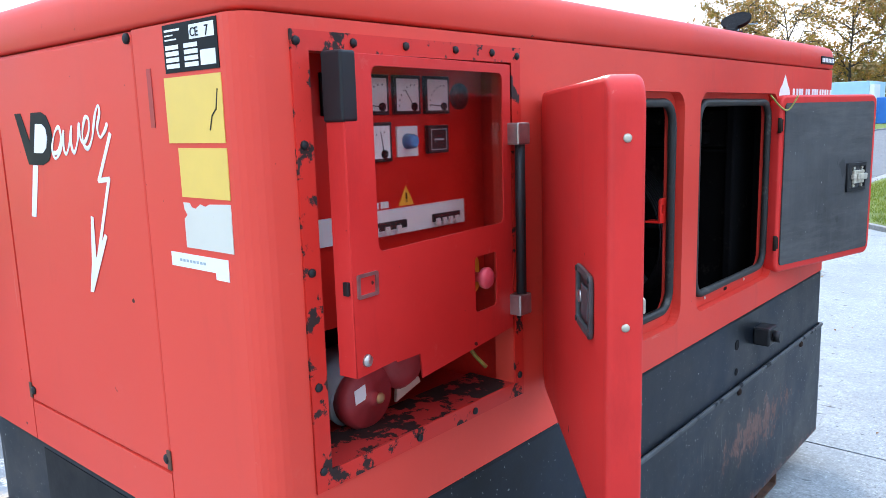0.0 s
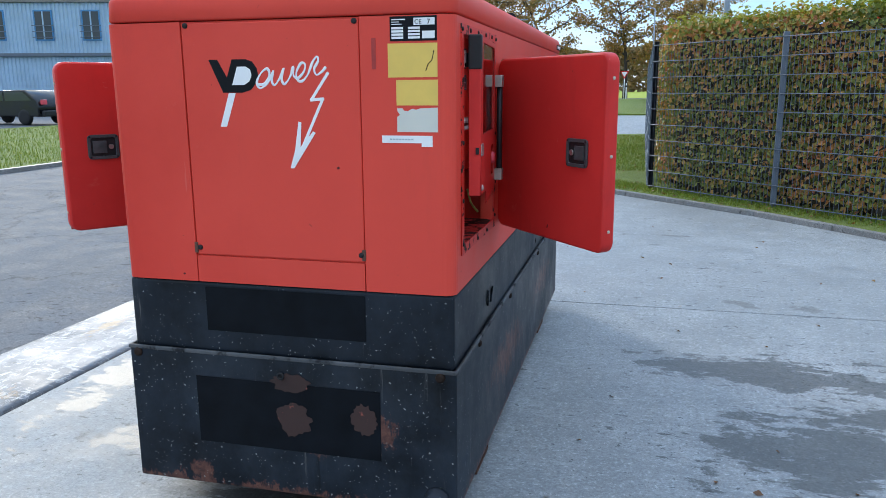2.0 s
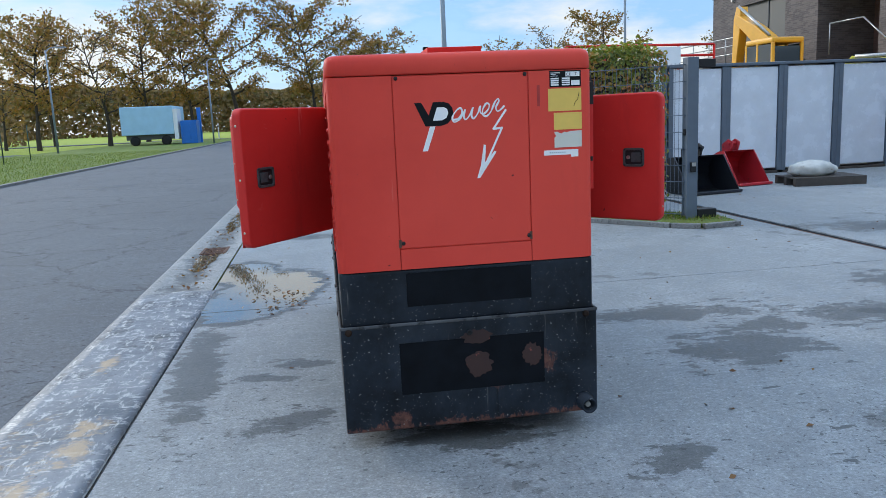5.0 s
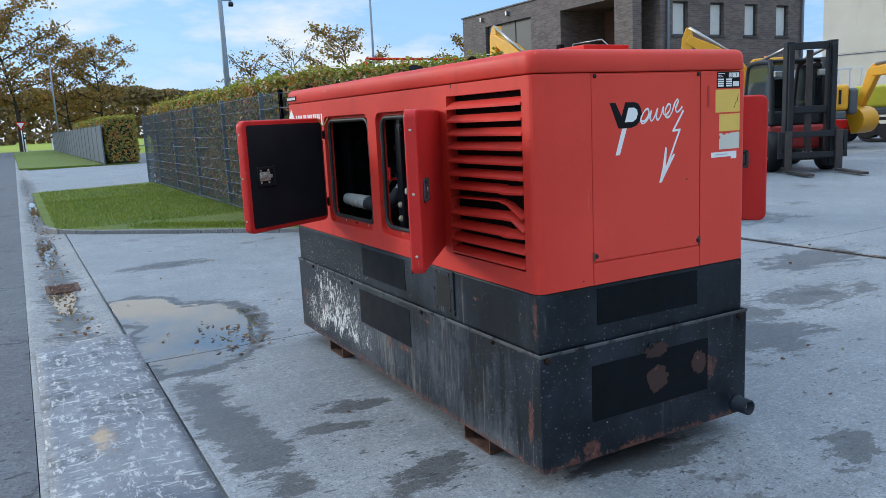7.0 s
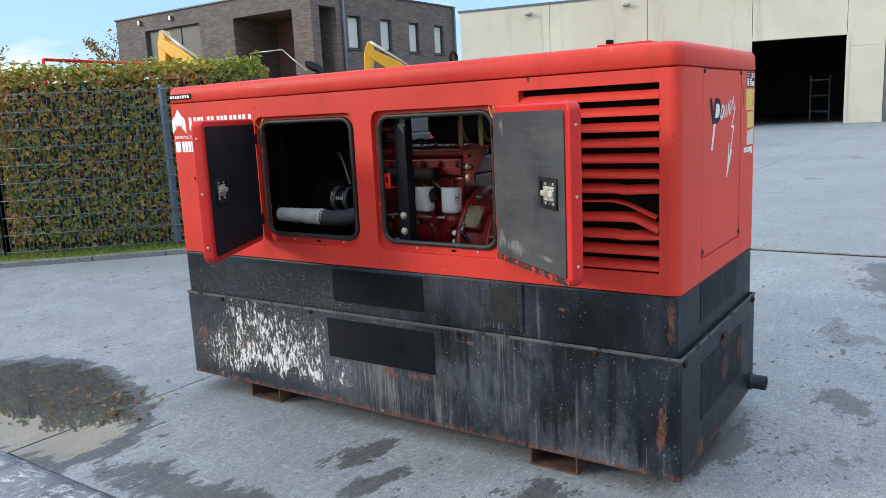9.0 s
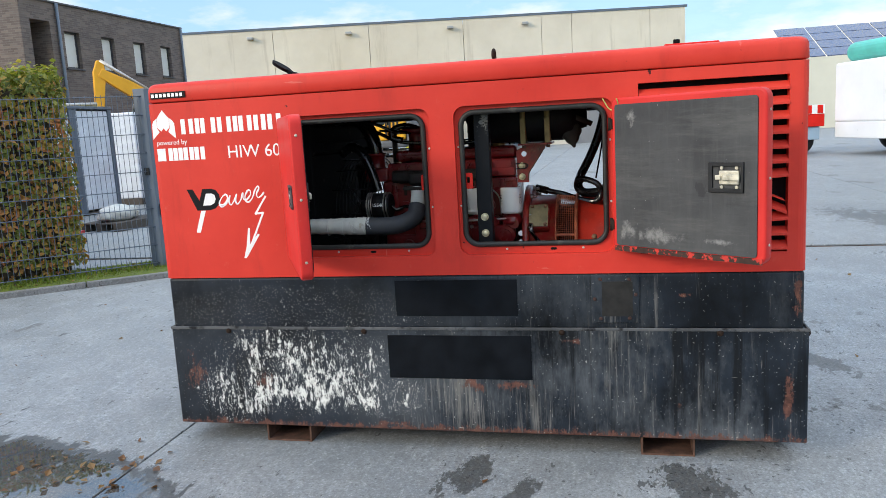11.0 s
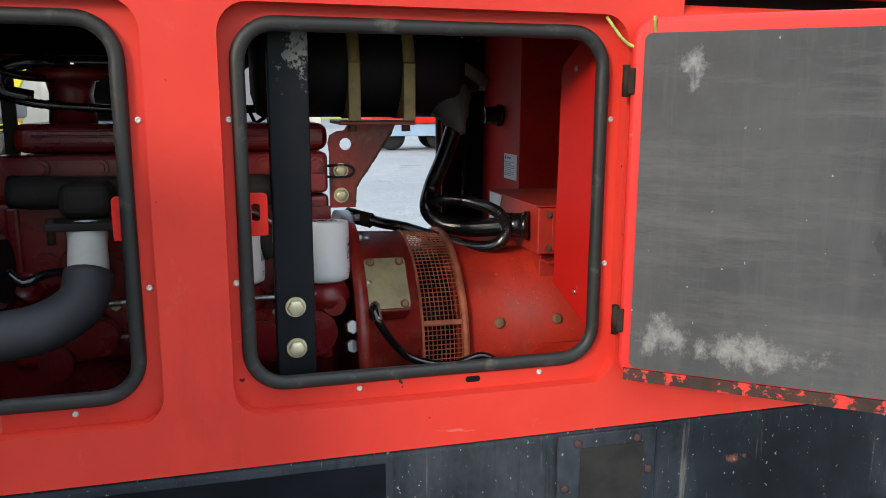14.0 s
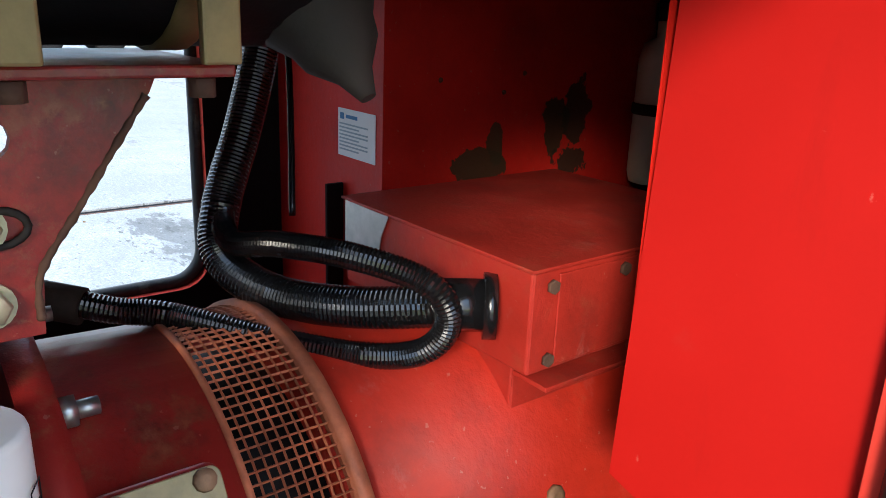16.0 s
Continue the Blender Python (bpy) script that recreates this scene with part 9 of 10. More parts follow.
    limb("boom", [foot, (foot[0] * 0.5 + mid[0] * 0.5 - 0.05, foot[1] * 0.45 + mid[1] * 0.55), mid, (mid[0] * 0.55 + knee[0] * 0.45, mid[1] * 0.55 + knee[1] * 0.45 + 0.03), knee], [0.30, 0.40, 0.46, 0.40, 0.24], 0.34, arm_paint)
    ext = (knee[0] + (knee[0] - wrist[0]) * 0.22, knee[1] + (knee[1] - wrist[1]) * 0.22)
    limb("stick", [ext, knee, wrist], [0.16, 0.34, 0.18], 0.26, arm_paint)
    part("boom_ram", cyl(at @ Vector((foot[0] + 0.35, 0.05, foot[1] - 0.2)), at @ Vector((mid[0] + 0.2, 0.05, mid[1] - 0.05)), 0.055, 10), M["steel"], root)
    part("stick_ram", cyl(at @ Vector((mid[0], 0.05, mid[1] + 0.3)), at @ Vector((ext[0], 0.05, ext[1])), 0.05, 10), M["steel"], root)
    bx, bz = wrist
    arc = [(bx + 0.42 * math.cos(a) + (tip[0] - bx) * 0.4, bz - 0.45 + 0.42 * math.sin(a)) for a in [math.pi * (0.3 + 1.2 * k / 9) for k in range(10)]]
    part("bucket", flat(arc, 0.8, at @ basis((0, 0.4 - 0.05, 0), (1, 0, 0), (0, 0, 1)), bevel=0.02), arm_paint, root)
    return root


def folded(x, y, turn, label, paint, arm, grip=None, dx=0.0, size=1.0):
    """An excavator with its arm folded high: the knee above the cab, the stick hanging straight down."""
    return excavator(pose(x, y, 0, 0, 0, turn) @ Matrix.Scale(size, 4), paint, arm, label, ((0.5, 1.3), (1.2 + dx, 2.6), (2.6 + dx, 3.5), (2.75 + dx, 2.0), (2.9 + dx, 1.4)), grip)


excavator(pose(14.48, 12.23, 0, 0, 0, 134) @ Matrix.Scale(0.88, 4), M["exc_lime"], M["exc_lime"], "lime yellow excavator with grey cab frame and low arm", ((0.8, 1.2), (1.7, 2.45), (3.4, 2.5), (3.9, 1.3), (4.0, 0.6)), M["exc_grey"])
folded(18.2, 13.4, 134, "yellow excavator with its arm folded high behind others", M["exc_yellow"], M["exc_yellow"])
excavator(pose(20.0, 7.75, 0, 0, 0, 90) @ Matrix.Scale(0.95, 4), M["exc_yellow"], M["exc_yellow"], "yellow and grey compact excavator parked before the hall", ((0.75, 0.95), (1.95, 2.5), (4.0, 2.3), (4.4, 1.3), (4.5, 0.6)), None, 1.15, 0.6)
excavator(pose(23.7, 12.1, 0, 0, 0, -88), M["exc_lime"], M["exc_lime"], "lime yellow excavator with its bucket on the ground", ((0.6, 1.5), (1.6, 2.75), (4.85, 2.55), (4.0, 0.85), (4.6, 0.3)))
excavator(pose(33.0, 14.2, 0, 0, 0, -88), M["exc_yellow"], M["exc_orange"], "orange yellow excavator before the hall", ((0.6, 1.5), (1.6, 2.8), (4.6, 2.75), (3.9, 1.0), (4.6, 0.4)))
excavator(pose(35.2, 15.0, 0, 0, 0, -88), M["exc_lime"], M["exc_lime"], "lime yellow excavator close to the hall wall", ((0.6, 1.5), (1.6, 2.9), (4.7, 3.05), (4.4, 1.2), (4.9, 0.5)))
folded(14.55, 19.6, 95, "large yellow excavator with raised arm behind the hedge", M["exc_yellow"], M["exc_yellow"], None, 0.0, 1.25)

lift = thing("platform_lift", "red scissor lift with railings among the excavators", "platform lift")
_p = basis((21.4, 15.2, 0), (0.80, -0.60, 0), (0, 0, 1))
part("chassis", box((0, 0.25, -1.1), (2.2, 0.75, 0), 0.04, 3, _p), M["red_plain"], lift)
part("deck", box((-0.05, 1.45, -1.1), (2.25, 1.60, 0), 0.02, 2, _p), M["red_plain"], lift)
for x in (0.15, 1.95):
    part("scissor_arm", box((-0.06, 0.0, -0.9), (0.06, 1.0, -0.8), 0.01, 2, _p @ Matrix.Translation((x, 0.7, 0)) @ Euler((0, 0, 0.6 if x < 1 else -0.6)).to_matrix().to_4x4()), M["exc_grey"], lift)
for z in (-1.05, -0.05):
    for x in (0.0, 0.7, 1.4, 2.15):
        part("rail_post", box((x, 1.601, z - 0.02), (x + 0.05, 2.45, z + 0.02), 0.004, 2, _p), M["truck_white"], lift)
    part("rail", box((-0.02, 2.451, z - 0.025), (2.22, 2.50, z + 0.025), 0.004, 2, _p), M["truck_white"], lift)
part("side_panel", box((0.3, 0.76, -0.06), (1.2, 1.44, -0.02), 0.01, 2, _p), M["red_plain"], lift)
for x in (0.35, 1.85):
    for z in (-1.0, -0.1):
        wheel(lift, _p @ Vector((x, 0.28, z)), 0.28, 0.2, _p.to_3x3() @ Vector((0, 0, 1)), M["exc_grey"])

cabin = thing("site_cabin", "white site cabin with a dark window by the hall", "site cabin")
part("body", box((37.2, 11.8, 0.0), (38.9, 14.6, 2.75), 0.04), M["truck_white"], cabin)
part("window", box((37.17, 11.95, 1.35), (37.198, 13.3, 2.25), 0.01), M["pane"], cabin)
part("roof", box((37.1, 11.7, 2.75), (39.0, 14.7, 2.9), 0.02), M["concrete_dark"], cabin)

stack = thing("wrapped_stack", "grey film wrapped goods stacked on a pallet", "wrapped stack")
part("skid", box((12.05, 12.9, 0), (12.65, 13.6, 0.14), 0.01, 2, Matrix.Translation((0, -1.5, 0))), M["dark_wood"], stack)
part("wrapped_box", box((12.1, 11.42, 0.141), (12.55, 12.05, 2.12), 0.03, 3), M["film"], stack)


def forklift(at):
    """A counterbalance forklift with cab. Local x forwards, z up."""
    root = thing("forklift", "red and black forklift truck with an enclosed cab", "forklift")
    M["fork_black"] = simple("forklift_black", (0.022, 0.023, 0.026), 0.5, 0, 0.2, 4, 0.03, shine=0.3)
    M["fork_red"] = simple("forklift_red", (0.42, 0.04, 0.035), 0.45, 0, 0.12, 2, 0.02)
    part("counterweight", joined(box((-1.9, -0.62, 0.35), (-0.9, 0.62, 1.30), 0.16, 5, at), box((-0.95, -0.60, 0.45), (0.55, 0.60, 0.95), 0.06, 3, at)), M["fork_red"], root)
    cab = part("cab", joined(*[sweep([at @ Vector(p) for p in ((-1.1, y, 1.25), (-0.95, y, 2.0), (-0.75, y, 2.28), (0.2, y, 2.28), (0.45, y, 2.15), (0.55, y, 0.95))], 0.055, 8, 0.1) for y in (-0.55, 0.55)], box((-0.85, -0.56, 2.26), (0.30, 0.56, 2.33), 0.03, 2, at), box((-0.92, -0.58, 0.951), (0.5, 0.58, 1.25), 0.05, 3, at)), M["fork_black"], root)
    for y in (-0.56, 0.55):
        part("cab_window", flat([(-1.0, 1.3), (0.45, 1.3), (0.40, 2.15), (0.2, 2.24), (-0.75, 2.24), (-0.92, 1.98)], 0.01, at @ basis((0, y + 0.005, 0), (1, 0, 0), (0, 0, 1))), M["pane"], cab)
    part("seat", joined(box((-0.7, -0.25, 1.2), (-0.15, 0.25, 1.32), 0.04, 3, at), box((-0.72, -0.25, 1.32), (-0.6, 0.25, 1.95), 0.04, 3, at)), M["rubber"], root)
    part("beacon", cyl(at @ Vector((-0.5, -0.3, 2.33)), at @ Vector((-0.5, -0.3, 2.46)), 0.06, 12), M["beacon"], root)
    for y in (-0.42, 0.42):
        part("mast_rail", joined(box((0.95, y - 0.08, 0.12), (1.15, y + 0.08, 2.62), 0.01, 2, at), box((1.151, y - 0.05, 0.15), (1.22, y + 0.05, 2.55), 0.01, 2, at)), M["fork_black"], root)
        part("tilt_ram", cyl(at @ Vector((-0.3, y * 1.1, 2.36)), at @ Vector((0.95, y, 2.52)), 0.035, 8), M["steel"], root)
    for z in (0.25, 1.2, 2.46):
        part("mast_tie", box((0.98, -0.339, z), (1.12, 0.339, z + 0.14), 0.01, 2, at), M["fork_black"], root)
    part("mast_chain", box((1.0, -0.06, 0.4), (1.05, 0.06, 2.45), 0.004, 2, at), M["track"], root)
    car = part("fork_carriage", joined(box((1.23, -0.68, 0.30), (1.31, 0.68, 0.42), 0.01, 2, at), box((1.23, -0.68, 0.72), (1.31, 0.68, 0.84), 0.01, 2, at), box((1.23, -0.68, 0.421), (1.31, -0.60, 0.719), 0.01, 2, at), box((1.23, 0.60, 0.421), (1.31, 0.68, 0.719), 0.01, 2, at)), M["fork_black"], root)
    for y in (-0.5, 0.5):
        part("fork", joined(box((1.312, y - 0.07, 0.03), (1.36, y + 0.07, 0.85), 0.006, 2, at), box((1.361, y - 0.07, 0.03), (2.45, y + 0.07, 0.075), 0.006, 2, at)), M["track"], root)
    for x, r in ((0.62, 0.42), (-1.25, 0.34)):
        for y in (-0.58, 0.58):
            wheel(root, at @ Vector((x, y, r)), r, 0.28, at.to_3x3() @ Vector((0, 1, 0)), M["fork_red"])
    for y in (-0.45, 0.45):
        part("head_lamp", box((0.5, y - 0.08, 1.95), (0.6, y + 0.08, 2.08), 0.02, 2, at), M["steel"], root)
    return root


M["beacon"] = simple("orange_beacon", (0.7, 0.2, 0.03), 0.3, 0, 0.1, 20, 0)
forklift(pose(12.60, 8.82, 0, 0, 0, -122))


M["tread"] = simple("worn_tread_rubber", (0.045, 0.047, 0.050), 0.7, 0, 0.5, 9, 0.2, shine=0.3)


def rubber_track(at, label):
    """A loose rubber crawler track lying on its side as a flattened ring with bars."""
    root = thing("rubber_track", label, "rubber track", "loose rubber tracks")
    n = 26
    ring = [(0.62 * math.cos(2 * math.pi * k / n), 0.42 * math.sin(2 * math.pi * k / n)) for k in range(n)]
    inner = [(x * 0.9, y * 0.84) for x, y in ring]
    part("belt", flat(ring, 0.42, at, [inner], 0.01), M["rubber"], root)
    for k, (x, y) in enumerate(ring):
        a = math.atan2(y / 0.42, x / 0.62)
        d = Vector((math.cos(a) / 0.62, math.sin(a) / 0.42, 0)).normalized()
        m = at @ Matrix.Translation((x, y, 0)) @ Vector((0, 0, 1)).to_track_quat("Z", "Y").to_matrix().to_4x4() @ Euler((0, 0, math.atan2(d.y, d.x))).to_matrix().to_4x4()
        part("tread_bar", box((-0.005, -0.045, 0.01), (0.055, 0.03, 0.41), 0.008, 2, m), M["tread"], root)
    return root


rubber_track(pose(10.25, 8.82, 0.0, 0, 0, -40), "black rubber crawler track lying on the concrete")
rubber_track(pose(10.28, 8.80, 0.445, 5, 3, -34), "black rubber crawler track stacked on another")


def profile_vehicle(root, at, side, width, paint, windows, glass):
    part("body", flat(side, width, at @ basis((0, width / 2, 0), (1, 0, 0), (0, 0, 1)), bevel=0.05), paint, root)
    for ring in windows:
        for y in (width / 2 + 0.004, -width / 2 - 0.012):
            part("window", flat(ring, 0.012, at @ basis((0, y + 0.006, 0), (1, 0, 0), (0, 0, 1))), glass, root)


def van(at, paint, label, name="van", low=False):
    root = thing(name, label, "car" if low else "van")
    if low:
        side = [(-2.3, 0.35), (2.3, 0.35), (2.35, 0.75), (1.3, 0.95), (0.6, 1.42), (-1.6, 1.45), (-2.25, 1.0)]
        wins = [[(0.95, 0.98), (0.5, 1.36), (-0.4, 1.38), (-0.4, 1.0)], [(-0.5, 1.0), (-0.5, 1.38), (-1.5, 1.38), (-1.95, 1.02)]]
        r = 0.33
    else:
        side = [(-2.4, 0.35), (2.4, 0.35), (2.45, 0.9), (1.75, 1.15), (1.1, 1.85), (0.8, 1.95), (-2.3, 1.95), (-2.45, 1.2)]
        wins = [[(1.5, 1.18), (1.0, 1.78), (0.4, 1.80), (0.4, 1.15)], [(0.3, 1.15), (0.3, 1.80), (-0.9, 1.80), (-0.9, 1.15)], [(-1.0, 1.15), (-1.0, 1.80), (-2.2, 1.80), (-2.3, 1.2)]]
        r = 0.34
    profile_vehicle(root, at, side, 1.85, paint, wins, M["pane"])
    part("bumper", box((2.35, -0.85, 0.35), (2.5, 0.85, 0.6), 0.05, 3, at), M["plastic"], root)
    part("bumper", box((-2.52, -0.85, 0.35), (-2.35, 0.85, 0.6), 0.05, 3, at), M["plastic"], root)
    for y in (-0.7, 0.7):
        part("tail_lamp", box((-2.44, y - 0.12, 0.85), (-2.30, y + 0.12, 1.05), 0.02, 2, at), M["pink"], root)
        part("head_lamp", box((2.25, y - 0.15, 0.68), (2.42, y + 0.15, 0.82), 0.02, 2, at), M["steel"], root)
    for x in (-1.45, 1.45):
        for y in (-0.84, 0.84):
            wheel(root, at @ Vector((x, y, r)), r, 0.2, at.to_3x3() @ Vector((0, 1, 0)), M["steel"])
    return root


M["trailer_blue"] = simple("pale_blue_paint", (0.36, 0.56, 0.72), 0.4, 0, 0.08, 1, 0)
M["bright_blue"] = simple("bright_blue_paint", (0.02, 0.14, 0.50), 0.4, 0, 0.1, 1, 0)
M["car_black"] = simple("black_car_paint", (0.012, 0.013, 0.016), 0.2, 0.2, 0.05, 2, 0)
van(pose(-25.4, 26.0, 0, 0, 0, 175), M["car_black"], "black estate car parked by the blue building", "car", True)


# sky reflection of the windscreens, put into their colour as pale blue
M["screen_glass"] = simple("sky_reflecting_windscreen", (0.24, 0.34, 0.43), 0.12, 0, 0.2, 1, 0)


def front_truck(at, label):
    """A white concrete mixer seen from its front: cab, windscreen, grille, bumper, drum behind."""
    root = thing("truck", label, "truck", "white trucks in the far yard")
    part("cab", box((-1.0, -1.25, 0.75), (1.0, 1.25, 3.05), 0.12, 4, at), M["truck_white"], root)
    part("windscreen", box((0.99, -1.1, 1.85), (1.02, 1.1, 2.75), 0.01, 2, at), M["screen_glass"], root)
    part("grille", box((0.99, -0.75, 1.15), (1.03, 0.75, 1.50), 0.02, 2, at), M["plastic"], root)
    part("bumper", box((0.85, -1.25, 0.40), (1.10, 1.25, 0.95), 0.06, 3, at), M["exc_grey"], root)
    part("sun_visor", box((0.95, -1.15, 2.76), (1.12, 1.15, 2.86), 0.02, 2, at), M["truck_white"], root)
    for y in (-1.0, 1.0):
        part("head_lamp", box((1.02, y - 0.2, 1.0), (1.12, y + 0.2, 1.14), 0.02, 2, at), M["steel"], root)
        part("mirror", box((0.7, y * 1.36 - 0.08, 1.9), (0.8, y * 1.36 + 0.08, 2.6), 0.02, 2, at), M["plastic"], root)
    part("chassis", box((-6.5, -0.5, 0.7), (-1.0, 0.5, 1.0), 0, 2, at), M["exc_grey"], root)
    part("drum", lathe([(0.1, 0), (0.7, 0.08), (1.1, 1.5), (1.1, 2.6), (0.6, 4.7), (0.5, 4.75)], at @ Matrix.Translation((-1.15, 0, 2.2)) @ Euler((0, radians(-80), 0)).to_matrix().to_4x4(), 24), M["truck_white"], root)
    part("drum_stand", box((-1.9, -0.9, 1.001), (-1.3, 0.9, 1.9), 0.04, 2, at), M["exc_grey"], root)
    for x in (0.1, -4.2, -5.4):
        for y in (-1.1, 1.1):
            wheel(root, at @ Vector((x, y, 0.5)), 0.5, 0.3, at.to_3x3() @ Vector((0, 1, 0)), M["steel"])
    return root


front_truck(pose(-31.6, 62.0, 0, 0, 0, -62), "white concrete mixer lorry with dark grille in the far yard")
front_truck(pose(-27.9, 64.0, 0, 0, 0, -66), "white concrete mixer lorry parked beside another one")


def refuse_truck(at):
    root = thing("refuse_truck", "white refuse truck with blue stripes and a teal top", "truck")
    part("body", box((-4.2, -1.25, 0.9), (1.2, 1.25, 2.55), 0.06, 3, at), M["truck_white"], root)
    part("hopper", box((-4.0, -1.2, 2.551), (0.4, 1.2, 3.1), 0.3, 5, at), M["teal"], root)
    part("lid_rail", box((-4.1, -1.22, 2.552), (0.8, -1.10, 2.70), 0.02, 2, at), M["exc_yellow"], root)
    part("cab", box((1.25, -1.2, 0.7), (3.0, 1.2, 2.9), 0.12, 4, at), M["truck_white"], root)
    part("skirt", box((-4.2, -1.2, 0.45), (1.2, 1.2, 0.899), 0.02, 2, at), M["truck_white"], root)
    for k in range(3):
        part("stripe", flat([(-2.6 + k * 0.28, 1.15), (-2.4 + k * 0.28, 1.15), (-1.9 + k * 0.28, 2.3), (-2.1 + k * 0.28, 2.3)], 0.008, at @ basis((0, -1.25, 0), (1, 0, 0), (0, 0, 1))), M["blue"] if k < 2 else M["blue_sheet"], root)
    for x in (-2.4, 1.9):
        for y in (-1.1, 1.1):
            wheel(root, at @ Vector((x, y, 0.5)), 0.5, 0.3, at.to_3x3() @ Vector((0, 1, 0)), M["steel"])
    return root


M["teal"] = simple("teal_tarpaulin", (0.08, 0.42, 0.36), 0.5, 0, 0.15, 2, 0.2)
refuse_truck(pose(20.6, -9.9, 0, 0, 0, -75))
M["solar"] = simple("blue_solar_glass", (0.05, 0.075, 0.15), 0.25, 0, 0.1, 1, 0)
sol = thing("solar_roof_building", "low building with a sloping solar panel roof", "building")
part("wall", box((48, -26, -0.05), (62, -10, 4.3), 0), M["beige"], sol)
for i in range(8):
    for j in range(4):
        part("solar_panel", box((0.05 + i * 2.0, 0.05 + j * 1.6, 0), (1.95 + i * 2.0, 1.55 + j * 1.6, 0.06), 0, 2, basis((48, -10, 4.35), (0, -1, 0), (0.93, 0, 0.36)) @ Matrix.Diagonal((1, 1, -1, 1))), M["solar"], sol)
rr = thing("red_lift_rail", "red steel railing of a work platform behind the fence", "railing")
for z in (2.35, 2.6, 2.85):
    part("rail", cyl((5.0, 14.0, z), (8.8, 14.4, z), 0.03, 6), M["red_plain"], rr)
for k in range(5):
    part("rail_post", cyl((5.0 + 0.95 * k, 14.0 + 0.1 * k, 0), (5.0 + 0.95 * k, 14.0 + 0.1 * k, 2.85), 0.03, 6), M["red_plain"], rr)
part("notice_board", box((7.2, 14.18, 2.3), (7.85, 14.21, 2.8), 0.005), M["truck_white"], rr)

def low_trailer():
    """A red flat trailer with a striped board, blue lower beam and wheels."""
    root = thing("trailer", "red flat trailer with a red and white striped board", "trailer")
    part("deck", box((20.45, -5.2, 0.80), (22.4, -2.45, 1.16), 0.02), M["red_plain"], root)
    part("lower_beam", box((20.55, -5.1, 0.42), (20.75, -2.6, 0.799), 0.02), M["blue_sheet"], root)
    part("lower_beam", box((22.1, -5.1, 0.42), (22.3, -2.6, 0.799), 0.02), M["blue_sheet"], root)
    board = part("striped_board", box((20.43, -5.2, 1.161), (20.47, -2.45, 1.42), 0.004), M["truck_white"], root)
    for k in range(9):
        y = -5.15 + k * 0.30
        part("red_stripe", flat([(-y - 0.15, 1.17), (-y, 1.17), (-y + 0.0, 1.41), (-y - 0.15, 1.41)], 0.003, basis((20.4295, 0, 0), (0, -1, 0), (0, 0, 1))), M["red_plain"], board)
    for y in (-4.6, -3.1):
        for x in (20.85, 22.0):
            wheel(root, Vector((x, y, 0.4)), 0.4, 0.24, Vector((1, 0, 0)), M["steel"])
    part("prop_leg", box((20.6, -2.62, 0.0), (20.7, -2.52, 0.42), 0.01), M["exc_grey"], root)
    return root


low_trailer()

# ---- poles ----
def pole(x, y, h, r, label, arm=0.0):
    root = thing("lamp_post", label, "lamp post")
    part("mast", cyl((x, y, -0.05), (x, y, h), r, 14, r * 0.7), M["pole"], root)
    if arm:
        part("arm", sweep([(x, y, h - 0.05), (x + arm * 0.5, y, h + 0.18), (x + arm, y, h + 0.2)], r * 0.5, 8, 0.1), M["pole"], root)
        part("lamp_head", box((x + arm - 0.1, y - 0.1, h + 0.12), (x + arm + 0.5, y + 0.1, h + 0.22), 0.03), M["pole"], root)
    else:
        part("bracket", box((x, y - 0.03, 4.72), (x + 0.3, y + 0.03, 4.76), 0.005), M["pole"], root)
        part("camera_housing", lathe([(0.06, 0), (0.075, 0.05), (0.05, 0.12)], Matrix.Translation((x + 0.28, y, 4.58)), 14), M["plastic"], root)
    return root


M["post_green"] = simple("dark_green_post", (0.015, 0.05, 0.03), 0.5, 0, 0.1, 5, 0)
M["pole"] = simple("grey_blue_pole", (0.22, 0.26, 0.30), 0.5, 0.2, 0.1, 3, 0.02)
pole(2.93, 18.4, 6.2, 0.085, "tall grey mast with a camera behind the hedge")
pole(17.7, 41.7, 11.0, 0.09, "tall thin lamp post beyond the yard", -1.0)
pole(-10.2, 68.4, 7.2, 0.08, "grey street lamp on the verge", 0.5)
pole(1.9, 85.0, 9.5, 0.09, "grey lamp post along the road", -1.0)
pole(-19.8, 57.0, 7.4, 0.08, "lamp post by the far car park", 0.9)
pole(21.0, 48.0, 5.6, 0.06, "small lamp post behind the hedge", 0.7)
for i, (x, y) in enumerate(((-15.73, 20.6), (-15.73, 25.6), (-15.88, 29.8), (-16.2, 34.0), (-16.4, 38.2), (-16.6, 42.4))):
    t = thing("fence_post", "thin dark green wire fence post on the verge", "fence post", "green posts on the verge")
    part("post_rod", cyl((x, y, 0.0), (x, y, 2.0), 0.03, 8), M["post_green"], t)

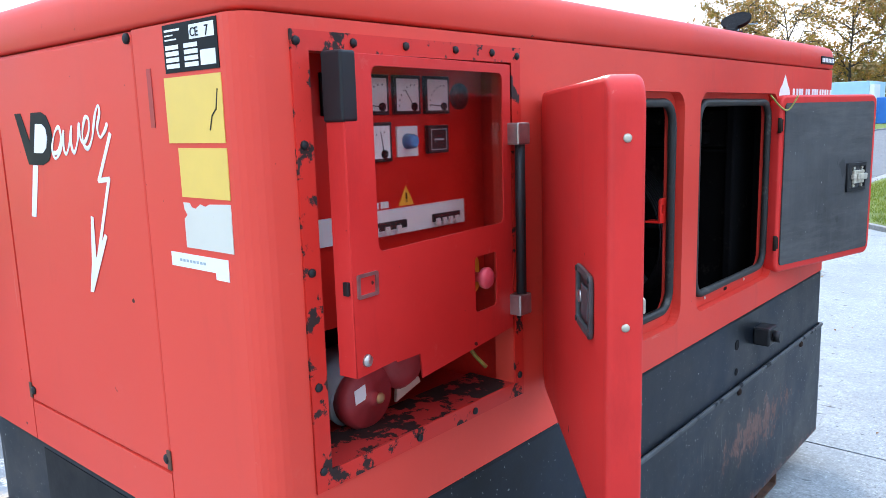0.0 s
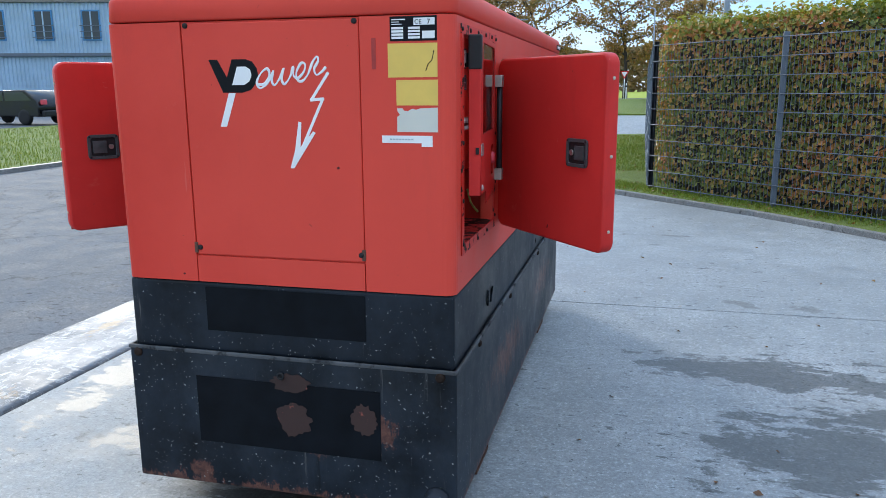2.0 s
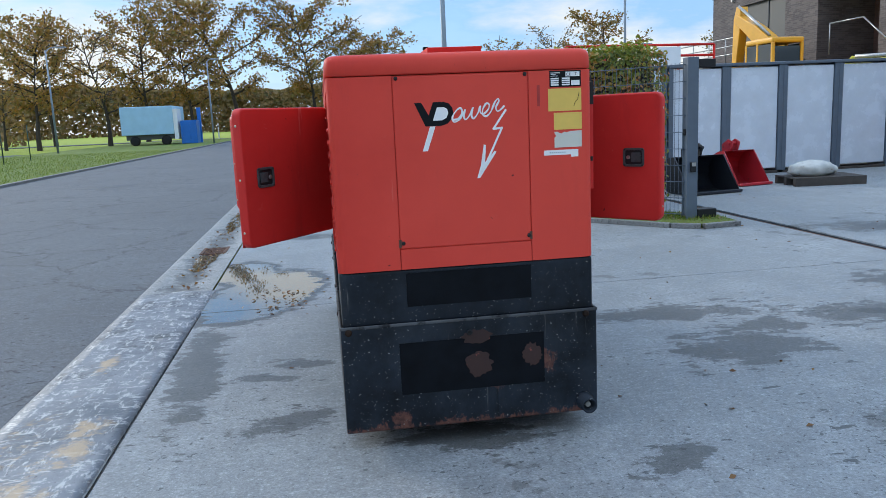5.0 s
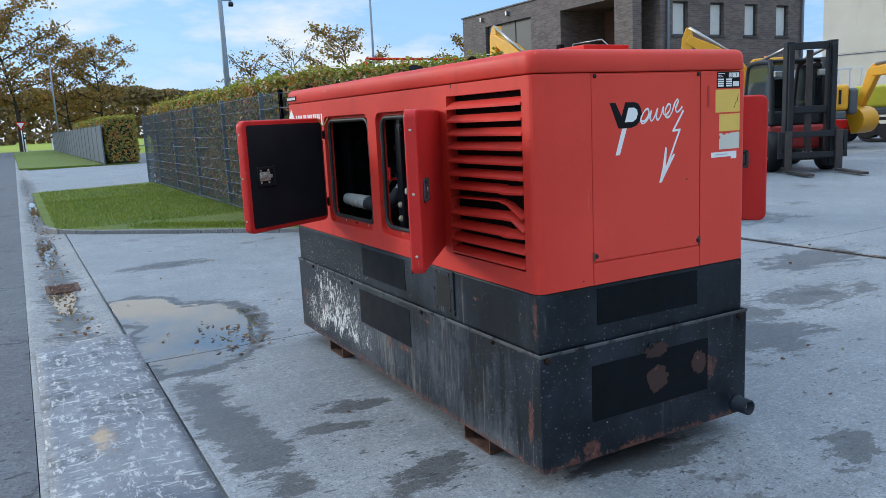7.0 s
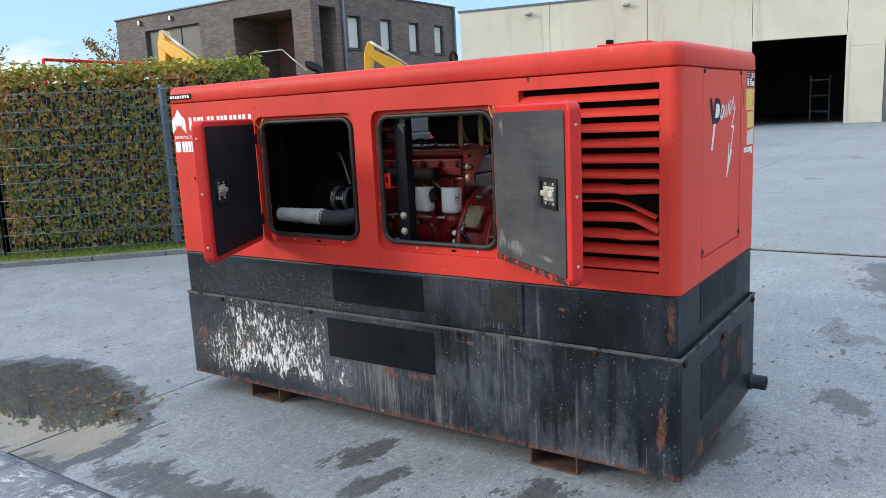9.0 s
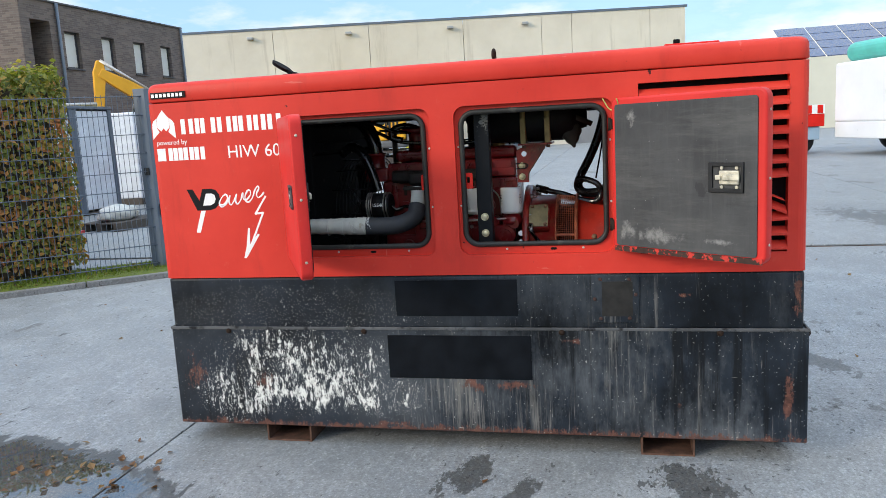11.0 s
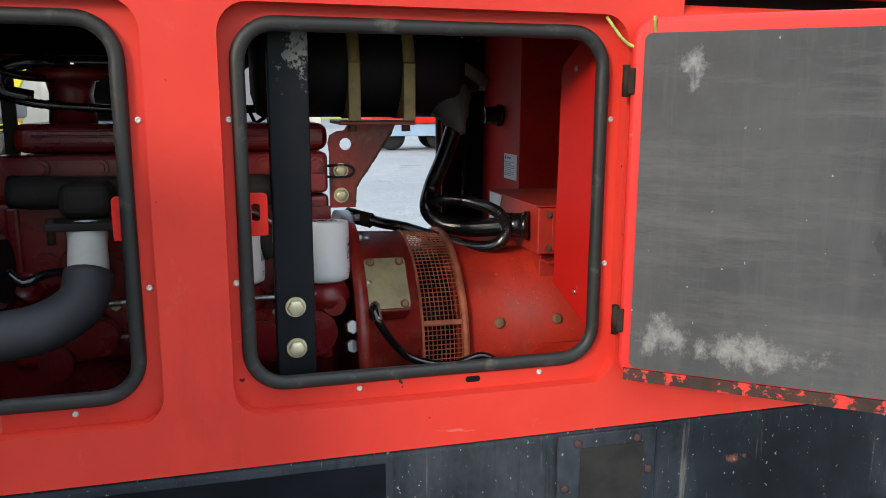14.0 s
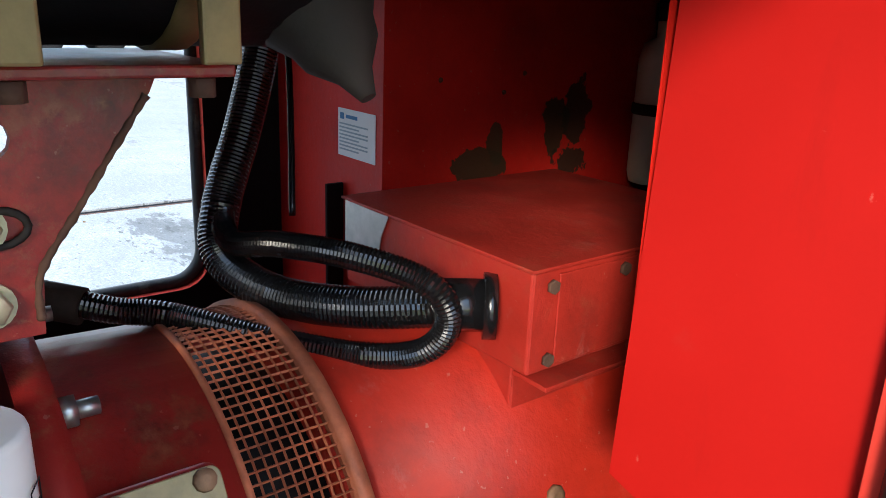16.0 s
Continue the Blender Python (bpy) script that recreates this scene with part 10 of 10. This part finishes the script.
sg = thing("give_way_sign", "white and red triangular road sign on a post", "road sign")
part("post_rod", cyl((-1.25, 96.0, -0.05), (-1.25, 96.0, 2.9), 0.05, 8), M["truck_white"], sg)
part("sign_plate", flat([(-0.55, 0.45), (0.55, 0.45), (0, -0.5)], 0.02, basis((-1.25, 95.92, 2.9), (1, 0, 0), (0, 0, 1))), M["red_plain"], sg)
part("sign_face", flat([(-0.36, 0.34), (0.36, 0.34), (0, -0.28)], 0.006, basis((-1.25, 95.89, 2.9), (1, 0, 0), (0, 0, 1))), M["truck_white"], sg)
for x, y in ((-13.2, 95.5), (-1.0, 97.0), (2.0, 104.0)):
    mk = thing("marker_post", "white roadside marker post with a dark band", "marker post", "marker posts along the road")
    part("post_body", box((x - 0.07, y - 0.05, -0.05), (x + 0.07, y + 0.05, 1.9), 0.02), M["truck_white"], mk)
    part("band", box((x - 0.075, y - 0.056, 1.45), (x + 0.075, y - 0.051, 1.65), 0.002), M["ink"], mk)
gr = thing("drain_grate", "cast iron drain grate in the gutter", "drain grate")
part("grate_frame", joined(box((-2.06, 5.80, -0.05), (-2.02, 6.25, -0.015), 0.004), box((-1.80, 5.80, -0.05), (-1.76, 6.25, -0.015), 0.004)), M["rust"], gr)
for k in range(9):
    part("grate_bar", box((-2.019, 5.82 + 0.048 * k, -0.045), (-1.801, 5.845 + 0.048 * k, -0.02), 0.003), M["rust"], gr)

# ---- trees and distance ----
M["crown"] = leaf_material("oak_leaves", [(0.0, (0.13, 0.12, 0.03)), (0.4, (0.24, 0.165, 0.04)), (0.75, (0.34, 0.17, 0.045)), (1.0, (0.40, 0.23, 0.06))])
M["wood_leaf"] = leaf_material("far_wood_leaves", [(0.0, (0.12, 0.12, 0.05)), (0.5, (0.24, 0.16, 0.06)), (1.0, (0.34, 0.20, 0.07))])


def tree(x, y, h, spread, seed, label, leaves=2200, leaf=0.28, lean=0.0):
    """A tapered, crooked trunk with limbs up its length, each branching twice, and clumps of leaf at the twig ends."""
    rnd = random.Random(seed)
    root = thing("tree", label, "tree")
    trunk, tips = bmesh.new(), []
    R = 0.31 * h * spread

    def bough(p, d, length, r, steps, curl, sag=0.0):
        pts = [p.copy()]
        for i in range(steps):
            q = p + d * (length / steps)
            add_cyl(trunk, p, q, r, 7 if r > 0.1 else 4, r * 0.8, cap=False)
            p, r = q, r * 0.8
            d = (d + Vector((rnd.uniform(-1, 1), rnd.uniform(-1, 1), rnd.uniform(-0.7, 0.9) - sag)) * curl).normalized()
            pts.append(p.copy())
        return pts
    stem = bough(Vector((x, y, -0.1)), Vector((lean, 0, 1)).normalized(), h * 0.9, h * 0.017 + 0.06, 9, 0.10)
    for v in stem[-2:]:
        tips.append(v)
    count = 15 if h > 10 else 10
    for i in range(count):
        f = 0.30 + 0.66 * (i + rnd.uniform(-0.3, 0.3)) / count
        k = min(len(stem) - 2, int(f * (len(stem) - 1)))
        p = stem[k].lerp(stem[k + 1], f * (len(stem) - 1) - k)
        a = i * 2.4 + rnd.uniform(-0.4, 0.4)
        reach = R * (0.55 + 0.75 * math.sin(math.pi * min(1, (f - 0.22) / 0.85))) * rnd.uniform(0.75, 1.1)
        d = Vector((math.cos(a), math.sin(a), 0.25 + 0.9 * f * f)).normalized()
        arm = bough(p, d, reach, h * 0.0085 * (1.25 - f) + 0.015, 5, 0.24)
        for j in (1, 2, 3, 4, 5):
            tips.append(arm[j])
            for s in range(2):
                b = a + rnd.choice((-1, 1)) * rnd.uniform(0.5, 1.3)
                tw = bough(arm[j], Vector((math.cos(b), math.sin(b), rnd.uniform(-0.1, 0.7))).normalized(), reach * rnd.uniform(0.22, 0.42), h * 0.0022 + 0.008, 3, 0.3)
                tips += tw[1:]
    part("trunk", trunk, M["bark"], root)
    keep = [t for t in tips if rnd.random() < 0.62]

    def at_tip(r):
        p = r.choice(keep)
        s = h * 0.026
        return p + Vector((r.gauss(0, s), r.gauss(0, s), r.gauss(0, s * 0.7))), (r.uniform(-1, 1), r.uniform(-1, 1), 0.6)
    if leaves:
        scatter("crown", M["crown"], int(leaves * 1.7), at_tip, leaf * 1.1, seed + 100, root)
    return root


for i, (x, y, h, s, n, lf) in enumerate(((-11.4, 104, 21.5, 0.95, 4200, 0.36), (-1.3, 104, 18.5, 1.0, 4200, 0.36), (-22.5, 100, 16.5, 1.0, 2600, 0.36), (-33, 98, 15, 1.0, 2200, 0.36), (-27.5, 76, 12.5, 0.95, 2000, 0.30), (-21.5, 78, 12.5, 0.9, 800, 0.28), (-15.5, 92, 14.5, 0.9, 2200, 0.34), (8.5, 108, 14, 0.9, 2000, 0.34),
                                          (-46, 82, 8.6, 0.8, 500, 0.22), (-40, 84, 9.8, 0.75, 700, 0.22), (-33.5, 84, 8.5, 0.8, 500, 0.22), (18.6, 60, 8.6, 1.1, 420, 0.20), (24.0, 60, 9.8, 1.0, 1500, 0.24), (33.0, 56, 8.8, 1.0, 900, 0.24), (4.6, 110, 13, 0.9, 1500, 0.34), (12.5, 50, 6.5, 1.0, 700, 0.16))):
    tree(x, y, h, s, 200 + i * 7, "tall oak with thinning autumn leaves by the road" if h > 12 else "small half bare autumn tree", n, lf, 0.03 * ((i % 3) - 1))


def woods():
    """A far belt of woodland as uneven clumps of leaf."""
    def spot(r):
        x = r.uniform(-330, 260)
        base = 14 + 4 * noise.noise(Vector((x * 0.02, 5, 0))) + 2.5 * noise.noise(Vector((x * 0.11, 1, 0)))
        z = base * (1 - r.random() ** 2.2)
        return (x, 262 + r.uniform(-7, 7), z), (0, -1, 0.5)
    w = scatter("far_woods", M["wood_leaf"], 80000, spot, 1.6, 77)
    tagged(w, "belt of brown autumn woodland beyond the field", "woods")
    def spot2(r):
        x = r.uniform(-200, -45)
        z = (7 + 3 * noise.noise(Vector((x * 0.07, 9, 0)))) * (1 - r.random() ** 2.0)
        return (x, 120 + r.uniform(-5, 5), z), (0.3, -1, 0.5)
    tagged(scatter("far_woods", M["wood_leaf"], 16000, spot2, 0.9, 78), "brown autumn trees beyond the buildings", "woods")


woods()
house = thing("farm_house", "small white farm house across the field", "house")
part("wall", box((-13.5, 226, 0), (-8.5, 234, 2.0)), M["truck_white"], house)
part("roof", flat([(-0.4, 2.0), (8.4, 2.0), (4.0, 3.3)], 5.6, basis((-13.8, 226, 0), (0, 1, 0), (0, 0, 1))), M["frame_dark"], house)
tl = thing("box_trailer", "pale blue and white box trailer on the far verge", "trailer")
part("body", box((-18.9, 72.0, 1.0), (-14.2, 78.0, 3.6), 0.05), M["trailer_blue"], tl)
part("front_frame", box((-14.18, 71.95, 0.5), (-13.8, 74.0, 3.3), 0.02), M["truck_white"], tl)
part("chassis", box((-18.6, 72.4, 0.55), (-14.3, 77.5, 0.999), 0.02), M["exc_grey"], tl)
for x in (-17.8, -15.0):
    wheel(tl, (x, 72.3, 0.45), 0.45, 0.3, (0, 1, 0), M["steel"])
bx = thing("blue_container", "small bright blue steel container on the verge", "container")
part("body", box((-13.6, 72.0, 0.05), (-12.15, 74.0, 2.2), 0.03), M["bright_blue"], bx)
for x in (-13.5, -12.8, -12.3):
    part("rib", box((x, 71.96, 0.1), (x + 0.08, 71.999, 2.1), 0.008), M["bright_blue"], bx)
bp = thing("blue_banner_post", "tall narrow blue sign pillar on the verge", "sign pillar")
part("panel", box((-12.5, 75.0, 0.0), (-12.15, 75.3, 3.4), 0.02), M["bright_blue"], bp)
